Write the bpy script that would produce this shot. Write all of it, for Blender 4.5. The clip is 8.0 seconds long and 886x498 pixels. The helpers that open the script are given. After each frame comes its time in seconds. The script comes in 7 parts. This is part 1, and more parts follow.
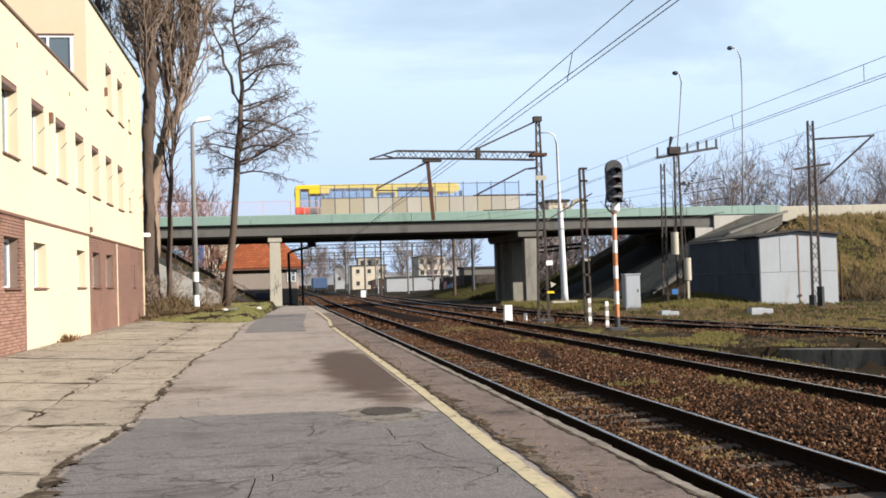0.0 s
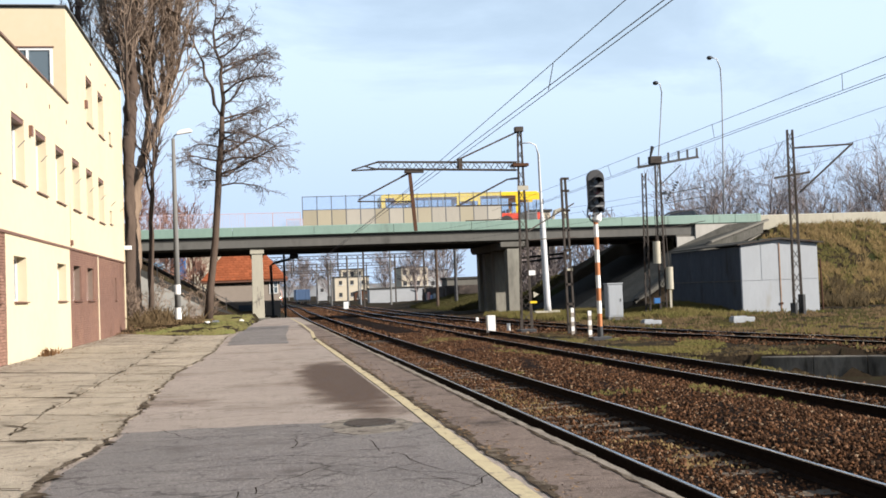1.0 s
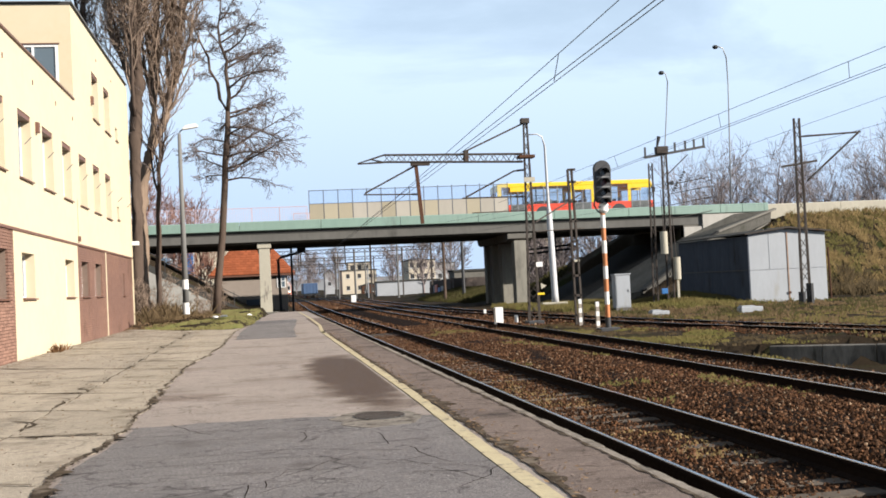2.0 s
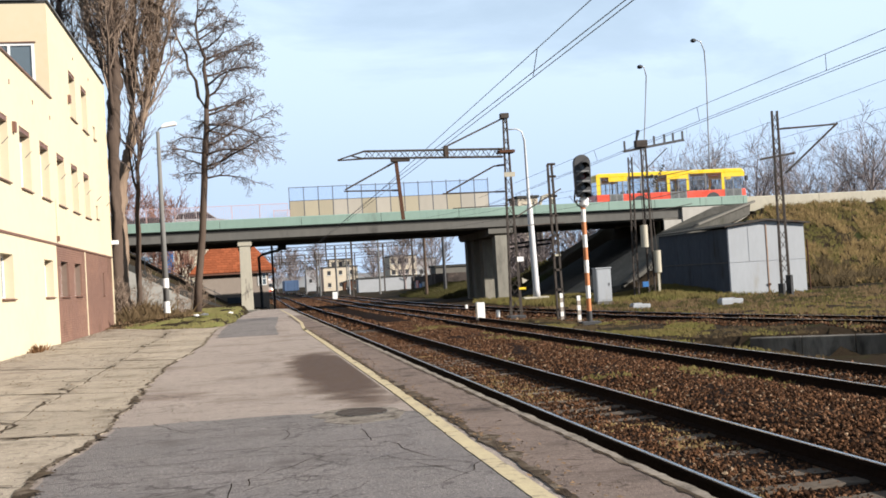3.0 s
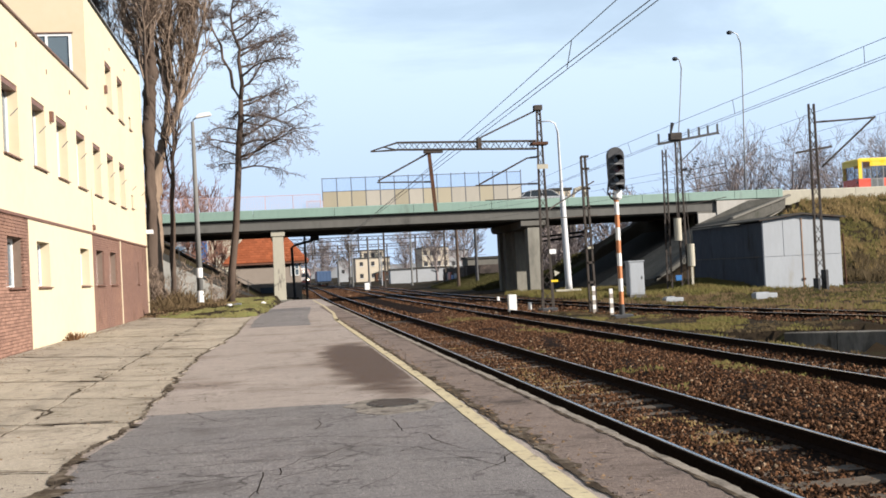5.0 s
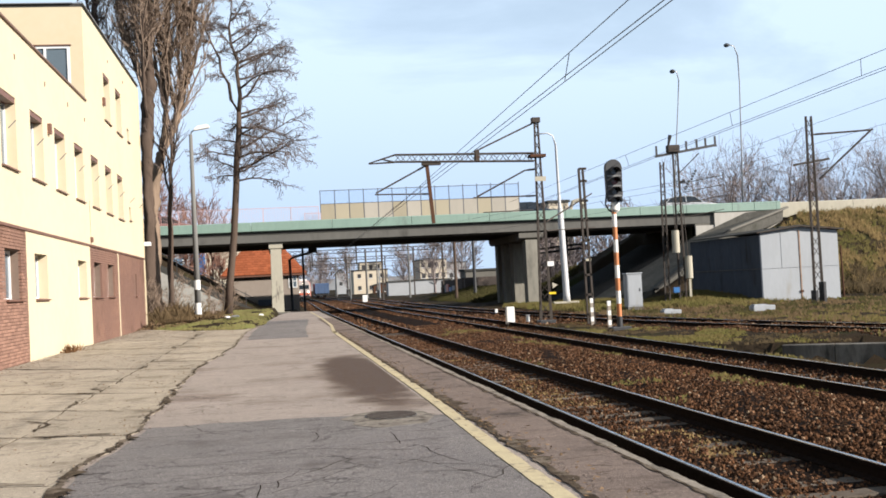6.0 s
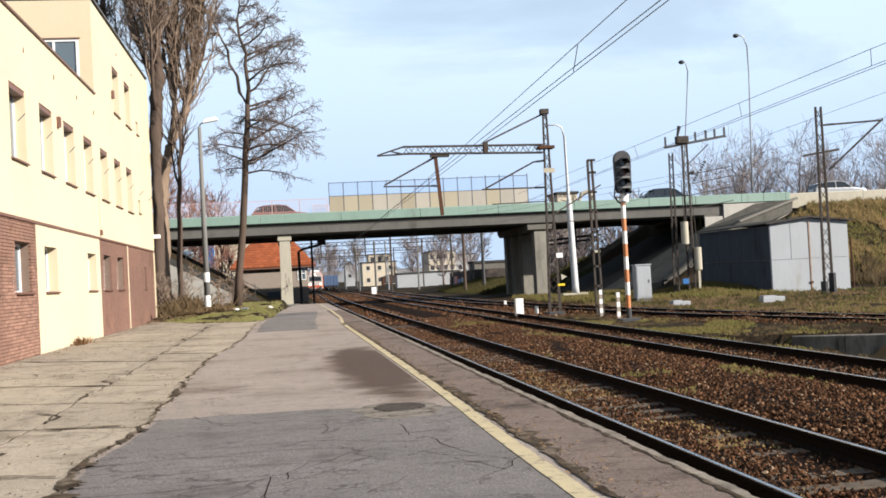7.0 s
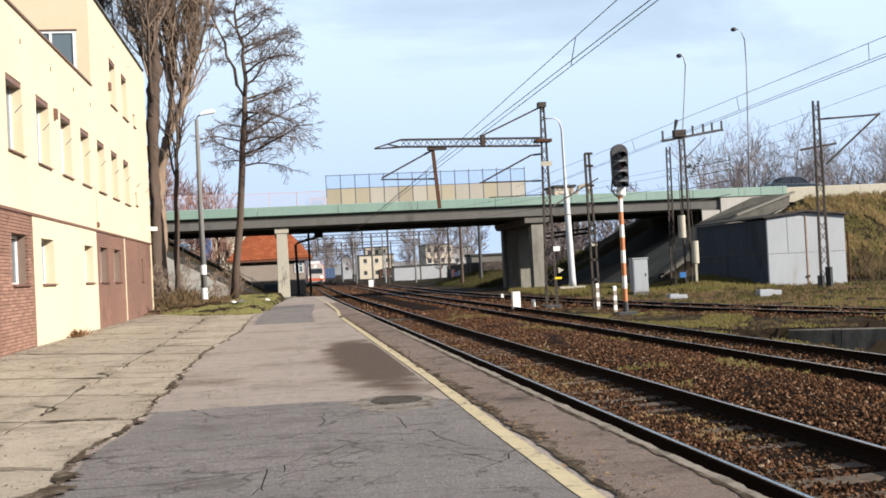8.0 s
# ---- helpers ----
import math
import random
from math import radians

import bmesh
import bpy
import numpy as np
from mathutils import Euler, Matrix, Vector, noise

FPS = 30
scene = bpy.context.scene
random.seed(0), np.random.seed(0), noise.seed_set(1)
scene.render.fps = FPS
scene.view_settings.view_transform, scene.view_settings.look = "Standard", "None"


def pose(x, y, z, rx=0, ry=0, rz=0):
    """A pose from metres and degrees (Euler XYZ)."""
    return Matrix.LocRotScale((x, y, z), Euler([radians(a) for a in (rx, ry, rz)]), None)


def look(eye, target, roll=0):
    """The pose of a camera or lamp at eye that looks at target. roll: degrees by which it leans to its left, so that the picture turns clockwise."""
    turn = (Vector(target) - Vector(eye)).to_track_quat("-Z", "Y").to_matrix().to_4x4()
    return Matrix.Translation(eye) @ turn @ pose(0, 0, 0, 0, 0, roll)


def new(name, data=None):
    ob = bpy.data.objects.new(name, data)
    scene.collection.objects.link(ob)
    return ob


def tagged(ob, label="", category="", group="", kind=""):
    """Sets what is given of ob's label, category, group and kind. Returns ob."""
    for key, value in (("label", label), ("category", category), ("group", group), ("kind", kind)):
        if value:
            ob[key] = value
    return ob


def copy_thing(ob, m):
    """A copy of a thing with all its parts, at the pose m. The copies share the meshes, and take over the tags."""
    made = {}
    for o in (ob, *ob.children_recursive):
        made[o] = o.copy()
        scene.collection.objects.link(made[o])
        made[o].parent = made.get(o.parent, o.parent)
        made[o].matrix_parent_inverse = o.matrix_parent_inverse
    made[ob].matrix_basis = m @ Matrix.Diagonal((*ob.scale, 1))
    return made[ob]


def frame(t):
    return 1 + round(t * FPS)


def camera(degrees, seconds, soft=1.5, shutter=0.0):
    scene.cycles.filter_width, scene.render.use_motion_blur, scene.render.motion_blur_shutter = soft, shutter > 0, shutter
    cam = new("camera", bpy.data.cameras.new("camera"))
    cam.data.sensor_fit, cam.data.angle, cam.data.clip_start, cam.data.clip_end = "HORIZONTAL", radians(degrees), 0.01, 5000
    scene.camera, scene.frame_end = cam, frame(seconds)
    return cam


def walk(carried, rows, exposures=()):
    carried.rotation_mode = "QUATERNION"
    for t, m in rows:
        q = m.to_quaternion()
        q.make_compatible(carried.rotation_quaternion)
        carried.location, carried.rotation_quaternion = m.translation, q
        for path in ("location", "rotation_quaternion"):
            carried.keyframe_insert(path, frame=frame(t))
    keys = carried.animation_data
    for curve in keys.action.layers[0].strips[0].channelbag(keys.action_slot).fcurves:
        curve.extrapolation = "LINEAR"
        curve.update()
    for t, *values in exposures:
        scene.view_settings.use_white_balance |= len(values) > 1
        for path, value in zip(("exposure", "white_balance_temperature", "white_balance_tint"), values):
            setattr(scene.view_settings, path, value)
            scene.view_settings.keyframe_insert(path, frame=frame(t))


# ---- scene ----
# World: x to the right of the platform, y along the rails, z up; the platform's top is z = 0.
cam = camera(43.1, 8.0, soft=1.7)
PATH = [  # seconds, pitch, roll, yaw
    (0.0, 1.586, 1.700, -8.582),
    (0.5, 1.971, 2.168, -9.098),
    (1.0, 2.103, 2.138, -9.458),
    (1.2, 1.915, 2.330, -9.332),
    (2.3, 1.696, 2.797, -9.162),
    (2.5, 1.696, 2.499, -9.899),
    (3.0, 1.462, 3.347, -10.033),
    (3.5, 0.733, 4.111, -8.905),
    (4.0, 0.730, 2.842, -8.699),
    (4.5, 1.148, 2.491, -8.569),
    (4.7, 1.054, 2.801, -8.501),
    (5.8, 1.670, 2.875, -8.243),
    (6.0, 1.741, 2.870, -8.501),
    (6.5, 1.429, 2.817, -8.473),
    (7.0, 1.350, 3.000, -8.050),
    (7.5, 1.130, 2.984, -8.142),
    (8.0, 0.988, 2.856, -8.201),
]
EYE = (0.0, 0.0, 1.5)
walk(cam, [(t, pose(*EYE, 90 + p, r, y)) for t, p, r, y in PATH])
scene.view_settings.exposure = 1.23

# ---- light ----
SUN_FROM = Vector((0.78, -0.54, 0.47)).normalized()
sun = new("sun", bpy.data.lights.new("sun", "SUN"))
sun.data.energy, sun.data.angle, sun.data.color = 5.0, radians(0.6), (1.0, 0.93, 0.85)
sun.matrix_world = look(SUN_FROM * 50, (0, 0, 0))
world = bpy.data.worlds.new("sky")
scene.world = world
world.use_nodes = True


def build_sky():
    n, l = world.node_tree.nodes, world.node_tree.links
    n.clear()
    sky = n.new("ShaderNodeTexSky")
    sky.sky_type, sky.sun_disc = "NISHITA", False
    sky.sun_elevation = math.asin(SUN_FROM.z)
    sky.sun_rotation = math.atan2(SUN_FROM.x, SUN_FROM.y)
    sky.air_density, sky.dust_density, sky.ozone_density = 1.0, 1.2, 1.5
    co = n.new("ShaderNodeTexCoord")
    mp = n.new("ShaderNodeMapping")
    mp.inputs["Scale"].default_value = (1.6, 1.6, 5.5)
    mp.inputs["Rotation"].default_value = (0.1, 0.12, 0.3)
    cl = n.new("ShaderNodeTexNoise")
    cl.inputs["Scale"].default_value, cl.inputs["Detail"].default_value = 1.9, 7.0
    cl.inputs["Roughness"].default_value, cl.inputs["Distortion"].default_value = 0.55, 0.35
    ramp = n.new("ShaderNodeMapRange")
    ramp.interpolation_type = "SMOOTHSTEP"
    ramp.inputs["From Min"].default_value, ramp.inputs["From Max"].default_value = 0.30, 0.72
    ramp.inputs["To Min"].default_value, ramp.inputs["To Max"].default_value = 0.2, 0.42
    # a thin veil of cloud looks denser towards the horizon, as its path through the air grows
    axes, lift, thick = n.new("ShaderNodeSeparateXYZ"), n.new("ShaderNodeMath"), n.new("ShaderNodeMath")
    lift.operation, lift.inputs[1].default_value = "ADD", 0.10
    thick.operation, thick.use_clamp = "DIVIDE", True
    l.new(co.outputs["Generated"], axes.inputs[0])
    l.new(axes.outputs["Z"], lift.inputs[0])
    l.new(ramp.outputs["Result"], thick.inputs[0])
    l.new(lift.outputs[0], thick.inputs[1])
    mix = n.new("ShaderNodeMix")
    mix.data_type = "RGBA"
    veil, height = n.new("ShaderNodeMix"), n.new("ShaderNodeMapRange")
    veil.data_type = "RGBA"
    veil.inputs["A"].default_value, veil.inputs["B"].default_value = (5.2, 6.7, 8.9, 1), (6.5, 8.1, 9.95, 1)
    height.interpolation_type = "SMOOTHSTEP"
    height.inputs["From Min"].default_value, height.inputs["From Max"].default_value = 0.03, 0.22
    l.new(axes.outputs["Z"], height.inputs["Value"])
    l.new(height.outputs["Result"], veil.inputs["Factor"])
    l.new(veil.outputs["Result"], mix.inputs["B"])
    bg = n.new("ShaderNodeBackground")
    bg.inputs["Strength"].default_value = 0.0505
    out = n.new("ShaderNodeOutputWorld")
    l.new(co.outputs["Generated"], mp.inputs["Vector"])
    l.new(mp.outputs["Vector"], cl.inputs["Vector"])
    l.new(cl.outputs["Fac"], ramp.inputs["Value"])
    l.new(thick.outputs[0], mix.inputs["Factor"])
    l.new(sky.outputs["Color"], mix.inputs["A"])
    l.new(mix.outputs["Result"], bg.inputs["Color"])
    l.new(bg.outputs["Background"], out.inputs["Surface"])


build_sky()


# ---- materials ----
def mat(name, base, second=None, rough=0.8, metal=0.0, big=0.35, small=6.0, amount=0.5, bump=0.3, bump_scale=40.0, stain=None, stain_scale=0.8, stain_at=(0.55, 0.75), vary=0.0, stretch=(1, 1, 1), emit=0.0, grain=0.0, cracks=0.0, specks=0.0):
    """A procedural surface: two tones mixed by a coarse and a fine noise, stains, relief, and a little change from piece to piece."""
    m = bpy.data.materials.new(name)
    m.use_nodes = True
    n, l = m.node_tree.nodes, m.node_tree.links
    p = n["Principled BSDF"]
    second = second or tuple(c * 0.72 for c in base)
    co = n.new("ShaderNodeTexCoord")
    mp = n.new("ShaderNodeMapping")
    mp.inputs["Scale"].default_value = stretch
    l.new(co.outputs["Object"], mp.inputs["Vector"])

    def tex(scale, detail=6.0, rough_=0.6):
        t = n.new("ShaderNodeTexNoise")
        t.inputs["Scale"].default_value, t.inputs["Detail"].default_value, t.inputs["Roughness"].default_value = scale, detail, rough_
        l.new(mp.outputs["Vector"], t.inputs["Vector"])
        return t.outputs["Fac"]

    def span(value, a, b, c=0.0, d=1.0):
        r = n.new("ShaderNodeMapRange")
        r.interpolation_type = "SMOOTHSTEP"
        for key, v in zip(("From Min", "From Max", "To Min", "To Max"), (a, b, c, d)):
            r.inputs[key].default_value = v
        l.new(value, r.inputs["Value"])
        return r.outputs["Result"]

    def blend(fac, a, b, how="MIX"):
        x = n.new("ShaderNodeMix")
        x.data_type, x.blend_type = "RGBA", how
        for key, v in (("Factor", fac), ("A", a), ("B", b)):
            if isinstance(v, (tuple, list)):
                x.inputs[key].default_value = (*v[:3], 1)
            elif isinstance(v, (int, float)):
                x.inputs[key].default_value = v
            else:
                l.new(v, x.inputs[key])
        return x.outputs["Result"]

    colour = blend(span(tex(big), 0.3, 0.7, 0, amount), base, second)
    colour = blend(span(tex(small, 8.0, 0.7), 0.35, 0.7, 0, amount), colour, second)
    if grain:
        colour = blend(span(tex(55.0, 3.0, 0.8), 0.42, 0.66, 0, grain), colour, tuple(c * 0.35 for c in base))
        colour = blend(span(tex(38.0, 2.0, 0.7), 0.62, 0.74, 0, grain), colour, tuple(min(1, c * 1.9) for c in base))
    if stain:
        colour = blend(span(tex(stain_scale, 9.0, 0.65), *stain_at), colour, stain)
    if specks:
        # loose bits and exposed aggregate, dark and pale
        colour = blend(span(tex(21.0, 3.0, 0.75), 0.60, 0.68, 0, specks), colour, tuple(c * 0.3 for c in base))
        colour = blend(span(tex(27.0, 2.0, 0.8), 0.65, 0.71, 0, specks), colour, tuple(min(1, c * 1.7) for c in base))
        colour = blend(span(tex(3.3, 10.0, 0.75), 0.5, 0.62, 0, specks * 0.6), colour, tuple(c * 0.5 for c in base))
    if cracks:
        # hairline cracks along the edges of uneven plates, broken up by a coarse noise
        for size, thin in ((0.55, 0.016), (1.5, 0.022)):
            warp = n.new("ShaderNodeTexNoise")
            warp.inputs["Scale"].default_value, warp.inputs["Detail"].default_value = 2.6, 6.0
            l.new(mp.outputs["Vector"], warp.inputs["Vector"])
            put = n.new("ShaderNodeMix")
            put.data_type, put.blend_type = "RGBA", "LINEAR_LIGHT"
            put.inputs["Factor"].default_value = 0.35
            l.new(mp.outputs["Vector"], put.inputs["A"])
            l.new(warp.outputs["Color"], put.inputs["B"])
            cell = n.new("ShaderNodeTexVoronoi")
            cell.feature = "DISTANCE_TO_EDGE"
            cell.inputs["Scale"].default_value = size
            l.new(put.outputs["Result"], cell.inputs["Vector"])
            line = span(cell.outputs["Distance"], thin * 0.3, thin, 1.0, 0.0)
            both = n.new("ShaderNodeMath")
            both.operation = "MULTIPLY"
            l.new(line, both.inputs[0])
            l.new(span(tex(0.9 * size + 0.3, 4.0), 0.46, 0.56, 0, cracks), both.inputs[1])
            colour = blend(both.outputs[0], colour, tuple(c * 0.16 for c in base))
    if vary:
        info = n.new("ShaderNodeObjectInfo")
        colour = blend(vary, colour, blend(info.outputs["Random"], tuple(c * 0.45 for c in base), tuple(min(1, c * 1.6) for c in base)))
    l.new(colour, p.inputs["Base Color"])
    l.new(span(tex(small * 2), 0.3, 0.7, max(0.03, rough - 0.12), min(1, rough + 0.1)), p.inputs["Roughness"])
    p.inputs["Metallic"].default_value = metal
    p.inputs["Specular IOR Level"].default_value = 0.5 if rough < 0.7 else 0.02  # porous, dusty surfaces hardly shine
    if bump:
        b = n.new("ShaderNodeBump")
        b.inputs["Strength"].default_value, b.inputs["Distance"].default_value = bump, 0.02
        l.new(tex(bump_scale, 6.0), b.inputs["Height"])
        l.new(b.outputs["Normal"], p.inputs["Normal"])
    if emit:
        l.new(colour, p.inputs["Emission Color"])
        p.inputs["Emission Strength"].default_value = emit
    return m


def glass(name, tint=(0.5, 0.55, 0.6), clear=0.5, rough=0.05):
    m = bpy.data.materials.new(name)
    m.use_nodes = True
    n, l = m.node_tree.nodes, m.node_tree.links
    n.clear()
    g, t, mix, out = n.new("ShaderNodeBsdfPrincipled"), n.new("ShaderNodeBsdfTransparent"), n.new("ShaderNodeMixShader"), n.new("ShaderNodeOutputMaterial")
    g.inputs["Base Color"].default_value = (*tint, 1)
    g.inputs["Roughness"].default_value = rough
    g.inputs["Specular IOR Level"].default_value = 0.7
    t.inputs["Color"].default_value = (0.9, 0.93, 0.96, 1)
    mix.inputs[0].default_value = clear
    l.new(g.outputs[0], mix.inputs[1])
    l.new(t.outputs[0], mix.inputs[2])
    l.new(mix.outputs[0], out.inputs[0])
    return m


M_PLASTER = mat("cream_plaster", (0.442, 0.368, 0.25), (0.458, 0.398, 0.29), 0.9, big=0.25, small=3, amount=0.5, bump=0.12, bump_scale=60, stain=(0.422, 0.362, 0.26), stain_scale=0.5, stain_at=(0.62, 0.85))
M_TILE = mat("brick_tile", (0.229, 0.131, 0.0938), (0.143, 0.087, 0.0729), 0.75, small=4, amount=0.8, vary=0.3, bump=0.2, stain=(0.096, 0.056, 0.044), stain_scale=0.6, stain_at=(0.5, 0.7))
M_MORTAR = mat("mortar", (0.165, 0.12, 0.096), None, 0.9, bump=0.3)
M_TRIM = mat("brown_sheet_metal", (0.133, 0.062, 0.0398), None, 0.5, bump=0.05)
M_WHITE = mat("white_plastic", (0.6, 0.6, 0.584), (0.528, 0.528, 0.512), 0.4, bump=0.03)
M_PANE = glass("window_glass", (0.10, 0.13, 0.15), 0.25, 0.04)
M_DARKROOM = mat("curtained_room", (0.23, 0.236, 0.236), (0.0787, 0.0856, 0.092), 0.9, big=0.8, small=2.5, amount=0.9, bump=0)
# Base darkened below true concrete, putting in the shade these parts stand in.
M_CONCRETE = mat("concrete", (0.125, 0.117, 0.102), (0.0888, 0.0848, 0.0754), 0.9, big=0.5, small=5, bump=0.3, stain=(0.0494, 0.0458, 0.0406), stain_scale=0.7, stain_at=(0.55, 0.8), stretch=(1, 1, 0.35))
M_PIER = mat("pale_concrete", (0.34, 0.315, 0.25), (0.26, 0.24, 0.195), 0.9, small=4, bump=0.3, stain=(0.096, 0.092, 0.08), stain_scale=0.9, stain_at=(0.56, 0.8), stretch=(1, 1, 0.4))
# Dark copy for deck and inner girders: shade below the deck is in its base.
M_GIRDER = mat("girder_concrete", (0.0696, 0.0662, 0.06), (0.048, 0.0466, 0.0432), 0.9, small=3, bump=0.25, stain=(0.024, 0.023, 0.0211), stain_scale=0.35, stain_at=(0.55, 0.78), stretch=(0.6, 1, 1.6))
M_GREEN = mat("pale_green_paint", (0.154, 0.227, 0.187), (0.124, 0.187, 0.155), 0.6, small=3, amount=0.6, bump=0.08, stain=(0.0787, 0.0984, 0.0787), stain_scale=0.9, stain_at=(0.56, 0.8), stretch=(1, 1, 0.25))
M_ASPHALT = mat("old_asphalt", (0.304, 0.258, 0.226), (0.229, 0.194, 0.169), 0.9, big=0.5, small=9, amount=0.6, bump=0.6, bump_scale=90, stain=(0.153, 0.12, 0.102), stain_scale=0.4, stain_at=(0.5, 0.7), grain=0.55, cracks=0.5, specks=0.55)
M_ROAD = mat("road_asphalt", (0.059, 0.0578, 0.0558), None, 0.9, small=8, bump=0.4)
M_SLAB = mat("weathered_slab", (0.33, 0.284, 0.226), (0.261, 0.222, 0.171), 0.92, big=0.8, small=7, amount=0.7, bump=0.6, bump_scale=60, stain=(0.12, 0.0976, 0.0744), stain_scale=0.9, stain_at=(0.5, 0.7), vary=0.12, grain=0.5, cracks=0.5, specks=0.6)
M_EDGE = mat("platform_edge_concrete", (0.264, 0.228, 0.188), (0.152, 0.132, 0.11), 0.92, big=1.5, small=9, amount=0.8, bump=0.7, stain=(0.0832, 0.0717, 0.0603), stain_scale=2.2, stain_at=(0.5, 0.68), grain=0.4, specks=0.6)
M_YELLOW_LINE = mat("worn_yellow_paint", (0.405, 0.345, 0.215), (0.31, 0.262, 0.175), 0.85, big=2, small=14, amount=0.8, bump=0.4, stain=(0.128, 0.106, 0.0864), stain_scale=5, stain_at=(0.54, 0.68))
M_SEAM = mat("seam_dirt", (0.1, 0.0768, 0.0544), (0.032, 0.024, 0.0176), 1.0, big=2.5, small=14, amount=0.95, bump=0.9, bump_scale=60, stain=(0.128, 0.104, 0.08), stain_scale=3.5, stain_at=(0.5, 0.6))
M_CRACK = mat("crack_dirt", (0.0144, 0.0111, 0.00787), (0.0262, 0.0197, 0.0131), 1.0, small=10, bump=0.5)


def damp_asphalt():
    """The platform's asphalt with a damp brown stain that fades out unevenly."""
    m = mat("damp_asphalt", (0.304, 0.258, 0.226), (0.229, 0.194, 0.169), 0.9, big=0.5, small=9, amount=0.6, bump=0.6, bump_scale=90, stain=(0.153, 0.12, 0.102), stain_scale=0.4, stain_at=(0.5, 0.7), grain=0.55, cracks=0.4, specks=0.5)
    n, l = m.node_tree.nodes, m.node_tree.links
    p = n["Principled BSDF"]
    old = p.inputs["Base Color"].links[0].from_socket
    co, shift, size, wave, add, fade = n.new("ShaderNodeTexCoord"), n.new("ShaderNodeVectorMath"), n.new("ShaderNodeVectorMath"), n.new("ShaderNodeTexNoise"), n.new("ShaderNodeMath"), n.new("ShaderNodeMapRange")
    shift.operation, shift.inputs[1].default_value = "MULTIPLY_ADD", (1.35, 0.172, 0)
    shift.inputs[2].default_value = (-1.92, -3.42, 0)
    size.operation = "LENGTH"
    wave.inputs["Scale"].default_value, wave.inputs["Detail"].default_value = 1.1, 5.0
    add.operation, add.inputs[2].default_value = "MULTIPLY_ADD", 0.0
    add.inputs[1].default_value = 1.1
    fade.interpolation_type = "SMOOTHSTEP"
    for key, v in zip(("From Min", "From Max", "To Min", "To Max"), (1.2, 1.75, 1.0, 0.0)):
        fade.inputs[key].default_value = v
    l.new(co.outputs["Object"], shift.inputs[0])
    l.new(shift.outputs[0], size.inputs[0])
    l.new(co.outputs["Object"], wave.inputs["Vector"])
    l.new(wave.outputs["Fac"], add.inputs[0])
    l.new(size.outputs["Value"], add.inputs[2])
    l.new(add.outputs[0], fade.inputs["Value"])
    mix = n.new("ShaderNodeMix")
    mix.data_type = "RGBA"
    mix.inputs["B"].default_value = (0.066, 0.041, 0.026, 1)
    l.new(fade.outputs["Result"], mix.inputs["Factor"])
    l.new(old, mix.inputs["A"])
    l.new(mix.outputs["Result"], p.inputs["Base Color"])
    # the damp film is smoother than the dry surface
    for key, dry, wet in (("Roughness", 0.92, 0.55), ("Specular IOR Level", 0.02, 0.08)):
        film_ = n.new("ShaderNodeMapRange")
        film_.inputs["To Min"].default_value, film_.inputs["To Max"].default_value = dry, wet
        l.new(fade.outputs["Result"], film_.inputs["Value"])
        l.new(film_.outputs["Result"], p.inputs[key])
    return m


M_WET = damp_asphalt()
M_SOIL = mat("weedy_soil", (0.036, 0.025, 0.0163), (0.0216, 0.0173, 0.0115), 1.0, big=0.25, small=5, amount=0.9, bump=0.9, bump_scale=18, stain=(0.024, 0.0269, 0.0096), stain_scale=0.35, stain_at=(0.52, 0.66), grain=0.8)
# Rust brown darkened further, to paint in the shade between the loose stones.
M_BALLAST = mat("rusty_shaded_ballast", (0.0176, 0.0108, 0.0076), (0.0088, 0.0064, 0.0052), 0.95, big=0.4, small=9, amount=0.8, bump=0.9, bump_scale=25, stain=(0.0132, 0.0141, 0.00704), stain_scale=0.3, stain_at=(0.6, 0.75), grain=0.8)
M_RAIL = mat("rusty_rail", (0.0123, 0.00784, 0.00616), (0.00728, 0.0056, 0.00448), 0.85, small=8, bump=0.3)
M_RAILTOP = mat("polished_rail_head", (0.33, 0.33, 0.34), (0.25, 0.25, 0.26), 0.22, 1.0, small=12, bump=0.03)
M_SLEEPER = mat("concrete_sleeper", (0.152, 0.128, 0.104), (0.0528, 0.0408, 0.0317), 0.95, small=6, amount=0.8, bump=0.5, vary=0.15)
M_STEEL = mat("weathered_steel", (0.068, 0.0592, 0.0528), (0.036, 0.0288, 0.0248), 0.75, 0.2, small=4, bump=0.15, stain=(0.0504, 0.0235, 0.0134), stain_scale=1.5, stain_at=(0.56, 0.72))
M_RUST = mat("rusty_steel", (0.0856, 0.0426, 0.0262), (0.0492, 0.0295, 0.0223), 0.8, 0.1, small=5, bump=0.2)
M_GALV = mat("galvanised_steel", (0.216, 0.224, 0.232), (0.16, 0.168, 0.176), 0.5, 0.4, small=5, bump=0.05)
# Base halved to a shaded grey, so the pole's shade is in its colour.
M_POLE = mat("spun_concrete_pole", (0.144, 0.14, 0.132), (0.116, 0.114, 0.108), 0.85, small=5, bump=0.2, stretch=(1, 1, 0.3))
M_WIRE = mat("dark_wire", (0.024, 0.024, 0.0264), None, 0.6, 0.3, bump=0)
M_SIGNAL = mat("dark_signal_housing", (0.0118, 0.0118, 0.0131), (0.0184, 0.0184, 0.0197), 0.6, bump=0.05)
M_ORANGE = mat("orange_paint", (0.381, 0.131, 0.0394), (0.295, 0.111, 0.0394), 0.6, small=6, bump=0.1)
M_WPAINT = mat("white_paint", (0.592, 0.584, 0.56), (0.48, 0.464, 0.432), 0.6, small=6, bump=0.1, stain=(0.28, 0.232, 0.184), stain_scale=3, stain_at=(0.6, 0.8))
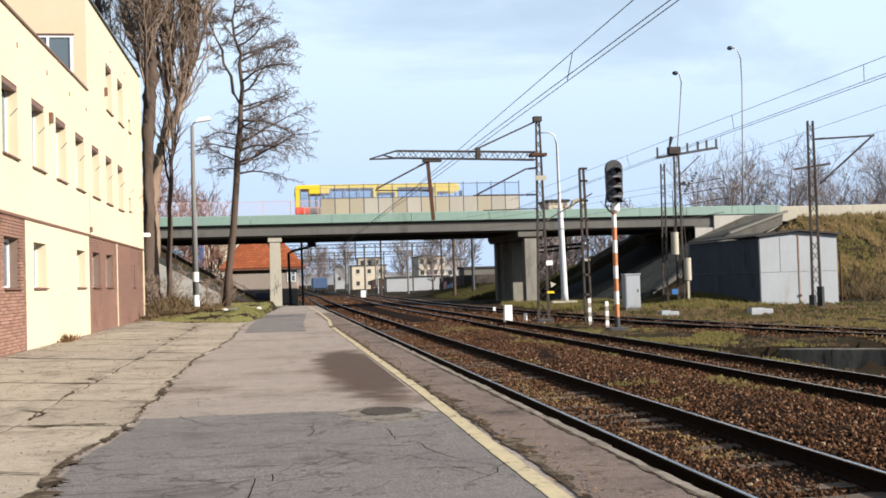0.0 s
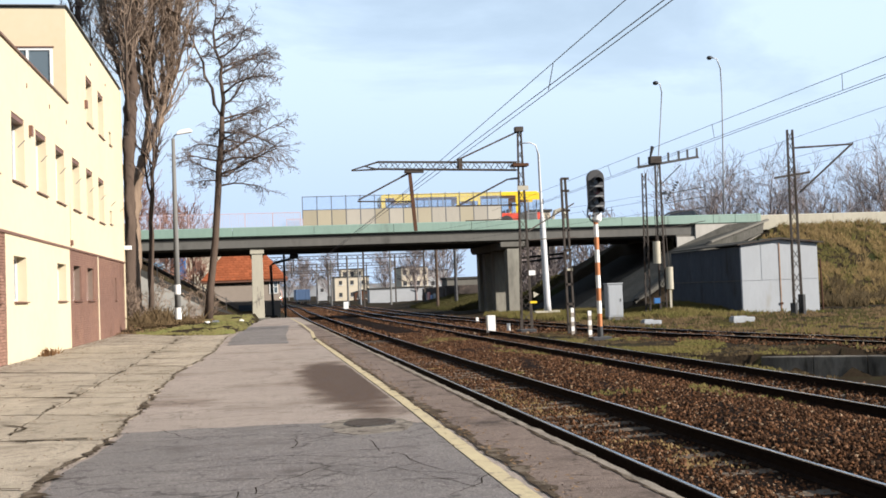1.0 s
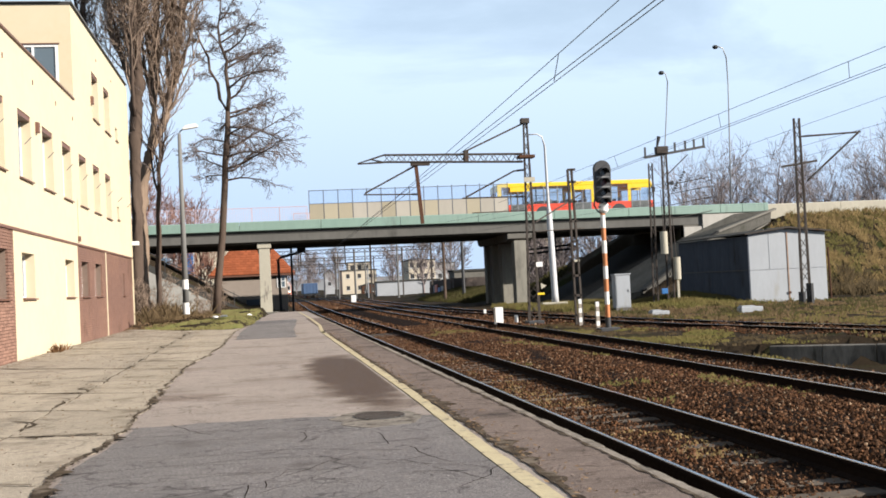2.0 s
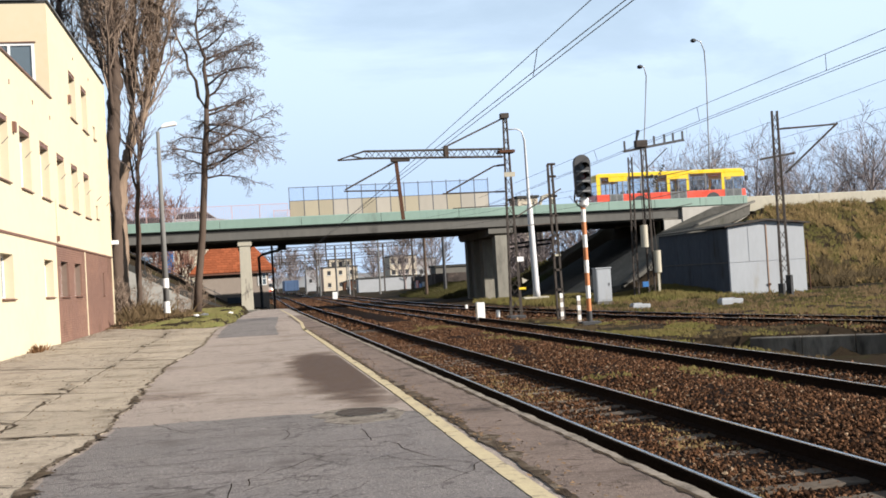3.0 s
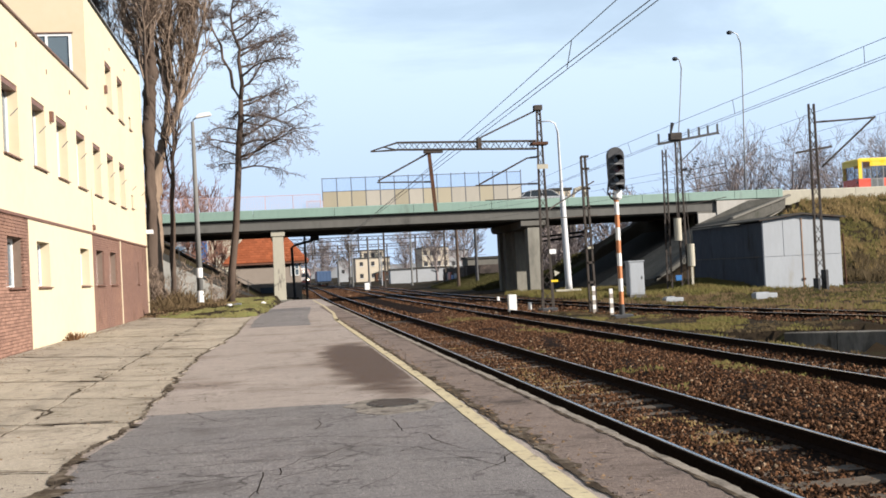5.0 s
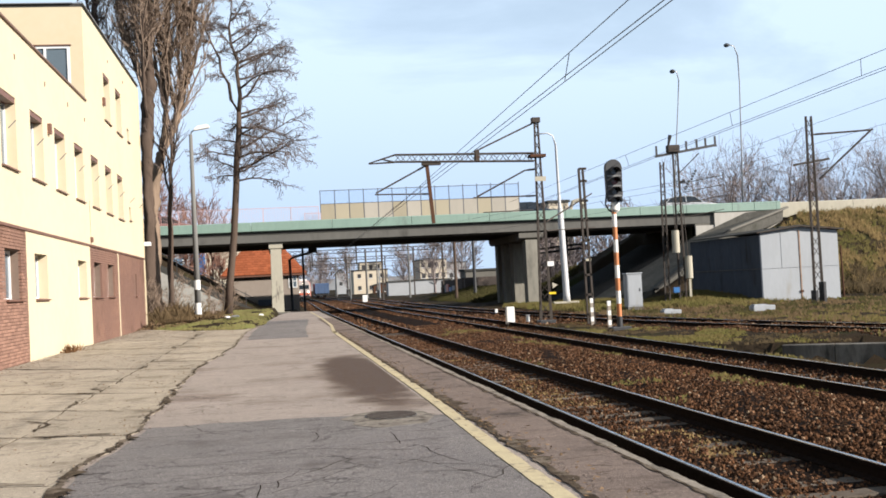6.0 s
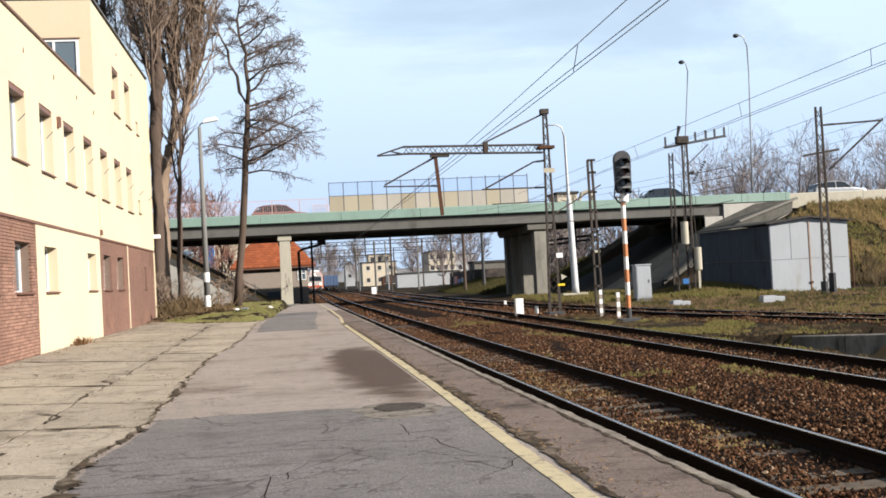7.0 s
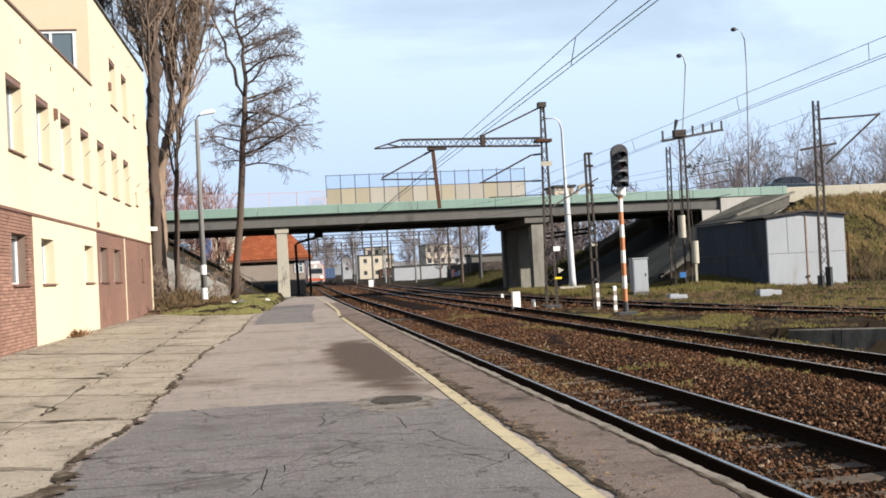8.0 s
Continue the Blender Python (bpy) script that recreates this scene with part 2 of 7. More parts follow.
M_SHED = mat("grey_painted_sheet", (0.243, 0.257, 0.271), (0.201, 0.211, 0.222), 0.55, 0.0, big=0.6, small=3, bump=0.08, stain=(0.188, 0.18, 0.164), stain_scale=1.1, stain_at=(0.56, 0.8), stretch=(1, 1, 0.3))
# Shed sides: the shade on them is put into a darker sheet colour.
M_SHEDSIDE = mat("shade_darkened_sheet", (0.054, 0.0626, 0.0778), (0.0389, 0.0443, 0.054), 0.75, big=0.6, small=3, bump=0.08, stain=(0.028, 0.0272, 0.026), stain_scale=0.9, stretch=(1, 1, 0.3))
M_FELT = mat("roofing_felt", (0.0364, 0.0353, 0.0325), (0.056, 0.0543, 0.0493), 0.95, small=4, bump=0.4)
M_PANEL_A = mat("beige_panel", (0.288, 0.254, 0.188), (0.256, 0.228, 0.168), 0.7, small=2, bump=0.05, vary=0.15, stretch=(1, 1, 0.3))
M_PANEL_B = mat("pale_grey_panel", (0.308, 0.282, 0.24), (0.264, 0.244, 0.208), 0.7, small=2, bump=0.05, vary=0.12, stretch=(1, 1, 0.3))
M_ACRYL = glass("clear_screen", (0.35, 0.45, 0.65), 0.9, 0.1)
M_BARK = mat("grey_brown_bark", (0.0865, 0.063, 0.0494), (0.0508, 0.0375, 0.0294), 0.95, big=0.8, small=7, bump=0.9, bump_scale=14, stretch=(1, 1, 0.25), stain=(0.0492, 0.0472, 0.0236), stain_scale=0.5, stain_at=(0.6, 0.8))
M_BARK_POPLAR = mat("poplar_bark", (0.216, 0.159, 0.117), (0.106, 0.0762, 0.0554), 0.95, big=0.8, small=7, bump=0.9, bump_scale=12, stretch=(1, 1, 0.2), stain=(0.0787, 0.0754, 0.0361), stain_scale=0.4, stain_at=(0.55, 0.75))
M_TWIG = mat("twigs", (0.135, 0.107, 0.0972), (0.08, 0.0645, 0.0583), 0.95, bump=0)
M_TWIG_POPLAR = mat("poplar_twigs", (0.24, 0.178, 0.134), (0.134, 0.0998, 0.0768), 0.95, bump=0)
# Lightened: the haze in front of far trees is painted into their twigs.
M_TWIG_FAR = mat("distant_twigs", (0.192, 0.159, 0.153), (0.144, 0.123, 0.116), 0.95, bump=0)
M_TWIG_RED = mat("reddish_twigs", (0.197, 0.0984, 0.0722), (0.131, 0.0787, 0.059), 0.95, bump=0)
M_SEED = mat("dry_seed_clusters", (0.15, 0.12, 0.11), (0.095, 0.0749, 0.0694), 0.95, bump=0)
M_DULL = mat("dull_weeds", (0.068, 0.0496, 0.0288), (0.04, 0.032, 0.0176), 0.95, big=0.8, small=3, bump=0)
M_GRASS = mat("winter_grass", (0.0368, 0.04, 0.0124), (0.048, 0.04, 0.0192), 0.95, big=0.5, small=3, amount=0.9, bump=0)
M_DRY = mat("dry_weeds", (0.115, 0.0808, 0.0446), (0.0577, 0.0399, 0.023), 0.95, big=0.8, small=3, bump=0)
M_FRESH = mat("fresh_grass", (0.15, 0.165, 0.055), (0.17, 0.14, 0.065), 0.95, big=0.5, small=3, amount=0.8, bump=0)
M_STRAW = mat("straw_grass", (0.216, 0.152, 0.068), (0.12, 0.084, 0.04), 0.95, big=0.6, small=3, amount=0.9, bump=0)
M_LAWN = mat("yellow_green_grass", (0.076, 0.0784, 0.0224), (0.104, 0.08, 0.0336), 0.95, big=0.5, small=3, amount=0.9, bump=0)
M_RUSSET = mat("russet_twigs", (0.16, 0.088, 0.044), (0.112, 0.064, 0.036), 0.95, bump=0)
M_ROOFTILE = mat("red_clay_tile", (0.217, 0.0656, 0.0295), (0.158, 0.0492, 0.025), 0.8, small=3, bump=0.3, vary=0.3)
M_HUT = mat("hut_render", (0.23, 0.195, 0.165), (0.19, 0.16, 0.135), 0.9, small=2, bump=0.2)
M_DARK = mat("dark_metal", (0.0262, 0.0262, 0.0275), None, 0.6, 0.2, bump=0.05)
M_BUS_Y = mat("bus_yellow", (0.576, 0.4, 0.016), (0.528, 0.36, 0.016), 0.35, small=1, amount=0.3, bump=0)
M_BUS_R = mat("bus_red", (0.496, 0.056, 0.028), (0.44, 0.048, 0.024), 0.35, small=1, amount=0.3, bump=0)
M_BUSGLASS = glass("vehicle_glass", (0.2, 0.23, 0.25), 0.94, 0.05)
M_GREY = mat("bus_grey", (0.144, 0.144, 0.144), None, 0.5, bump=0)
M_DOORGLASS = mat("dim_door_glass", (0.096, 0.1, 0.096), None, 0.3, bump=0)
M_TYRE = mat("tyre_rubber", (0.0131, 0.0131, 0.0138), None, 0.9, bump=0.1)
M_NAVY = mat("dark_blue_car_paint", (0.0197, 0.0295, 0.0426), None, 0.25, 0.3, amount=0.2, bump=0)
M_SILVER = mat("silver_car_paint", (0.361, 0.361, 0.361), None, 0.3, 0.5, amount=0.2, bump=0)
M_MAROON = mat("faded_red_car_paint", (0.184, 0.0856, 0.0754), None, 0.35, 0.1, amount=0.2, bump=0)
M_BLUE = mat("wagon_blue", (0.0459, 0.0856, 0.164), (0.0328, 0.059, 0.111), 0.6, small=1, bump=0.05)
M_TRAIN_W = mat("train_white", (0.336, 0.296, 0.272), None, 0.4, amount=0.3, bump=0)
M_TRAIN_R = mat("train_red", (0.361, 0.0787, 0.0394), None, 0.4, amount=0.3, bump=0)
M_LAMP = mat("headlamp_glow", (1.0, 0.85, 0.6), None, 0.3, amount=0.1, bump=0, emit=2.5)
# Ochre paled and greyed, so that distance haze sits in the base colour.
M_OCHRE = mat("ochre_render", (0.43, 0.375, 0.29), (0.36, 0.31, 0.24), 0.9, small=1, bump=0.1)
M_FARWALL = mat("far_grey_wall", (0.275, 0.282, 0.289), (0.23, 0.236, 0.242), 0.9, small=1, bump=0.1)
M_RED = mat("red_lamp_lens", (0.0656, 0.00787, 0.00656), None, 0.25, amount=0.2, bump=0)


# ---- mesh helpers ----
class Solid:
    """Collects vertices and faces of one mesh."""

    def __init__(self):
        self.v, self.f = [], []

    def add(self, verts, faces):
        k = len(self.v)
        self.v += [tuple(p) for p in verts]
        self.f += [tuple(k + i for i in f) for f in faces]
        return self

    def box(self, x0, x1, y0, y1, z0, z1):
        return self.add([(x, y, z) for z in (z0, z1) for x, y in ((x0, y0), (x1, y0), (x1, y1), (x0, y1))],
                        [(3, 2, 1, 0), (4, 5, 6, 7), (0, 1, 5, 4), (1, 2, 6, 5), (2, 3, 7, 6), (3, 0, 4, 7)])

    def tube(self, points, radii, n=8, caps=True):
        """A tapered tube along points."""
        pts = [Vector(p) for p in points]
        radii = radii if isinstance(radii, (list, tuple)) else [radii] * len(pts)
        verts, faces = [], []
        for i, p in enumerate(pts):
            d = (pts[min(i + 1, len(pts) - 1)] - pts[max(i - 1, 0)]).normalized()
            side = d.cross((0, 0, 1) if abs(d.z) < 0.95 else (0, 1, 0)).normalized()
            up = side.cross(d)
            for k in range(n):
                a = 2 * math.pi * k / n
                verts.append(p + radii[i] * (math.cos(a) * side + math.sin(a) * up))
        for i in range(len(pts) - 1):
            for k in range(n):
                a, b = i * n + k, i * n + (k + 1) % n
                faces.append((a, b, b + n, a + n))
        if caps:
            faces.append(tuple(reversed(range(n))))
            faces.append(tuple((len(pts) - 1) * n + k for k in range(n)))
        return self.add(verts, faces)

    def bar(self, a, b, w, h=None):
        """A square bar between two points."""
        a, b, h = Vector(a), Vector(b), h or w
        d = (b - a).normalized()
        side = d.cross((0, 0, 1) if abs(d.z) < 0.95 else (0, 1, 0)).normalized()
        up = side.cross(d)
        c = [(-w / 2, -h / 2), (w / 2, -h / 2), (w / 2, h / 2), (-w / 2, h / 2)]
        return self.add([p + s * side + t * up for p in (a, b) for s, t in c],
                        [(0, 1, 2, 3), (7, 6, 5, 4), (1, 0, 4, 5), (2, 1, 5, 6), (3, 2, 6, 7), (0, 3, 7, 4)])

    def prism(self, outline, axis, a, b):
        """An outline of (u, v) pushed from a to b along an axis: x takes (y, z), y takes (x, z), z takes (x, y)."""
        put = {"x": lambda u, v, w: (w, u, v), "y": lambda u, v, w: (u, w, v), "z": lambda u, v, w: (u, v, w)}[axis]
        n = len(outline)
        verts = [put(u, v, w) for w in (a, b) for u, v in outline]
        return self.add(verts, [tuple(range(n)), tuple(range(2 * n - 1, n - 1, -1))] + [((i + 1) % n, i, n + i, n + (i + 1) % n) for i in range(n)])

    def mesh(self, name, material, bevel=0.0, smooth=False):
        me = bpy.data.meshes.new(name)
        me.from_pydata(self.v, [], self.f)
        bm = bmesh.new()
        bm.from_mesh(me)
        bmesh.ops.recalc_face_normals(bm, faces=bm.faces)
        if bevel:
            edges = [e for e in bm.edges if len(e.link_faces) == 2 and e.calc_face_angle(0) > 0.6]
            bmesh.ops.bevel(bm, geom=edges, offset=bevel, segments=2, affect="EDGES", profile=0.6)
        bm.to_mesh(me)
        bm.free()
        me.materials.append(material)
        if smooth:
            me.shade_smooth()
        return me


def thing(name, label, category, at=(0, 0, 0), turn=0, group="", kind=""):
    ob = new(name)
    ob.empty_display_size = 0.2
    ob.matrix_basis = pose(*at, 0, 0, turn)
    return tagged(ob, label, category, group, kind)


def part(name, solid, material, parent, label="", bevel=0.0, smooth=False, kind=""):
    """One mesh under a thing or a part, in that parent's space."""
    ob = new(name, solid if isinstance(solid, bpy.types.Mesh) else solid.mesh(name, material, bevel, smooth))
    ob.parent = parent
    return tagged(ob, label, kind=kind)


def single(name, solid, material, label, category, at=(0, 0, 0), turn=0, group="", kind="", bevel=0.0, smooth=False):
    ob = new(name, solid.mesh(name, material, bevel, smooth))
    ob.matrix_basis = pose(*at, 0, 0, turn)
    return tagged(ob, label, category, group, kind)


def ball(solid, c, r, n=8, squash=1.0):
    rows = n // 2
    verts, faces = [], []
    for i in range(rows + 1):
        t = math.pi * i / rows
        for k in range(n):
            a = 2 * math.pi * k / n
            verts.append((c[0] + r * math.sin(t) * math.cos(a), c[1] + r * math.sin(t) * math.sin(a), c[2] + r * squash * math.cos(t)))
    for i in range(rows):
        for k in range(n):
            faces.append((i * n + k, i * n + (k + 1) % n, (i + 1) * n + (k + 1) % n, (i + 1) * n + k))
    return solid.add(verts, faces)


# ---- ground ----
RAIL_Z = -0.28
BRIDGE_Y0, BRIDGE_Y1, DECK_Z = 80.0, 92.0, 6.43


def step(a, b, v):
    t = min(1.0, max(0.0, (v - a) / (b - a)))
    return t * t * (3 - 2 * t)


def track_x(base, y):
    """The middle of a track that eases to the right far off."""
    return base + 1.2 * step(70, 190, y)


def ground_z(x, y):
    bump = 0.05 * noise.noise((x * 0.7, y * 0.7, 3)) + 0.03 * noise.noise((x * 2.1, y * 2.1, 7))
    z = -0.5
    if x < 2.0:
        z = -0.12 * step(1.8, 2.0, x) - 0.12
        z += 0.42 * step(-1.2, -4.5, x) * step(55.5, 60, y)
    if x < -0.1 and y > 45:
        foot = 53.5 - 5.5 * step(-6.3, -3.0, x) - 1.5 * step(-3.0, -1.2, x) + 4.5 * step(-1.2, -0.66, x) + 15.0 * step(-0.66, -0.2, x)
        if y > foot:
            z = max(z, min(0.03 + 0.045 * (y - foot), 0.34) + bump * 0.8)
    weeds = step(11.5, 15, x)
    z += weeds * (0.12 + bump * 2)
    z += 0.55 * math.exp(-((x - 23.2) / 2.2) ** 2 - ((y - 60) / 3.0) ** 2)
    # road embankments on both sides, ending in slopes under the bridge
    right = min(max(0.0, (x - 22.8) * 0.60), max(0.0, 5.75 - abs(y - 86) * 0.0 - 0.46 * max(0.0, 80.8 - y) - 0.5 * max(0.0, y - 94)))
    if 69 < y < 81:
        right = max(0.0, right - 1.6 * step(-0.3, 1.5, 24.0 + (y - 69.6) * 1.4 - x))
    if 79.0 < y < 93:
        right = min(right, max(0.0, (x - 23.2) * 0.42)) if x < 31.4 else right
    left = min(max(0.0, (-1.3 - x) * 0.545), max(0.0, 5.7 - 2.4 * max(0.0, 79.4 - y) - 0.5 * max(0.0, y - 94)))
    yard = min(max(0.0, (x - 17.0) * 0.22), 1.0) * step(93, 99, y) * (1 - step(130, 150, y))
    rise = max(right, left, yard)
    if rise > 0:
        z += rise * 1.07 + bump * min(1.0, rise) * 2.5 * (0 if 79 < y < 93 else 1)
    if rise > 5.0:
        z = min(z, 5.78)
    if x > 10.7 and 12 < y < 27.35 - (x - 12.7) * 0.683:
        z -= 0.6 * step(10.7, 11.2, x) * step(12, 14, y) * (1 - step(17, 18, x))
    far = step(120, 400, math.hypot(x, y))
    return z + bump * (1 - weeds) * 0.5 * (1 if x > 2 else 0) + far * 0.1


def grid_lines(spans):
    out = []
    for a, b, s in spans:
        k = max(1, round((b - a) / s))
        out += [a + (b - a) * i / k for i in range(k)]
    return out + [spans[-1][1]]


def build_ground():
    xs = grid_lines([(-2500, -300, 550), (-300, -60, 40), (-60, -14, 4), (-14, -7, 1.0), (-7, 1.7, 0.3), (1.7, 2.3, 0.3), (2.3, 32, 0.6), (32, 50, 1.2), (50, 130, 5), (130, 400, 54), (400, 2500, 525)])
    ys = grid_lines([(-1500, -60, 360), (-60, 0, 12), (0, 24, 1.0), (24, 100, 0.7), (100, 130, 3), (130, 500, 37), (500, 3500, 600)])
    s = Solid()
    nx = len(xs)
    s.add([(x, y, ground_z(x, y)) for y in ys for x in xs], [(j * nx + i, j * nx + i + 1, (j + 1) * nx + i + 1, (j + 1) * nx + i) for j in range(len(ys) - 1) for i in range(nx - 1)])
    single("ground", s, M_SOIL, "weedy brown soil with winter grass around the tracks", "ground", kind="structure", smooth=True)


build_ground()

# ---- platform ----
EDGE_X = 2.82


def build_platform():
    s = Solid()
    s.box(-7.4, EDGE_X - 0.02, -14, 58.5, -0.62, 0.0)
    s.prism([(-1.4, 58.5), (EDGE_X - 0.02, 58.5), (EDGE_X - 0.02, 78), (2.2, 79.2), (0.9, 79.2), (-0.4, 66)], "z", -0.62, 0.0)
    plat = single("platform", s, M_ASPHALT, "cracked old asphalt station platform beside the rails", "platform", kind="structure")
    rnd = random.Random(4)
    # kerb stones along the edge, some chipped
    y = -14.0
    while y < 78:
        d = rnd.uniform(0.55, 1.3) if y < 30 else 2.0
        o = [(EDGE_X - 0.03 + 0.02 * noise.noise((q * 5, 0, 3)), q) for q in np.linspace(y + 0.006, y + d - 0.006, 7)]
        o += [(EDGE_X + 0.075 + 0.035 * noise.noise((q * 2.3, 4, 3)) + 0.02 * noise.noise((q * 9, 4, 3)), q) for q in np.linspace(y + d - 0.006, y + 0.006, 9)]
        e = Solid()
        e.prism(o, "z", -0.6, 0.004 + rnd.uniform(-0.012, 0.006))
        part("kerb_stone", e, M_EDGE, plat)
        y += d
    # asphalt verge between the line and the edge, a little lighter and broken in long plates
    for a, b in ((-12, -3.2), (-3.17, 6.1), (6.13, 15.2), (15.24, 27), (27.05, 40), (40.05, 58)):
        e = Solid()
        pts = [(2.06 + 0.02 * noise.noise((y0, 0, 0)), y0) for y0 in np.linspace(a, b, 24)] + [(EDGE_X - 0.03, y0) for y0 in np.linspace(b, a, 24)]
        e.prism([(x, y) for x, y in pts], "z", -0.1, 0.005)
        part("edge_paving", e, M_VERGE, plat)
    # painted line, with worn sides and a few gaps; it bends where the platform narrows
    y = -12.0
    while y < 38:
        d = rnd.uniform(1.0, 2.6)
        e = Solid()
        n = 10
        l_side = [(1.808 + 0.075 * step(8.5, 16, q) + 0.012 * noise.noise((q * 3, 1, 0)), q) for q in np.linspace(y, y + d, n)]
        r_side = [(1.955 + 0.065 * step(8.5, 16, q) + 0.02 * noise.noise((q * 3, 9, 0)), q) for q in np.linspace(y + d, y, n)]
        e.prism(l_side + r_side, "z", -0.05, 0.009)
        part("painted_line", e, M_YELLOW_LINE, plat)
        y += d + rnd.choice((0.0, 0.0, 0.02, 0.05))
    for a, b in (((1.95, 38.0), (1.98, 40.2)), ((1.98, 40.2), (2.2, 46.2)), ((2.2, 46.2), (2.31, 59.0)), ((2.31, 59.0), (2.27, 76.0))):
        e = Solid()
        e.prism([(a[0] - 0.06, a[1]), (a[0] + 0.06, a[1]), (b[0] + 0.06, b[1]), (b[0] - 0.06, b[1])], "z", -0.05, 0.009)
        part("painted_line", e, M_YELLOW_LINE, plat)
    # large concrete slabs by the building, uneven, with open joints
    def border(y):
        line = -1.83 + 0.2 * step(9.8, 12.4, y) + 0.24 * step(23.5, 29, y) + 0.18 * step(28, 33, y) + 0.7 * step(41, 56, y)
        return line + 0.07 * noise.noise((y * 0.8, 2.2, 0)) + 0.10 * noise.noise((y * 2.1, 5, 0)) + 0.06 * noise.noise((y * 5.3, 9, 0)) + 0.03 * noise.noise((y * 13, 9, 0))

    joints = [0.4, 3.4, 6.5, 9.5, 12.7, 15.4, 17.9, 20.2, 23.4, 26.0] + [29.1 + 3.0 * i for i in range(9)]

    def joint(y, x):
        """The joints run askew, more so further along."""
        return y - (0.3 + 0.55 * step(9, 26, y)) * (x + 1.7) + 0.03 * noise.noise((x * 2.1, y, 4)) + 0.014 * noise.noise((x * 7.3, y, 4))

    def middle(y):
        return -2.9 + 0.1 * noise.noise((y * 0.7, 6, 1)) + 0.05 * noise.noise((y * 2.9, 6, 1))

    for ya, yb in zip(joints[:-1], joints[1:]):
        for inner in (True, False):
            x_left = (lambda q: -6.26) if inner else (lambda q: middle(q) + 0.015)
            x_right = (lambda q: middle(q) - 0.015) if inner else border
            xs = [x_left(0), -2.9] if inner else [-2.9, border((ya + yb) / 2)]
            ends = [(joint(ya, x) + 0.02, joint(yb, x) - 0.02) for x in xs]
            right = [(x_right(q), q) for q in np.linspace(*ends[1], 34 if yb < 30 else 16)]
            left = [(x_left(q), q) for q in np.linspace(*ends[0][::-1], 12)]
            top = [(x, joint(yb, x) - 0.02) for x in np.linspace(right[-1][0], left[0][0], 14)[1:-1]]
            bottom = [(x, joint(ya, x) + 0.02) for x in np.linspace(left[-1][0], right[0][0], 14)[1:-1]]
            e = Solid()
            e.prism(right + top + left + bottom, "z", -0.1, 0.014 + rnd.uniform(-0.005, 0.006))
            part("paving_slab", e, M_SLAB, plat)
    # darker asphalt overlay on the near part of the platform
    e = Solid()
    far_side = [(x0, 13.35 - 0.55 * max(0, x0) * max(0, x0) * 0.35 + 0.12 * noise.noise((x0 * 2, 3, 1))) for x0 in np.linspace(1.84, -1.62, 18)]
    near_side = [(border(q) + 0.08, q) for q in np.linspace(13.2, 1.0, 40)]
    e.prism(far_side + near_side + [(1.84, -12.0)], "z", -0.05, 0.0032)
    part("asphalt_overlay", e, M_NEWER, plat, "newer grey asphalt overlay")
    e = Solid()
    o = [(-0.95 + 0.3 * step(40, 56, q) + 0.12 * noise.noise((q * 0.9, 1, 1)), q) for q in np.linspace(36.3, 58.0, 20)]
    o += [(1.0 + 0.6 * step(38, 60, q) + 0.1 * noise.noise((q * 0.9, 8, 1)), q) for q in np.linspace(58.0, 36.0, 20)]
    e.prism(o, "z", -0.05, 0.0042)
    part("asphalt_overlay", e, M_NEWER, plat, "newer grey asphalt overlay")
    # crumbled dark seam between slabs and asphalt, and cracks in the asphalt
    e = Solid()

    def crack(x, y, a, length, w, lift=0.0062, wander=0.35):
        w *= 0.42
        wide, first = w * 1.3, a % 6.283
        first = first if first < 6.0 else first - 6.283
        a = first
        while length > 0:
            s_ = rnd.uniform(0.08, 0.3)
            nx, ny = x + s_ * math.cos(a), y + s_ * math.sin(a)
            px, py = -math.sin(a) * w, math.cos(a) * w
            w2 = w * rnd.uniform(0.6, 1.4)
            e.add([(x - px, y - py, lift), (x + px, y + py, lift), (nx + px, ny + py, lift), (nx - px, ny - py, lift)], [(0, 1, 2, 3)])
            if rnd.random() < 0.03:
                crack(nx, ny, a + rnd.choice((-1, 1)) * rnd.uniform(0.6, 1.3), length * 0.4, w * 1.6, lift)
            x, y, a, length, w = nx, ny, a + rnd.uniform(-wander, wander) - (a - first) * 0.45, length - s_, min(wide, max(wide * 0.25, w2))

    for y0 in (7.9, 8.2, 8.6, 9.0, 9.6, 10.1, 10.8, 11.6, 12.4, 14.4, 15.5, 18, 16.7, 19.4, 22.6, 26, 29.5, 34, 38):
        crack(border(y0) + 0.1, y0, rnd.uniform(-0.08, 0.08), rnd.uniform(1.6, 3.3), 0.01)
    for x0, y0, a, far in ((-0.27, 7.87, 1.4, 1.4), (-0.05, 8.7, 1.5, 0.7), (0.75, 9.9, -0.9, 1.2), (1.0, 8.95, -0.1, 0.4), (1.35, 8.15, 0.9, 1.2), (1.5, 9.2, 0.1, 0.3)):
        crack(x0, y0, a, far, 0.009, wander=0.6)
    for y0 in (9.35, 10.6, 12.75):
        crack(-1.3, y0, rnd.uniform(-0.2, -0.1), 2.6, 0.009)
    for x0, y0 in ((-0.2, 8.0), (-0.09, 8.5), (0.1, 9.2), (0.95, 9.4), (1.6, 8.4), (1.5, 9.3), (0.3, 11.2), (1.1, 10.6), (1.3, 15.0), (-0.6, 12.2), (0.5, 7.9)):
        crack(x0, y0, rnd.uniform(0.8, 2.2), rnd.uniform(0.5, 1.5), 0.009)
    for y0 in (9.0, 12.0, 13.4, 16, 22, 27, 33):
        crack(2.06, y0, rnd.uniform(-0.2, 0.2), 0.7, 0.008)
    part("asphalt_crack", e, M_CRACK, plat, kind="stuff")

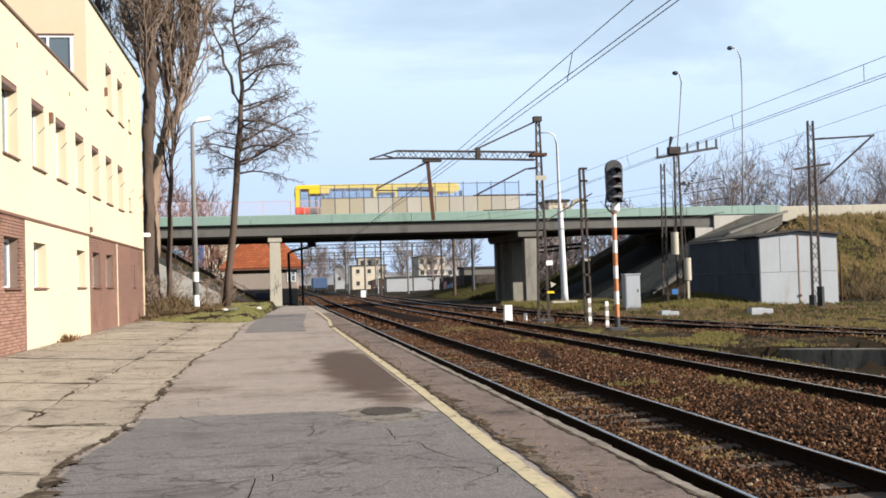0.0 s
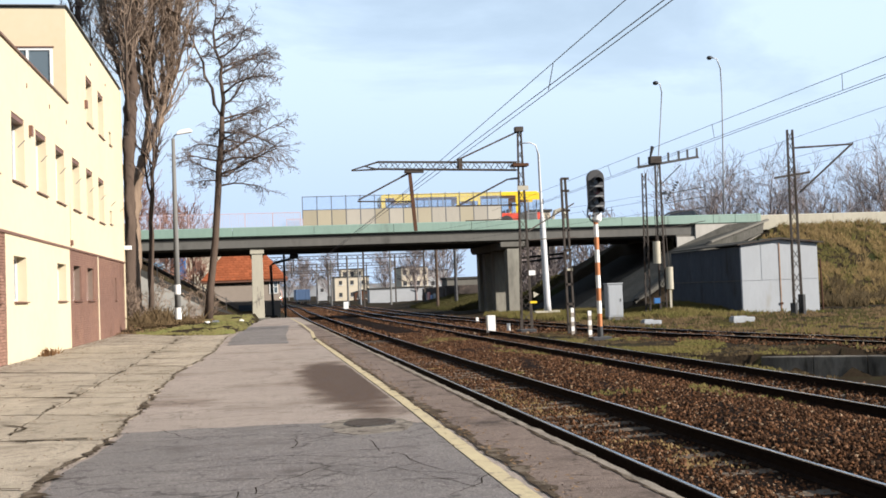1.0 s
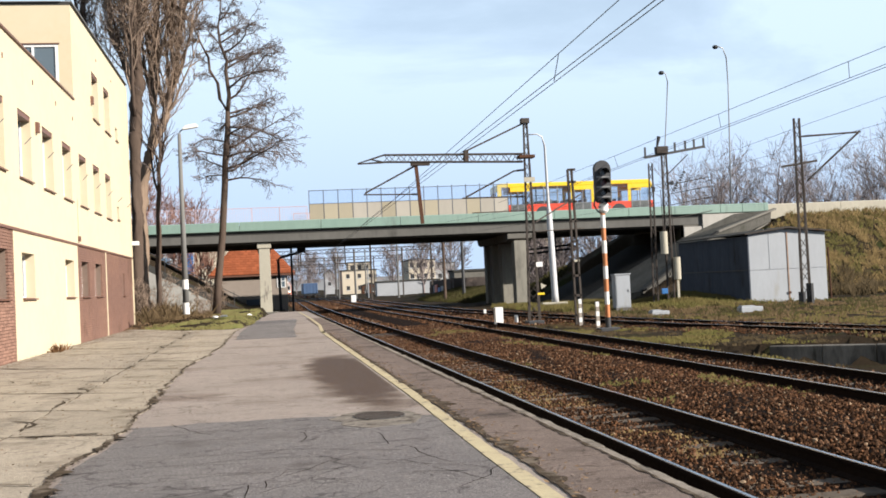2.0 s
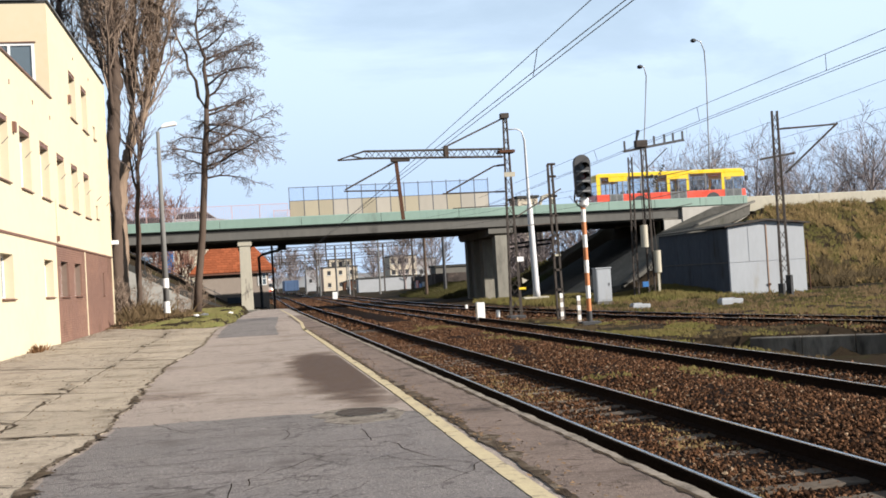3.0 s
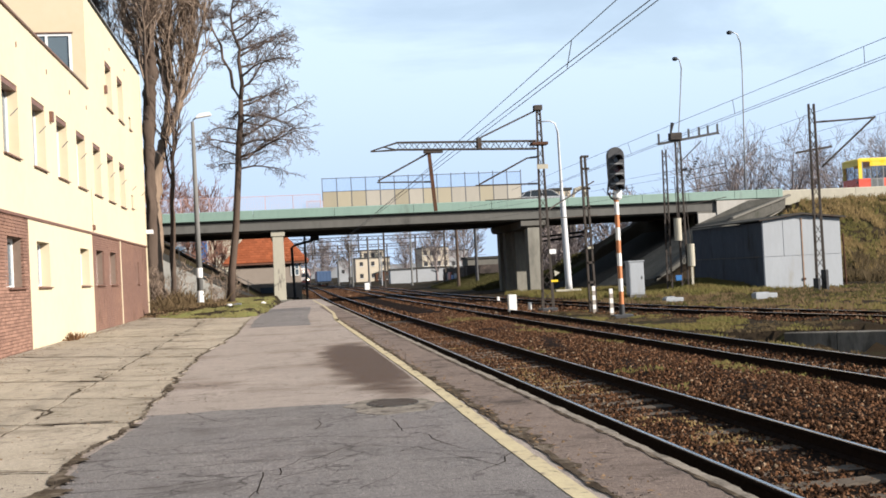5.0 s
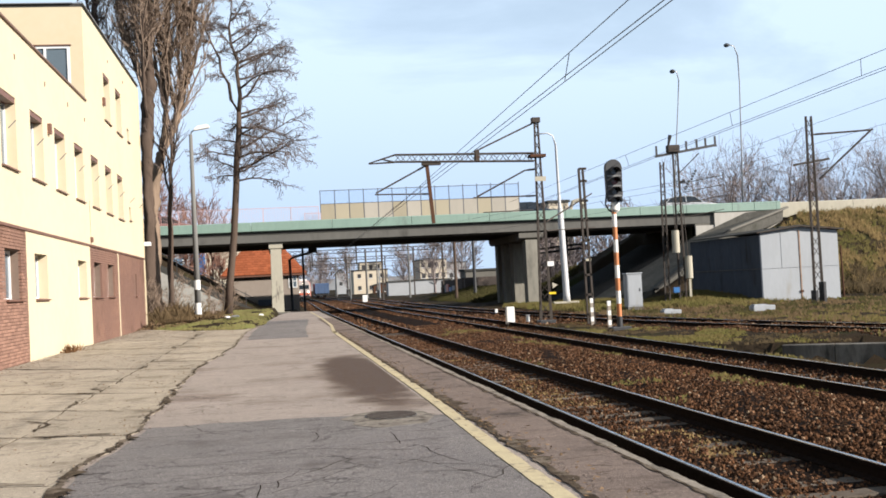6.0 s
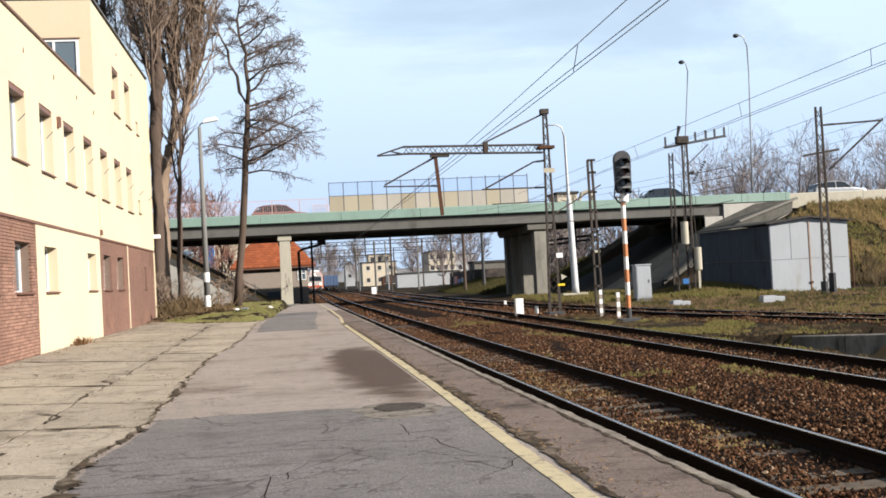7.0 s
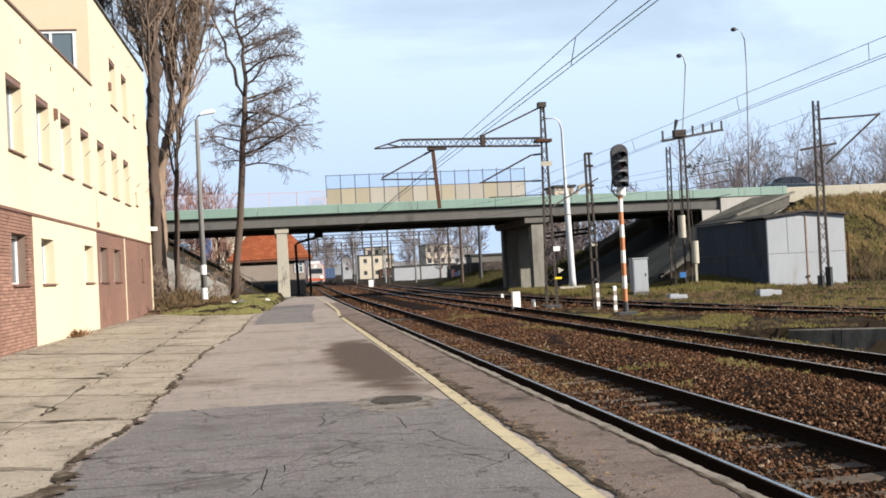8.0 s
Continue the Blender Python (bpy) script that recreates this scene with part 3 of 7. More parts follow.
    # crumbled dirt-filled seams: between the slabs and the asphalt, and beside the painted line
    def ragged(line, y0, y1, left, right, lift, seed):
        sides = []
        for q in np.concatenate([np.arange(y0, 18, 0.04), np.arange(18, y1, 0.12)]):
            rough = [0.5 + 0.8 * noise.noise((q * 1.9, k, seed)) + 0.7 * noise.noise((q * 6.1, k, seed)) + 0.25 * noise.noise((q * 13.0, k, seed)) for k in (0.5, 7.5)]
            sides.append(((line(q) - max(0.004, left(q) * rough[0]), q), (line(q) + max(0.004, right(q) * max(0.3, rough[1])), q)))
        r = Solid()
        flat = [p for pair in sides for p in pair]
        r.add([(x, y, lift + 0.002 * noise.noise((x * 9, y * 9, 0))) for x, y in flat], [(2 * k, 2 * k + 1, 2 * k + 3, 2 * k + 2) for k in range(len(sides) - 1)])
        part("seam_dirt", r, M_SEAM, plat)

    hole = lambda q, c, w: math.exp(-((q - c) / w) ** 2)
    ragged(border, 2.0, 53.0, lambda q: 0.035 + 0.08 * hole(q, 8.2, 0.4), lambda q: 0.045 + 0.7 * hole(q, 8.4, 0.25) + 0.45 * hole(q, 9.1, 0.2) + 0.16 * hole(q, 10.1, 0.2) + 0.16 * hole(q, 12.1, 0.5) + 0.08 * hole(q, 17, 1.5), 0.0245, 3.0)
    ragged(lambda q: 2.05, -2.0, 38.0, lambda q: 0.05, lambda q: 0.09 + 0.12 * hole(q, 9.5, 1.2) + 0.08 * hole(q, 14, 1.0), 0.0105, 8.0)
    ragged(lambda q: EDGE_X - 0.04, 2.0, 38.0, lambda q: 0.05, lambda q: 0.015, 0.0112, 5.0)
    e = Solid()
    for _ in range(650):
        y0 = 6.5 + 40 * rnd.random() ** 2
        wide = 0.07 + 0.25 * hole(y0, 8.6, 0.6)
        x0, y0, z0 = (border(y0) + rnd.gauss(0.02, wide), y0, 0.02) if rnd.random() < 0.6 else (2.06 + abs(rnd.gauss(0, 0.1)), y0, 0.008)
        r, a = rnd.uniform(0.005, 0.014), rnd.uniform(0, 6.28)
        c, d = r * math.cos(a), r * math.sin(a)
        e.add([(x0 - c, y0 - d, z0), (x0 + d, y0 - c, z0), (x0 + c, y0 + d, z0), (x0 - d, y0 + c, z0), (x0 + c * 0.3, y0 + d * 0.2, z0 + r * 0.9)], [(0, 1, 4), (1, 2, 4), (2, 3, 4), (3, 0, 4)])
    part("crumbs", e, M_VERGE, plat, kind="stuff")
    e = Solid()
    fill = Solid()
    ys = np.linspace(0.85, 52.0, 120)
    fill.prism([(middle(q) - 0.08, q) for q in ys] + [(middle(q) + 0.08, q) for q in ys[::-1]], "z", -0.05, 0.0078)
    part("joint_filling", fill, M_SEAM, plat)
    # dirt-filled joints and cracks across the slabs
    for y0 in joints[1:-1]:
        xs = np.linspace(-6.26, border(y0) - 0.05, 24)
        fill = Solid().prism([(x, joint(y0, x) - 0.06) for x in xs] + [(x, joint(y0, x) + 0.06) for x in xs[::-1]], "z", -0.05, 0.0066)
        part("joint_filling", fill, M_SEAM, plat)
    for y0 in joints[3:-1]:
        slant = -math.atan(0.3 + 0.55 * step(9, 26, y0))
        for _ in range(4):
            x0 = rnd.uniform(-6.1, -2.6)
            crack(x0, joint(y0, x0) + rnd.uniform(-0.03, 0.03), slant, rnd.uniform(0.5, 1.6), rnd.uniform(0.025, 0.06), 0.0245, 0.3)
        x0 = rnd.uniform(-6.0, -3.4)
        crack(x0, joint(y0, x0) + rnd.uniform(0.8, 1.8), slant, rnd.uniform(1.0, 3.0), rnd.uniform(0.012, 0.03), 0.0245, 0.35)
        crack(middle(y0 + 1), y0 + 1, 1.57 + rnd.uniform(-0.1, 0.1), rnd.uniform(0.5, 1.6), rnd.uniform(0.04, 0.09), 0.0245, 0.5)
    part("joint_dirt", e, M_SEAM, plat, kind="stuff")
    # damp patch and the patched drain
    e = Solid()
    pts = [(0.05, 12.9 + 0.9), (1.2, 13.6), (1.835, 13.3), (1.835, 29.0), (0.05, 29.0)]
    e.prism(pts, "z", -0.02, 0.0016)
    part("damp_patch", e, M_WET, plat, "damp brown patch of asphalt")
    e = Solid()
    e.prism([(1.22 + 0.5 * math.cos(a) * (1 + 0.3 * noise.noise((math.cos(a) * 2, math.sin(a) * 2, 1))), 12.75 + 0.75 * math.sin(a) * (1 + 0.3 * noise.noise((math.cos(a), math.sin(a), 6)))) for a in np.linspace(0, 6.283, 40)[:-1]], "z", -0.02, 0.0068)
    part("mortar_patch", e, M_MORTARPATCH, plat, "pale mortar patch round a drain")
    drain = part("drain_cover", Solid().prism([(1.25 + 0.3 * math.cos(a), 12.95 + 0.36 * math.sin(a)) for a in np.linspace(0, 6.283, 25)[:-1]], "z", -0.02, 0.012), M_DARK, plat, "round iron drain cover")
    for i in range(-4, 5):
        w = 0.29 * math.sqrt(max(0.05, 1 - (i / 4.6) ** 2))
        part("drain_rib", Solid().box(1.25 - w, 1.25 + w, 12.95 + i * 0.076 - 0.018, 12.95 + i * 0.076 + 0.018, 0.01, 0.022), M_STEEL, drain)


M_VERGE = mat("worn_edge_asphalt", (0.179, 0.139, 0.118), (0.126, 0.1, 0.0861), 0.92, big=0.7, small=9, amount=0.7, bump=0.6, bump_scale=80, stain=(0.04, 0.0328, 0.0288), stain_scale=0.7, stain_at=(0.5, 0.68), grain=0.55, cracks=0.5, specks=0.6)
M_NEWER = mat("grey_asphalt_overlay", (0.21, 0.19, 0.181), (0.15, 0.139, 0.136), 0.9, big=0.6, small=14, amount=0.7, bump=0.8, bump_scale=110, stain=(0.0968, 0.0864, 0.0816), stain_scale=0.8, stain_at=(0.52, 0.72), grain=0.75, cracks=0.5, specks=0.5)


M_MORTARPATCH = mat("mortar_patch", (0.216, 0.192, 0.164), (0.12, 0.104, 0.088), 0.9, big=3, small=12, amount=0.9, bump=0.6, stain=(0.056, 0.048, 0.04), stain_scale=4, stain_at=(0.5, 0.62))


# ---- tracks ----
def rail_profile(x):
    z = RAIL_Z
    return [(x - 0.07, z - 0.17), (x + 0.07, z - 0.17), (x + 0.07, z - 0.155), (x + 0.012, z - 0.13), (x + 0.012, z - 0.05), (x + 0.036, z - 0.035), (x + 0.036, z - 0.006), (x - 0.036, z - 0.006), (x - 0.036, z - 0.035), (x - 0.012, z - 0.05), (x - 0.012, z - 0.13), (x - 0.07, z - 0.155)]


def sweep(solid, outline, path, closed=True):
    """Pushes an outline of (sideways, z) along (x, y) points."""
    n, m = len(outline), len(path)
    verts = []
    for i, (x, y) in enumerate(path):
        a, b = path[max(0, i - 1)], path[min(m - 1, i + 1)]
        d = Vector((b[0] - a[0], b[1] - a[1])).normalized()
        verts += [(x + u * d.y, y - u * d.x, v) for u, v in outline]
    faces = [(i * n + k, i * n + (k + 1) % n, (i + 1) * n + (k + 1) % n, (i + 1) * n + k) for i in range(m - 1) for k in range(n if closed else n - 1)]
    if closed:
        faces += [tuple(range(n)), tuple((m - 1) * n + k for k in range(n))]
    return solid.add(verts, faces)


def track(label, path, near, far, bed_material, sleepers=True, seed=1):
    tr = thing("railway_track", label, "railway track", kind="structure")
    bed = Solid()
    fine = []
    for (x0, y0), (x1, y1) in zip(path[:-1], path[1:]):
        k = max(1, int(math.hypot(x1 - x0, y1 - y0) / 1.5))
        fine += [(x0 + (x1 - x0) * i / k, y0 + (y1 - y0) * i / k) for i in range(k)]
    fine.append(path[-1])
    outline = [(-1.9, -0.75), (-1.55, -0.44), (-0.8, -0.455), (0, -0.465), (0.8, -0.455), (1.55, -0.46), (1.9, -0.75)]
    sweep(bed, outline, fine)
    bed.v = [(x, y, z + 0.03 * noise.noise((x * 2, y * 2, seed))) for x, y, z in bed.v]
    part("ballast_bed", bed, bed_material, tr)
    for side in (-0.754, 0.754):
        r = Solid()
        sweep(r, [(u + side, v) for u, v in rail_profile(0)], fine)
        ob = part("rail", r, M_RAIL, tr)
        part("rail_head", sweep(Solid(), [(side - 0.02, RAIL_Z - 0.007), (side + 0.02, RAIL_Z - 0.007), (side + 0.018, RAIL_Z), (side - 0.018, RAIL_Z)], fine), M_RAILTOP, ob, "polished running surface")
    if sleepers:
        sl = Solid()
        sl.prism([(-1.25, RAIL_Z - 0.3), (1.25, RAIL_Z - 0.3), (1.25, RAIL_Z - 0.16), (0.5, RAIL_Z - 0.155), (0.3, RAIL_Z - 0.165), (-0.3, RAIL_Z - 0.165), (-0.5, RAIL_Z - 0.155), (-1.25, RAIL_Z - 0.16)], "y", -0.12, 0.12)
        me = sl.mesh("sleeper", M_SLEEPER, 0.012)
        total, i, rnd = 0.0, 0, random.Random(seed)
        for (x0, y0), (x1, y1) in zip(fine[:-1], fine[1:]):
            seg, a = math.hypot(x1 - x0, y1 - y0), math.atan2(-(x1 - x0), y1 - y0)
            while i * 0.62 < total + seg:
                t = (i * 0.62 - total) / seg
                y = y0 + (y1 - y0) * t
                if near <= y <= far:
                    ob = part("sleeper", me, None, tr)
                    ob.matrix_basis = pose(x0 + (x1 - x0) * t, y, rnd.uniform(-0.034, 0.004), 0, 0, math.degrees(a) + rnd.uniform(-1, 1))
                i += 1
            total += seg
    return tr


def stones(name, label, count, area, size, material, seed, parent=None):
    """Loose angular stones over an area given as a function that returns a place."""
    rnd = random.Random(seed)
    s = Solid()
    base = [(1, 0, 0), (-1, 0, 0), (0, 1, 0), (0, -1, 0), (0, 0, 1), (0, 0, -1)]
    tri = [(0, 2, 4), (2, 1, 4), (1, 3, 4), (3, 0, 4), (2, 0, 5), (1, 2, 5), (3, 1, 5), (0, 3, 5)]
    for _ in range(count):
        x, y, z = area(rnd)
        r = size * rnd.uniform(0.55, 1.35)
        e = Euler((rnd.uniform(0, 6), rnd.uniform(0, 6), rnd.uniform(0, 6))).to_matrix()
        s.add([Vector((x, y, z)) + e @ Vector((b[0] * r * rnd.uniform(0.6, 1.2), b[1] * r * rnd.uniform(0.5, 1.1), b[2] * r * rnd.uniform(0.4, 0.9))) for b in base], tri)
    return single(name, s, material, label, "ballast", kind="stuff")


def island_stone():
    m = mat("ballast_stone", (0.06, 0.034, 0.022), (0.03, 0.02, 0.016), 0.95, big=0.6, small=5, amount=0.7, bump=0.3)
    n, l = m.node_tree.nodes, m.node_tree.links
    p = n["Principled BSDF"]
    old = p.inputs["Base Color"].links[0].from_socket
    geo, ramp, mix = n.new("ShaderNodeNewGeometry"), n.new("ShaderNodeValToRGB"), n.new("ShaderNodeMix")
    ramp.color_ramp.elements[0].color, ramp.color_ramp.elements[1].color = (0.009, 0.006, 0.0045, 1), (0.32, 0.24, 0.16, 1)
    for at_, c in ((0.4, (0.036, 0.0175, 0.009, 1)), (0.78, (0.115, 0.053, 0.025, 1)), (0.96, (0.17, 0.095, 0.055, 1))):
        ramp.color_ramp.elements.new(at_).color = c
    mix.data_type = "RGBA"
    mix.inputs["Factor"].default_value = 0.7
    l.new(geo.outputs["Random Per Island"], ramp.inputs["Fac"])
    l.new(old, mix.inputs["A"])
    l.new(ramp.outputs["Color"], mix.inputs["B"])
    l.new(mix.outputs["Result"], p.inputs["Base Color"])
    return m


M_STONE = island_stone()
T1, T2 = 4.45, 9.0
T3_PATH = [(24.0, 8.0), (18.6, 20.0), (16.4, 30.0), (15.0, 37.0), (13.9, 46.0), (12.9, 58.0), (12.3, 72.0), (12.2, 90.0), (12.7, 130.0), (14.0, 230.0), (16.0, 400.0)]


def build_tracks():
    ys = list(range(-14, 90, 13)) + list(range(90, 420, 15))
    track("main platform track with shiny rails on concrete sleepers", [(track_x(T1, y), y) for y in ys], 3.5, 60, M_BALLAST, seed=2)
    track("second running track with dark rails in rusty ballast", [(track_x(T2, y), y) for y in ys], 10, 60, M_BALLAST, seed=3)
    track("siding track curving in beside dry weeds", T3_PATH, 20, 60, M_SOIL, seed=4)

    def between(rnd):
        y = 4 + 46 * rnd.random() ** 1.7
        x = rnd.uniform(5.45, 8.05)
        return x, y, -0.43 + 0.07 * math.sin(math.pi * (x - 5.5) / 2.6) + 0.03 * noise.noise((x, y * 0.6, 5)) + rnd.uniform(-0.02, 0.02)

    def inside(rnd):
        y = 4 + 40 * rnd.random() ** 1.7
        x = rnd.uniform(-0.7, 0.7)
        return T1 + x, y, -0.455 - (0.014 if x > 0.1 and y < 15 else 0.0) + rnd.uniform(-0.02, 0.015)

    def inside2(rnd):
        y = 9 + 36 * rnd.random() ** 1.5
        return T2 + rnd.uniform(-1.3, 1.5), y, -0.43 + rnd.uniform(-0.03, 0.02)

    def side(rnd):
        return rnd.uniform(2.98, 3.55), 3 + 36 * rnd.random() ** 1.7, -0.45 + rnd.uniform(-0.03, 0.01)

    bed = Solid()
    pts = [(y, 0.0) for y in range(0, 100, 2)]
    nx = 6
    bed.add([(5.5 + 2.6 * i / nx, y, -0.43 + 0.07 * math.sin(math.pi * i / nx) + 0.04 * noise.noise((i * 1.3, y * 0.6, 5)) - (0.2 if i in (0, nx) else 0)) for y, _ in pts for i in range(nx + 1)], [(j * (nx + 1) + i, j * (nx + 1) + i + 1, (j + 1) * (nx + 1) + i + 1, (j + 1) * (nx + 1) + i) for j in range(len(pts) - 1) for i in range(nx)])
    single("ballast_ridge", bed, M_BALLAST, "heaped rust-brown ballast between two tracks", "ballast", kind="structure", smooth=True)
    stones("ballast_stones", "rust-brown ballast stones between the tracks", 48000, between, 0.031, M_STONE, 11)
    stones("ballast_stones", "brown ballast stones inside the platform track", 26000, inside, 0.027, M_STONE, 12)
    stones("ballast_stones", "dark ballast stones around the second track", 17000, inside2, 0.033, M_STONE, 13)
    def siding(rnd):
        i = rnd.randrange(1, 6)
        t = rnd.random()
        (xa, ya), (xb, yb) = T3_PATH[i], T3_PATH[i + 1]
        x, y = xa + (xb - xa) * t + rnd.uniform(-2.2, 2.0), ya + (yb - ya) * t
        return x, y, max(ground_z(x, y), -0.46) + rnd.uniform(-0.02, 0.02)

    stones("ballast_stones", "dark brown stones around the siding", 15000, siding, 0.045, M_STONE, 15)
    def beyond(rnd):
        y = 46 + 130 * rnd.random() ** 1.4
        x = rnd.uniform(3.0, 15.5)
        gap = min(abs(x - track_x(T1, y)), abs(x - track_x(T2, y)), abs(x - siding_x(y)))
        return x, y, -0.46 + (0.06 if 0.8 < gap < 1.6 else 0.0) + rnd.uniform(-0.03, 0.03)

    stones("ballast_stones", "grey-brown ballast along the tracks beyond the bridge", 26000, beyond, 0.075, M_STONE, 16)
    stones("ballast_stones", "dark stones under the platform edge", 4500, side, 0.03, M_STONE, 14)


def siding_x(y):
    for (xa, ya), (xb, yb) in zip(T3_PATH[:-1], T3_PATH[1:]):
        if ya <= y <= yb:
            return xa + (xb - xa) * (y - ya) / (yb - ya)
    return T3_PATH[-1][0]


def tufts(name, label, count, area, height, material, seed, blades=5, lean=0.5, bare=-9.0):
    rnd = random.Random(seed)
    s = Solid()
    for _ in range(count):
        x, y = area(rnd)
        if noise.noise((x * 0.55, y * 0.3, seed)) + 0.45 * noise.noise((x * 1.9, y * 1.1, seed)) < bare or ground_z(x, y) < -0.75 or (8 < y < 72 and abs(x - siding_x(y)) < 1.55):
            continue
        z = max(ground_z(x, y), -0.46 if x > 3 and x < 12 else -9) - 0.02
        if 5.5 < x < 8.1:
            z = -0.44 + 0.07 * math.sin(math.pi * (x - 5.5) / 2.6)
        for _ in range(blades):
            a, h = rnd.uniform(0, 6.283), height * rnd.uniform(0.4, 1.2)
            w = 0.012 + 0.012 * rnd.random() + h * 0.02
            bx, by = x + rnd.uniform(-0.1, 0.1), y + rnd.uniform(-0.1, 0.1)
            dx, dy = math.cos(a) * h * lean * rnd.random(), math.sin(a) * h * lean * rnd.random()
            s.add([(bx - w, by, z), (bx + w, by, z), (bx + dx * 0.5 + w * 0.7, by + dy * 0.5, z + h * 0.6), (bx + dx * 0.5 - w * 0.7, by + dy * 0.5, z + h * 0.6), (bx + dx, by + dy, z + h)], [(0, 1, 2, 3), (3, 2, 4)])
    return single(name, s, material, label, "grass", kind="stuff")


def build_grass():
    g = lambda x0, x1, y0, y1: (lambda r: (r.uniform(x0, x1), r.uniform(y0, y1)))

    def on_slope(r):
        while True:
            x, y = r.uniform(27, 62), r.uniform(64, 80.3)
            if x > 24.9 + (y - 69.6) * 1.42:
                return x, y

    def on_bank(r):
        while True:
            x, y = r.uniform(-6.0, -0.2), r.uniform(46, 76)
            if ground_z(x, y) > 0.02:
                return x, y

    tufts("grass", "short green grass between the tracks", 5600, g(10.2, 13.8, 20, 46), 0.085, M_LAWN, 21, 5, 0.8, 0.12)
    tufts("dry_weeds", "low brown weeds between the tracks", 3200, g(10.2, 14.5, 18, 46), 0.07, M_DULL, 31, 5, 0.9, 0.0)
    tufts("grass", "short green grass beside the second track", 3200, g(5.7, 10.2, 12, 45), 0.07, M_LAWN, 22, 5, 0.9, 0.24)
    tufts("dry_weeds", "sparse golden weeds between the rails", 900, g(3.9, 5.0, 7.5, 30), 0.05, M_STRAW, 37, 5, 1.0, 0.05)
    tufts("grass", "short winter grass beyond the siding", 4200, g(15, 34, 26, 45), 0.11, M_LAWN, 38, 5, 0.9, -0.05)
    tufts("dry_weeds", "dry weeds beyond the siding", 3200, g(15, 34, 26, 45), 0.13, M_DRY, 39, 5, 0.9, -0.05)
    tufts("grass", "winter grass in front of the shed", 4600, g(14, 34, 40, 56), 0.14, M_GRASS, 23, 5, 0.9, 0.0)
    tufts("dry_weeds", "dry straw-coloured weeds in front of the shed", 3600, g(14, 36, 40, 57), 0.17, M_DRY, 24, 5, 0.9, 0.05)
    tufts("grass", "green grass on a mound by the shed", 4600, lambda r: (r.gauss(22.2, 2.2), r.gauss(60, 2.6)), 0.25, M_LAWN, 25, 6, 0.8)
    tufts("grass", "green grass beside the bridge pier", 2600, g(15.5, 23, 55, 78), 0.3, M_LAWN, 26, 6, 0.8, -0.1)
    tufts("grass", "grass on the bank under the trees", 6500, on_bank, 0.09, M_FRESH, 27, 5, 0.9, -0.1)
    tufts("grass", "rough grass on a low bank beyond the bridge", 4200, g(17.0, 27, 95, 126), 0.3, M_GRASS, 35, 5, 0.9)
    tufts("dry_weeds", "brown dry weeds at the foot of the trees", 1700, lambda r: (r.uniform(-7.4, -2.8), r.uniform(54.5, 70)), 0.2, M_DRY, 28, 6, 1.4, -0.1)
    tufts("dry_shrub", "withered shrub against the building wall", 26, lambda r: (r.gauss(-6.08, 0.06), r.gauss(34.6, 0.6)), 0.34, M_RUSSET, 33, 5, 1.5)
    tufts("dry_shrub", "tangled brown shoots round the poplar foot", 130, lambda r: (r.gauss(-5.7, 0.8), r.gauss(60.5, 1.8)), 0.85, M_DRY, 34, 4, 1.3)
    tufts("embankment_grass", "tawny and green grass on the road embankment", 10000, on_slope, 0.3, M_LAWN, 29, 6, 1.0, -0.15)
    tufts("embankment_weeds", "dry brown weeds on the road embankment", 12000, on_slope, 0.42, M_STRAW, 30, 6, 1.0, -0.1)
    tufts("embankment_weeds", "dark withered scrub low on the road embankment", 1600, lambda r: (r.uniform(30.0, 46), r.uniform(60, 72)), 0.8, M_DULL, 36, 7, 1.0, 0.0)


M_LEAF = mat("dead_leaves", (0.21, 0.135, 0.075), (0.12, 0.08, 0.05), 0.95, big=2, small=9, amount=0.9, bump=0)


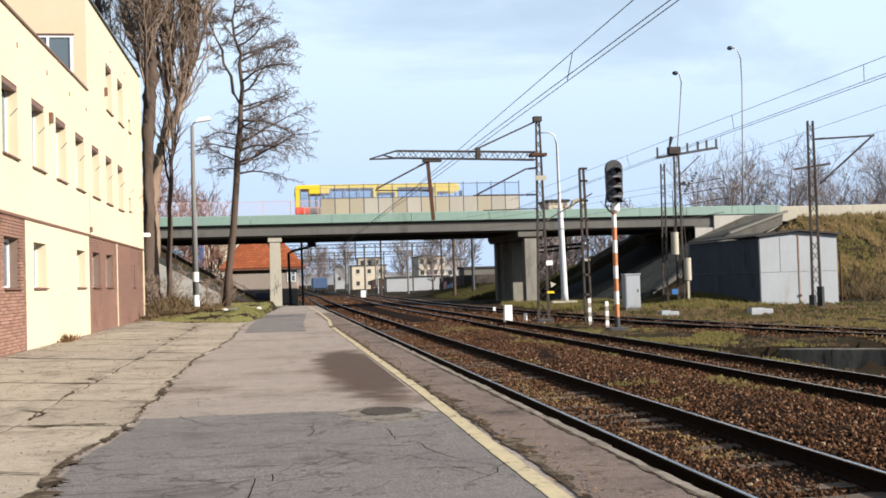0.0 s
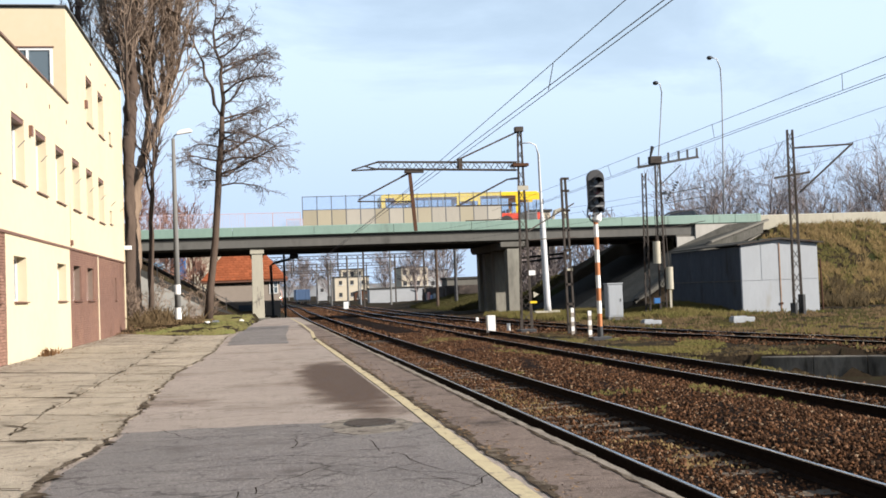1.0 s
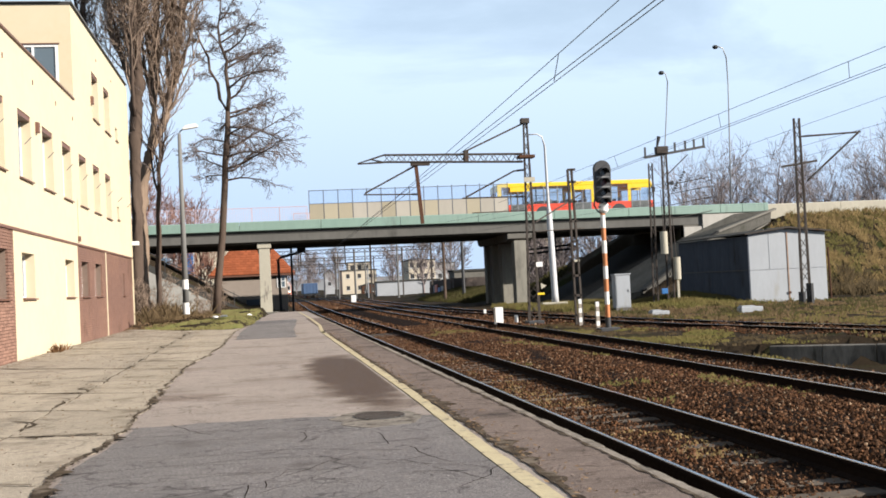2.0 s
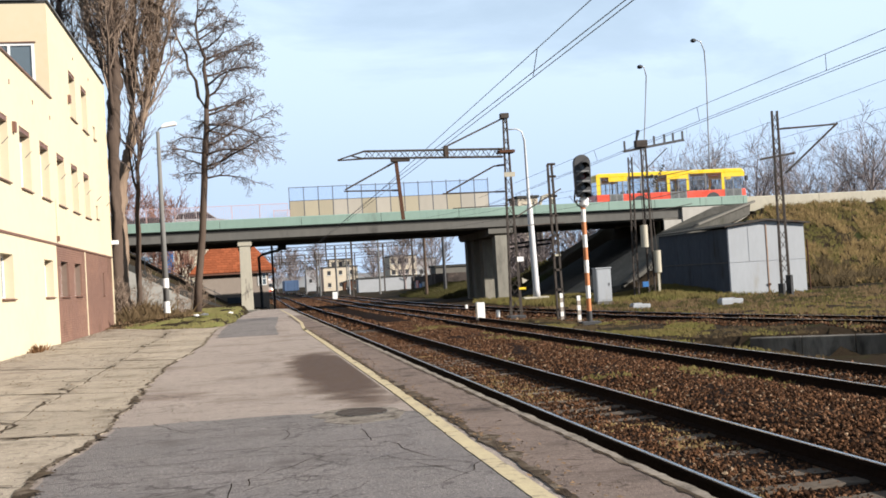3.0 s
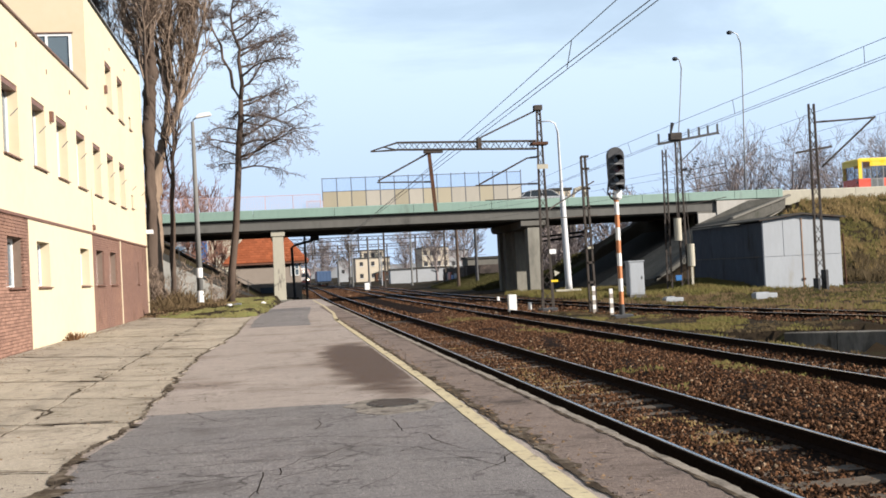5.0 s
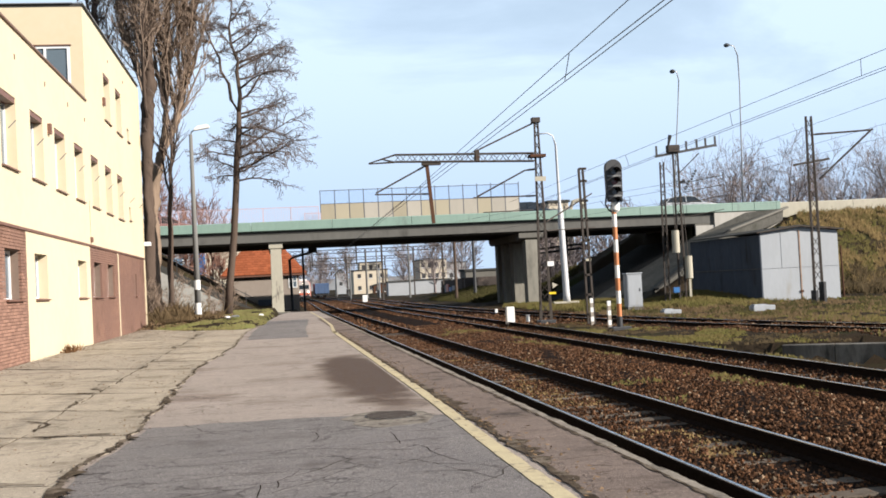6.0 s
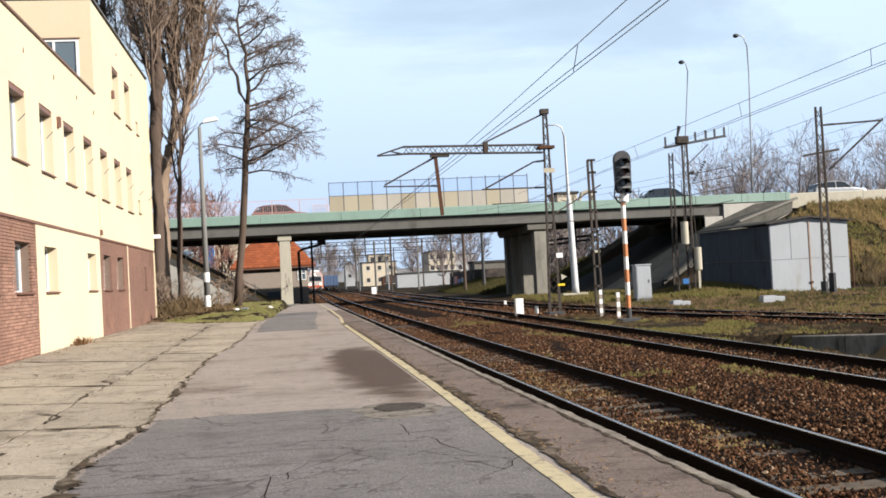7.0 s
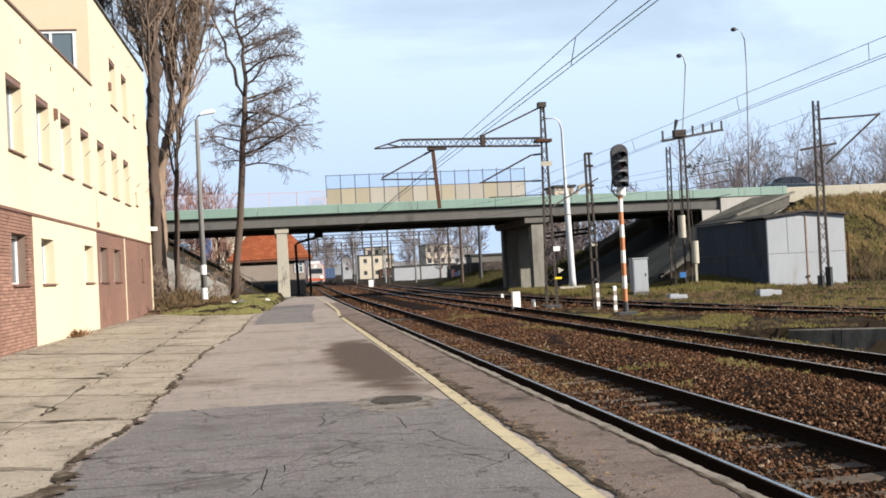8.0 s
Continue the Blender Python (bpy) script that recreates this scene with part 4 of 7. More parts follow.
def build_litter():
    for x, y, w in ((-2.35, 55.5, 0.3), (-1.95, 54.6, 0.42), (-0.75, 56.5, 0.26)):
        b = thing("litter", "crumpled white plastic litter on the grass", "litter", (x, y, ground_z(x, y)), group="litter")
        e = ball(Solid(), (0, 0, 0.06), w / 2, 8, 0.4)
        e.v = [(px + 0.05 * noise.noise((px * 9, py * 9, x)), py, max(0.0, pz + 0.05 * noise.noise((px * 9, py * 9, y)))) for px, py, pz in e.v]
        part("sheet", e, M_WPAINT, b)
    rnd = random.Random(91)
    e = Solid()
    for _ in range(3600):
        k = rnd.random()
        if k < 0.35:
            x, y = rnd.gauss(-6.0, 0.25), rnd.uniform(18, 54)
        elif k < 0.8:
            x, y = rnd.uniform(-6.2, -1.6), rnd.uniform(10, 50)
        else:
            x, y = rnd.gauss(2.15, 0.12), rnd.uniform(6, 40)
        z, r, a = 0.027, rnd.uniform(0.012, 0.035), rnd.uniform(0, 6.28)
        c, d = math.cos(a) * r, math.sin(a) * r
        e.add([(x - c, y - d, z), (x + d * 0.5, y - c * 0.5, z + 0.008), (x + c, y + d, z + rnd.uniform(0, 0.02)), (x - d * 0.5, y + c * 0.5, z + 0.004)], [(0, 1, 2, 3)])
    for _ in range(5200):
        x, y = rnd.uniform(-7.6, -2.2), rnd.uniform(52.0, 64)
        if y < 57 and x > -2.0 - 0.45 * (57 - y):
            continue
        z, r, a = max(0.03, ground_z(x, y)) + 0.03, rnd.uniform(0.03, 0.075), rnd.uniform(0, 6.28)
        c, d = math.cos(a) * r, math.sin(a) * r
        e.add([(x - c, y - d, z), (x + d * 0.6, y - c * 0.6, z + 0.02), (x + c, y + d, z + rnd.uniform(0.01, 0.06)), (x - d * 0.6, y + c * 0.6, z + 0.01)], [(0, 1, 2, 3)])
    single("fallen_leaves", e, M_LEAF, "brown fallen leaves in the paving joints and under the trees", "leaves", kind="stuff")


# ---- bridge ----
def build_bridge():
    br = thing("road_bridge", "concrete road bridge with pale green painted edge over the railway", "bridge")
    x0, x1 = -30.0, 33.4
    d = Solid()
    d.prism([(BRIDGE_Y0 + 0.25, 5.75), (BRIDGE_Y0 + 0.25, 5.55), (BRIDGE_Y1 - 0.25, 5.55), (BRIDGE_Y1 - 0.25, 5.75)], "x", x0, x1)
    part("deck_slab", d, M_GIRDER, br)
    # flat-sided outer girders, waisted inner ones
    for y in (80.45, 91.55):
        part("girder", Solid().prism([(y - 0.17, 5.72), (y - 0.17, 5.0), (y + 0.2, 4.86), (y + 0.35, 4.86), (y + 0.35, 5.72)], "x", x0, 32.75), M_OUTERGIRDER, br, bevel=0.02)
    for y in (82.9, 85.4, 87.9):
        g = Solid()
        g.prism([(y - 0.25, 5.56), (y - 0.25, 5.35), (y - 0.09, 5.2), (y - 0.09, 5.1), (y - 0.28, 5.05), (y - 0.28, 4.9), (y + 0.28, 4.9), (y + 0.28, 5.05), (y + 0.09, 5.1), (y + 0.09, 5.2), (y + 0.25, 5.35), (y + 0.25, 5.56)], "x", x0, x1 - 1.2)
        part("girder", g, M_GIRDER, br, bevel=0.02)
    # green edge beams in panels
    for yb, side in ((BRIDGE_Y0, 1), (BRIDGE_Y1, -1)):
        x = x0
        while x < 37.9:
            w = 5.7 if x < 26.5 else 3.6 if x < 34 else 1.75
            e = Solid()
            a, b = yb, yb + side * 0.32
            e.prism([(a, 5.80), (b, 5.72), (b, 6.36), (a + side * 0.05, 6.44), (a, 6.40)], "x", x + 0.012, min(38.05, x + w) - 0.012)
            part("edge_beam", e, M_GREEN, br, bevel=0.015)
            x += w
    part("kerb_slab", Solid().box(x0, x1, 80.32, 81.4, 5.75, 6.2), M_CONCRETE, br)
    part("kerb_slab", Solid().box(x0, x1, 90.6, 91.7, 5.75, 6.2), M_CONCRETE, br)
    part("road_surface", Solid().box(x0, x1, 81.4, 90.6, 5.752, 5.86), M_ROAD, br)
    # slender front pillar and its mate
    for y in (80.9, 85.9, 90.9):
        p = Solid()
        p.prism([(-0.28, -0.4), (0.58, -0.4), (0.53, 4.6), (-0.23, 4.6)], "y", y - 0.35, y + 0.35)
        part("pillar", p, M_PIER, br, bevel=0.03)
        part("pillar_head", Solid().box(-0.34, 0.64, y - 0.42, y + 0.42, 4.55, 5.0), M_PIER, br, bevel=0.03)
    for x_, z_, h_ in ((0.02, 0.7, 0.5), (0.12, 1.3, 0.45), (0.2, 0.9, 0.6), (0.3, 1.5, 0.4), (0.1, 1.9, 0.35)):
        part("painted_bar", Solid().box(x_, x_ + 0.05, 80.536, 80.545, z_, z_ + h_), M_STRIPE, br)
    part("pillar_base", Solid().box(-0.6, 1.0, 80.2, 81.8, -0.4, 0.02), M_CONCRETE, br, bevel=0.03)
    # row of stout columns under a long cap
    for y, deep_ in ((80.7, 0.55), (85.3, 0.6), (88.7, 0.6), (91.2, 0.5)):
        p = Solid()
        p.prism([(18.22, -0.7), (19.15, -0.7), (19.2, 4.35), (18.2, 4.35)], "y", y - deep_, y + deep_)
        part("pier_column", p, M_COLUMN, br, bevel=0.04)
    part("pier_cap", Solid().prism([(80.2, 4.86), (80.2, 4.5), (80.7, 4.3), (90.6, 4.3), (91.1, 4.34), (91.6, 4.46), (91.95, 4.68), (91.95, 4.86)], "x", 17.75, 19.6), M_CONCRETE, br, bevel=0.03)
    # pipes slung below the deck beside the far column
    for z_ in (3.4, 3.75):
        part("slung_pipe", Solid().tube([(19.6, 91.0, z_), (25.5, 91.2, z_ + 0.45)], 0.09, 8), M_DARK, br)
    for x_ in (20.6, 22.4, 24.2):
        part("pipe_hanger", Solid().box(x_ - 0.05, x_ + 0.05, 90.9, 91.1, 3.3, 5.55), M_DARK, br)
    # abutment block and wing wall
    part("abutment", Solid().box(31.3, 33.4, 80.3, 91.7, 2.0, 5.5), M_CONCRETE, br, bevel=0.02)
    part("abutment_bearing", Solid().box(31.3, 33.0, 80.15, 80.9, 4.05, 4.84), M_PALEWALL, br, bevel=0.02)
    part("end_wall", Solid().box(32.78, 38.0, 80.08, 80.5, 3.6, 5.74), M_PALEWALL, br, bevel=0.02)
    apron = Solid()
    top = [(38.2, 79.9, 5.86), (31.7, 75.0, 4.15), (24.0, 69.6, 0.35), (22.6, 79.4, -0.3), (30.9, 79.9, 3.95), (35.2, 79.92, 5.66)]
    apron.add(top + [(x, y + 0.2, z - 0.9) for x, y, z in top], [(0, 1, 4, 5), (1, 2, 3, 4), (0, 6, 7, 1), (1, 7, 8, 2), (2, 8, 9, 3), (3, 9, 10, 4), (4, 10, 11, 5), (5, 11, 6, 0), (6, 11, 10, 7), (7, 10, 9, 8)])
    part("paved_apron", apron, M_APRON, br, "grey paved slope beside the abutment")
    part("coping", Solid().bar((38.5, 79.9, 5.92), (31.7, 74.9, 4.2), 0.28, 0.14), M_CONCRETE, br)
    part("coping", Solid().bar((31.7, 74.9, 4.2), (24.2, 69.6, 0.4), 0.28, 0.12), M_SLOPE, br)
    # paved slope under the far end
    w = Solid()
    w.add([(22.9, 79.4, -0.32), (31.3, 79.4, 4.0), (31.3, 92.5, 4.0), (22.9, 92.5, -0.32), (22.9, 79.4, -0.7), (31.4, 79.4, 3.0), (31.4, 92.5, 3.0), (22.9, 92.5, -0.7)], [(0, 1, 2, 3), (0, 4, 5, 1), (3, 2, 6, 7), (0, 3, 7, 4), (1, 5, 6, 2), (4, 7, 6, 5)])
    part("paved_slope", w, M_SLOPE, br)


M_APRON = mat("mossy_apron_paving", (0.085, 0.081, 0.073), (0.05, 0.049, 0.043), 0.92, small=4, amount=0.8, bump=0.5, stain=(0.036, 0.038, 0.028), stain_scale=0.7)
# Base darkened to deepen the columns' shaded faces; the stains are weathering.
M_COLUMN = mat("shaded_weathered_concrete", (0.2, 0.188, 0.157), (0.13, 0.122, 0.104), 0.9, small=4, amount=0.7, bump=0.3, stain=(0.08, 0.076, 0.066), stain_scale=0.8, stain_at=(0.54, 0.76), stretch=(1, 1, 0.35))
# Paler than the other concrete of the abutment.
M_PALEWALL = mat("pale_wall_concrete", (0.336, 0.32, 0.288), (0.264, 0.248, 0.224), 0.9, small=4, bump=0.2, stain=(0.16, 0.152, 0.136), stain_scale=0.8, stretch=(1, 1, 0.4))
# Lighter copy of the girder concrete, for the outer faces that catch the sun.
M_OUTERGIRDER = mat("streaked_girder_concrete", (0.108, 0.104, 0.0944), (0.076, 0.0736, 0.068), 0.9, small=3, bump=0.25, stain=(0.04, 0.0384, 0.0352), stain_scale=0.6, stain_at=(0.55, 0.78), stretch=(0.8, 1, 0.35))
# Near-black base: the shade under the bridge is put into the paving colour.
M_SLOPE = mat("shade_darkened_paving", (0.032, 0.032, 0.031), (0.019, 0.019, 0.0185), 0.92, small=3, bump=0.4, stain=(0.024, 0.024, 0.0216), stain_scale=0.5)


def build_screen():
    fence = thing("noise_screen", "bridge screen of beige panels below clear mesh panes in dark frames", "fence", (0, 80.75, 6.2))
    n, w, x0 = 14, 1.041, 3.47
    colours = "AAABBABAABBABBA"
    for i in range(n + 1):
        part("post", Solid().box(x0 + i * w - 0.025, x0 + i * w + 0.025, -0.03, 0.03, 0, 2.38 + 0.008 * i), M_DARKFRAME, fence)
    for i in range(n):
        a, b = x0 + i * w + 0.028, x0 + (i + 1) * w - 0.028
        part("lower_panel", Solid().box(a, b, -0.02, 0.02, 0.02, 1.37), M_PANEL_A if colours[i] == "A" else M_PANEL_B, fence)
        part("upper_pane", Solid().box(a, b, -0.006, 0.006, 1.41, 2.33), M_ACRYL, fence).visible_shadow = False
        for z in (1.39, 2.35):
            part("rail", Solid().box(a - 0.02, b + 0.02, -0.025, 0.025, z - 0.02, z + 0.02), M_DARKFRAME, fence)
    for name, x_a, x_b, h, m, label in (("bridge_railing", -30, 3.3, 1.25, M_PINK, "thin pinkish upright-bar railing along the bridge"), ("low_railing", 2.3, 3.45, 0.75, M_PINK, "low pinkish mesh railing at the end of the screen")):
        r = thing(name, label, "railing", (0, 80.72 if h > 1 else 80.5, 6.2))
        k = int((x_b - x_a) / 2.0) + 1
        for i in range(k + 1):
            x = x_a + (x_b - x_a) * i / k
            part("post", Solid().box(x - 0.02, x + 0.02, -0.02, 0.02, 0, h), m, r)
        for z in (h, 0.14):
            part("top_rail" if z == h else "bottom_rail", Solid().box(x_a, x_b, -0.018, 0.018, z - 0.018, z + 0.018), m, r)
        bars = Solid()
        for i in range(int((x_b - x_a) / 0.125)):
            x = x_a + 0.06 + i * 0.125
            bars.box(x - 0.009, x + 0.009, -0.009, 0.009, 0.14, h)
        part("bars", bars, m, r, kind="stuff")


M_PALEPOLE = mat("pale_pole_paint", (0.4, 0.4, 0.4), (0.336, 0.336, 0.336), 0.6, small=4, bump=0.05)
M_DARKFRAME = mat("grey_frame", (0.0856, 0.092, 0.105), None, 0.5, 0.3, bump=0)
M_PINK = mat("faded_pink_paint", (0.44, 0.288, 0.264), None, 0.6, bump=0)


def build_road():
    e = Solid()
    for a, b in ((33.4, 160), (-160, -30)):
        e.box(a, b, 81.2, 91.0, 5.2, 5.86)
    single("road", e, M_ROAD, "asphalt road on the embankment leading to the bridge", "road", kind="structure")
    bar = thing("road_barrier", "weathered grey concrete parapet along the embankment road", "barrier", (0, 80.4, 0))
    x = 38.07
    while x < 150:
        part("barrier_block", Solid().prism([(0.25, 5.2), (-0.25, 5.2), (-0.2, 6.28), (-0.16, 6.33), (0.12, 6.33), (0.2, 6.28)], "x", x, x + 5.96), M_PIER, bar, bevel=0.01)
        x += 5.98


# ---- building ----
BX = -6.3


def build_house():
    h = thing("station_building", "cream plastered three-storey station building with red brick-tile base", "building")
    y0, y1, deep = 8.0, 56.75, -18.0
    low_top, high_top, cut = 8.5, 11.85, 40.6
    pitch = 3.36
    ups = [(48.05 - pitch * i, 4.86, 6.72) for i in range(12)]
    third = [(45.15 + pitch * i, 8.55, 10.42) for i in range(3)]
    ground = [(44.45 - 3.32 * i, 1.6, 2.84) for i in range(11) if i != 3]
    wide = 1.68
    openings = [(a, a + wide, z0, z1) for a, z0, z1 in ups + third[:2] + ground]
    openings.append((52.75, 53.35, 1.6, 2.55))
    openings.append((51.6, 52.3, 5.0, 5.6))
    openings.append((51.95, 52.7, 8.6, 9.2))
    thick = 0.34

    def holed(name, ya, yb, za, zb, material, x_out, label=""):
        """A wall along y with its openings cut out, from blocks between the openings' edges."""
        inside = [o for o in openings if o[0] < yb and o[1] > ya and o[2] < zb and o[3] > za]
        ys = sorted({ya, yb, *[min(yb, max(ya, v)) for o in inside for v in o[:2]]})
        zs = sorted({za, zb, *[min(zb, max(za, v)) for o in inside for v in o[2:]]})
        me = bmesh.new()
        grid = {}
        for j, y in enumerate(ys):
            for k, z in enumerate(zs):
                grid[j, k] = me.verts.new((x_out, y, z))
        for j in range(len(ys) - 1):
            for k in range(len(zs) - 1):
                cy, cz = (ys[j] + ys[j + 1]) / 2, (zs[k] + zs[k + 1]) / 2
                if not any(o[0] < cy < o[1] and o[2] < cz < o[3] for o in inside):
                    me.faces.new((grid[j, k], grid[j + 1, k], grid[j + 1, k + 1], grid[j, k + 1]))
        bmesh.ops.recalc_face_normals(me, faces=me.faces)
        got = bmesh.ops.extrude_face_region(me, geom=list(me.faces))
        bmesh.ops.translate(me, vec=(-thick, 0, 0), verts=[g for g in got["geom"] if isinstance(g, bmesh.types.BMVert)])
        bmesh.ops.recalc_face_normals(me, faces=me.faces)
        data = bpy.data.meshes.new(name)
        me.to_mesh(data)
        me.free()
        data.materials.append(material)
        return part(name, data, None, h, label)

    holed("wall", y0, cut, 3.43, low_top, M_PLASTER, BX)
    holed("wall", cut, y1, 3.43, high_top, M_PLASTER, BX)
    # ground floor: plaster bays between tiled bays
    bays = [(8.0, 16.5, 1), (16.5, 23.0, 0), (23.0, 30.2, 1), (30.2, 40.3, 0), (40.3, 47.2, 1), (47.2, 56.55, 1), (56.55, 56.75, 0)]
    for a, b, tiled in bays:
        holed("tiled_wall" if tiled else "wall", a, b, -0.3, 3.43, M_MORTAR if tiled else M_PLASTER, BX - (0.07 if tiled else 0.0))
    part("string_course", Solid().box(BX, BX + 0.035, y0, y1, 3.39, 3.46), M_TRIM, h, "thin brown ledge over the base")
    part("end_wall", Solid().box(deep, BX - thick, y1 - 0.35, y1, -0.3, high_top), M_PLASTER, h)
    south = Solid()
    wx0, wx1, wz0, wz1 = -8.0, -6.75, 8.65, 10.48
    for a, b, c, d in ((deep, wx0, low_top, high_top), (wx1, BX - thick, low_top, high_top), (wx0, wx1, low_top, wz0), (wx0, wx1, wz1, high_top)):
        south.box(a, b, cut, cut + 0.3, c, d)
    part("upper_wall", south, M_PLASTER, h)
    part("back_wall", Solid().box(deep - 0.3, deep, y0, y1, -0.3, high_top), M_PLASTER, h)
    part("near_wall", Solid().box(deep, BX - thick, y0, y0 + 0.3, -0.3, low_top), M_PLASTER, h)
    part("terrace", Solid().box(deep, BX - thick, y0 + 0.3, cut, 7.3, 7.6), M_FELT, h)
    part("roof", Solid().box(deep, BX - 0.02, cut + 0.02, y1 - 0.02, high_top, high_top + 0.12), M_FELT, h)
    part("parapet_cap", Solid().box(BX - 0.4, BX + 0.06, y0, cut - 0.01, low_top, low_top + 0.05), M_TRIM, h, "brown sheet-metal parapet capping")
    part("roof_cap", Solid().box(BX - 0.3, BX + 0.06, cut, y1 + 0.05, high_top + 0.12, high_top + 0.15), M_GALV, h)
    part("roof_cap", Solid().box(deep, BX - 0.3, cut - 0.06, cut + 0.3, high_top + 0.12, high_top + 0.15), M_GALV, h)
    part("corner_strip", Solid().box(BX, BX + 0.03, y1 - 0.12, y1 + 0.02, -0.1, high_top), M_PLASTER, h)
    # floors and a dim inner wall keep the rooms closed
    part("inner_wall", Solid().box(BX - 3.2, BX - 3.1, y0 + 0.3, y1 - 0.35, -0.3, high_top - 0.1), M_DARKROOM, h)
    for z in (3.1, 7.35):
        part("floor_slab", Solid().box(BX - 3.1, BX - thick, y0 + 0.3, y1 - 0.35, z, z + 0.25), M_DARKROOM, h)
    part("flue", Solid().box(BX, BX + 0.1, 33.6, 33.8, 6.38, 6.68), M_TRIM, h, "small brown vent box")
    part("flue", Solid().box(BX, BX + 0.1, 44.7, 44.95, 9.05, 9.35), M_TRIM, h)
    for i in range(9):
        ya = 29.2 + pitch * i * 0.997
        part("sign_bracket", Solid().bar((BX, ya - 0.5, 5.84), (BX + 0.17, ya - 0.42, 6.04), 0.022), M_DARK, h, "thin dark wall bracket")
    for ya in (29.6, 33.4, 37.0, 40.2, 46.5, 51.0):
        part("wall_hook", Solid().box(BX, BX + 0.025, ya, ya + 0.025, 7.72 if ya < 41 else 11.05, 7.86 if ya < 41 else 11.16), M_TRIM, h)
    part("wall_lamp", Solid().box(BX, BX + 0.35, y1 - 0.1, y1 + 0.12, 4.05, 4.25), M_WHITE, h, "small white lamp at the corner", bevel=0.03)
    part("cable", Solid().tube([(BX + 0.03, 40.55, 3.7), (BX + 0.03, 40.55, 5.0)], 0.014, 6), M_PLASTER, h)
    part("cable_box", Solid().box(BX, BX + 0.08, 40.5, 40.72, 3.54, 3.72), M_TRIM, h)
    part("pier_strip", Solid().box(BX - 0.07, BX + 0.012, 47.22, 47.4, -0.1, 3.385), M_PLASTER, h, "narrow cream strip between tiled bays")

    def window(y_a, y_b, z_a, z_b, sill):
        win = part("window", Solid().box(BX - 0.30, BX - 0.29, y_a + 0.06, y_b - 0.06, z_a + 0.06, z_b - 0.06), M_PANE, h)
        win.visible_shadow = False
        fr = Solid()
        x_a, x_b = BX - 0.325, BX - 0.26
        for a, b, c, d in ((y_a, y_b, z_a, z_a + 0.07), (y_a, y_b, z_b - 0.07, z_b), (y_a, y_a + 0.07, z_a + 0.07, z_b - 0.07), (y_b - 0.07, y_b, z_a + 0.07, z_b - 0.07), ((y_a + y_b) / 2 - 0.045, (y_a + y_b) / 2 + 0.045, z_a + 0.07, z_b - 0.07)):
            fr.box(x_a, x_b, a, b, c, d)
        part("window_frame", fr, M_WHITE, win)
        part("window_sill", Solid().prism([(BX - 0.26, z_a + 0.035), (BX + 0.07, z_a + 0.005), (BX + 0.07, z_a - 0.03), (BX - 0.26, z_a)], "y", y_a - 0.04, y_b + 0.04), sill, win)
        if y_b - y_a > 1.0 and z_a > 4:
            part("shutter_box", Solid().box(BX - 0.27, BX - 0.02, y_a, y_b, z_b - 0.14, z_b - 0.004), M_TRIM, win, "brown roller shutter box")
        if z_a > 4:
            part("curtain", Solid().box(BX - 0.42, BX - 0.40, y_a + 0.05, y_b - 0.05, z_a + 0.1, z_b - 0.15), M_CURTAIN, win, "pale curtain behind the pane")

    for o in openings:
        window(*o, M_TRIM)
    # window in the wall above the terrace
    win = part("window", Solid().box(wx0 + 0.06, wx1 - 0.06, cut + 0.03, cut + 0.04, wz0, wz1 - 0.06), M_PANE, h)
    fr = Solid()
    for a, b, c, d in ((wx0, wx1, wz1 - 0.09, wz1), (wx0, wx1, wz0, wz0 + 0.08), (wx0, wx0 + 0.1, wz0 + 0.08, wz1 - 0.09), (wx1 - 0.1, wx1, wz0 + 0.08, wz1 - 0.09), (wx0 + 0.36, wx0 + 0.44, wz0 + 0.08, wz1 - 0.09)):
        fr.box(a, b, cut - 0.012, cut + 0.06, c, d)
    part("window_frame", fr, M_WHITE, win)
    part("window_hood", Solid().box(wx0 - 0.05, wx1 + 0.05, cut - 0.05, cut + 0.1, wz1, wz1 + 0.04), M_TRIM, win)
    part("blind", Solid().box(wx0, wx1, cut + 0.26, cut + 0.28, wz0, wz1), M_BLIND, win, "grey blind behind the pane")
    return h, bays, openings


M_CURTAIN = mat("pale_curtain", (0.24, 0.224, 0.2), (0.176, 0.16, 0.144), 0.9, small=3, bump=0.1, stretch=(1, 6, 0.3))
M_BLIND = mat("grey_blind", (0.217, 0.236, 0.25), (0.184, 0.203, 0.217), 0.7, bump=0)


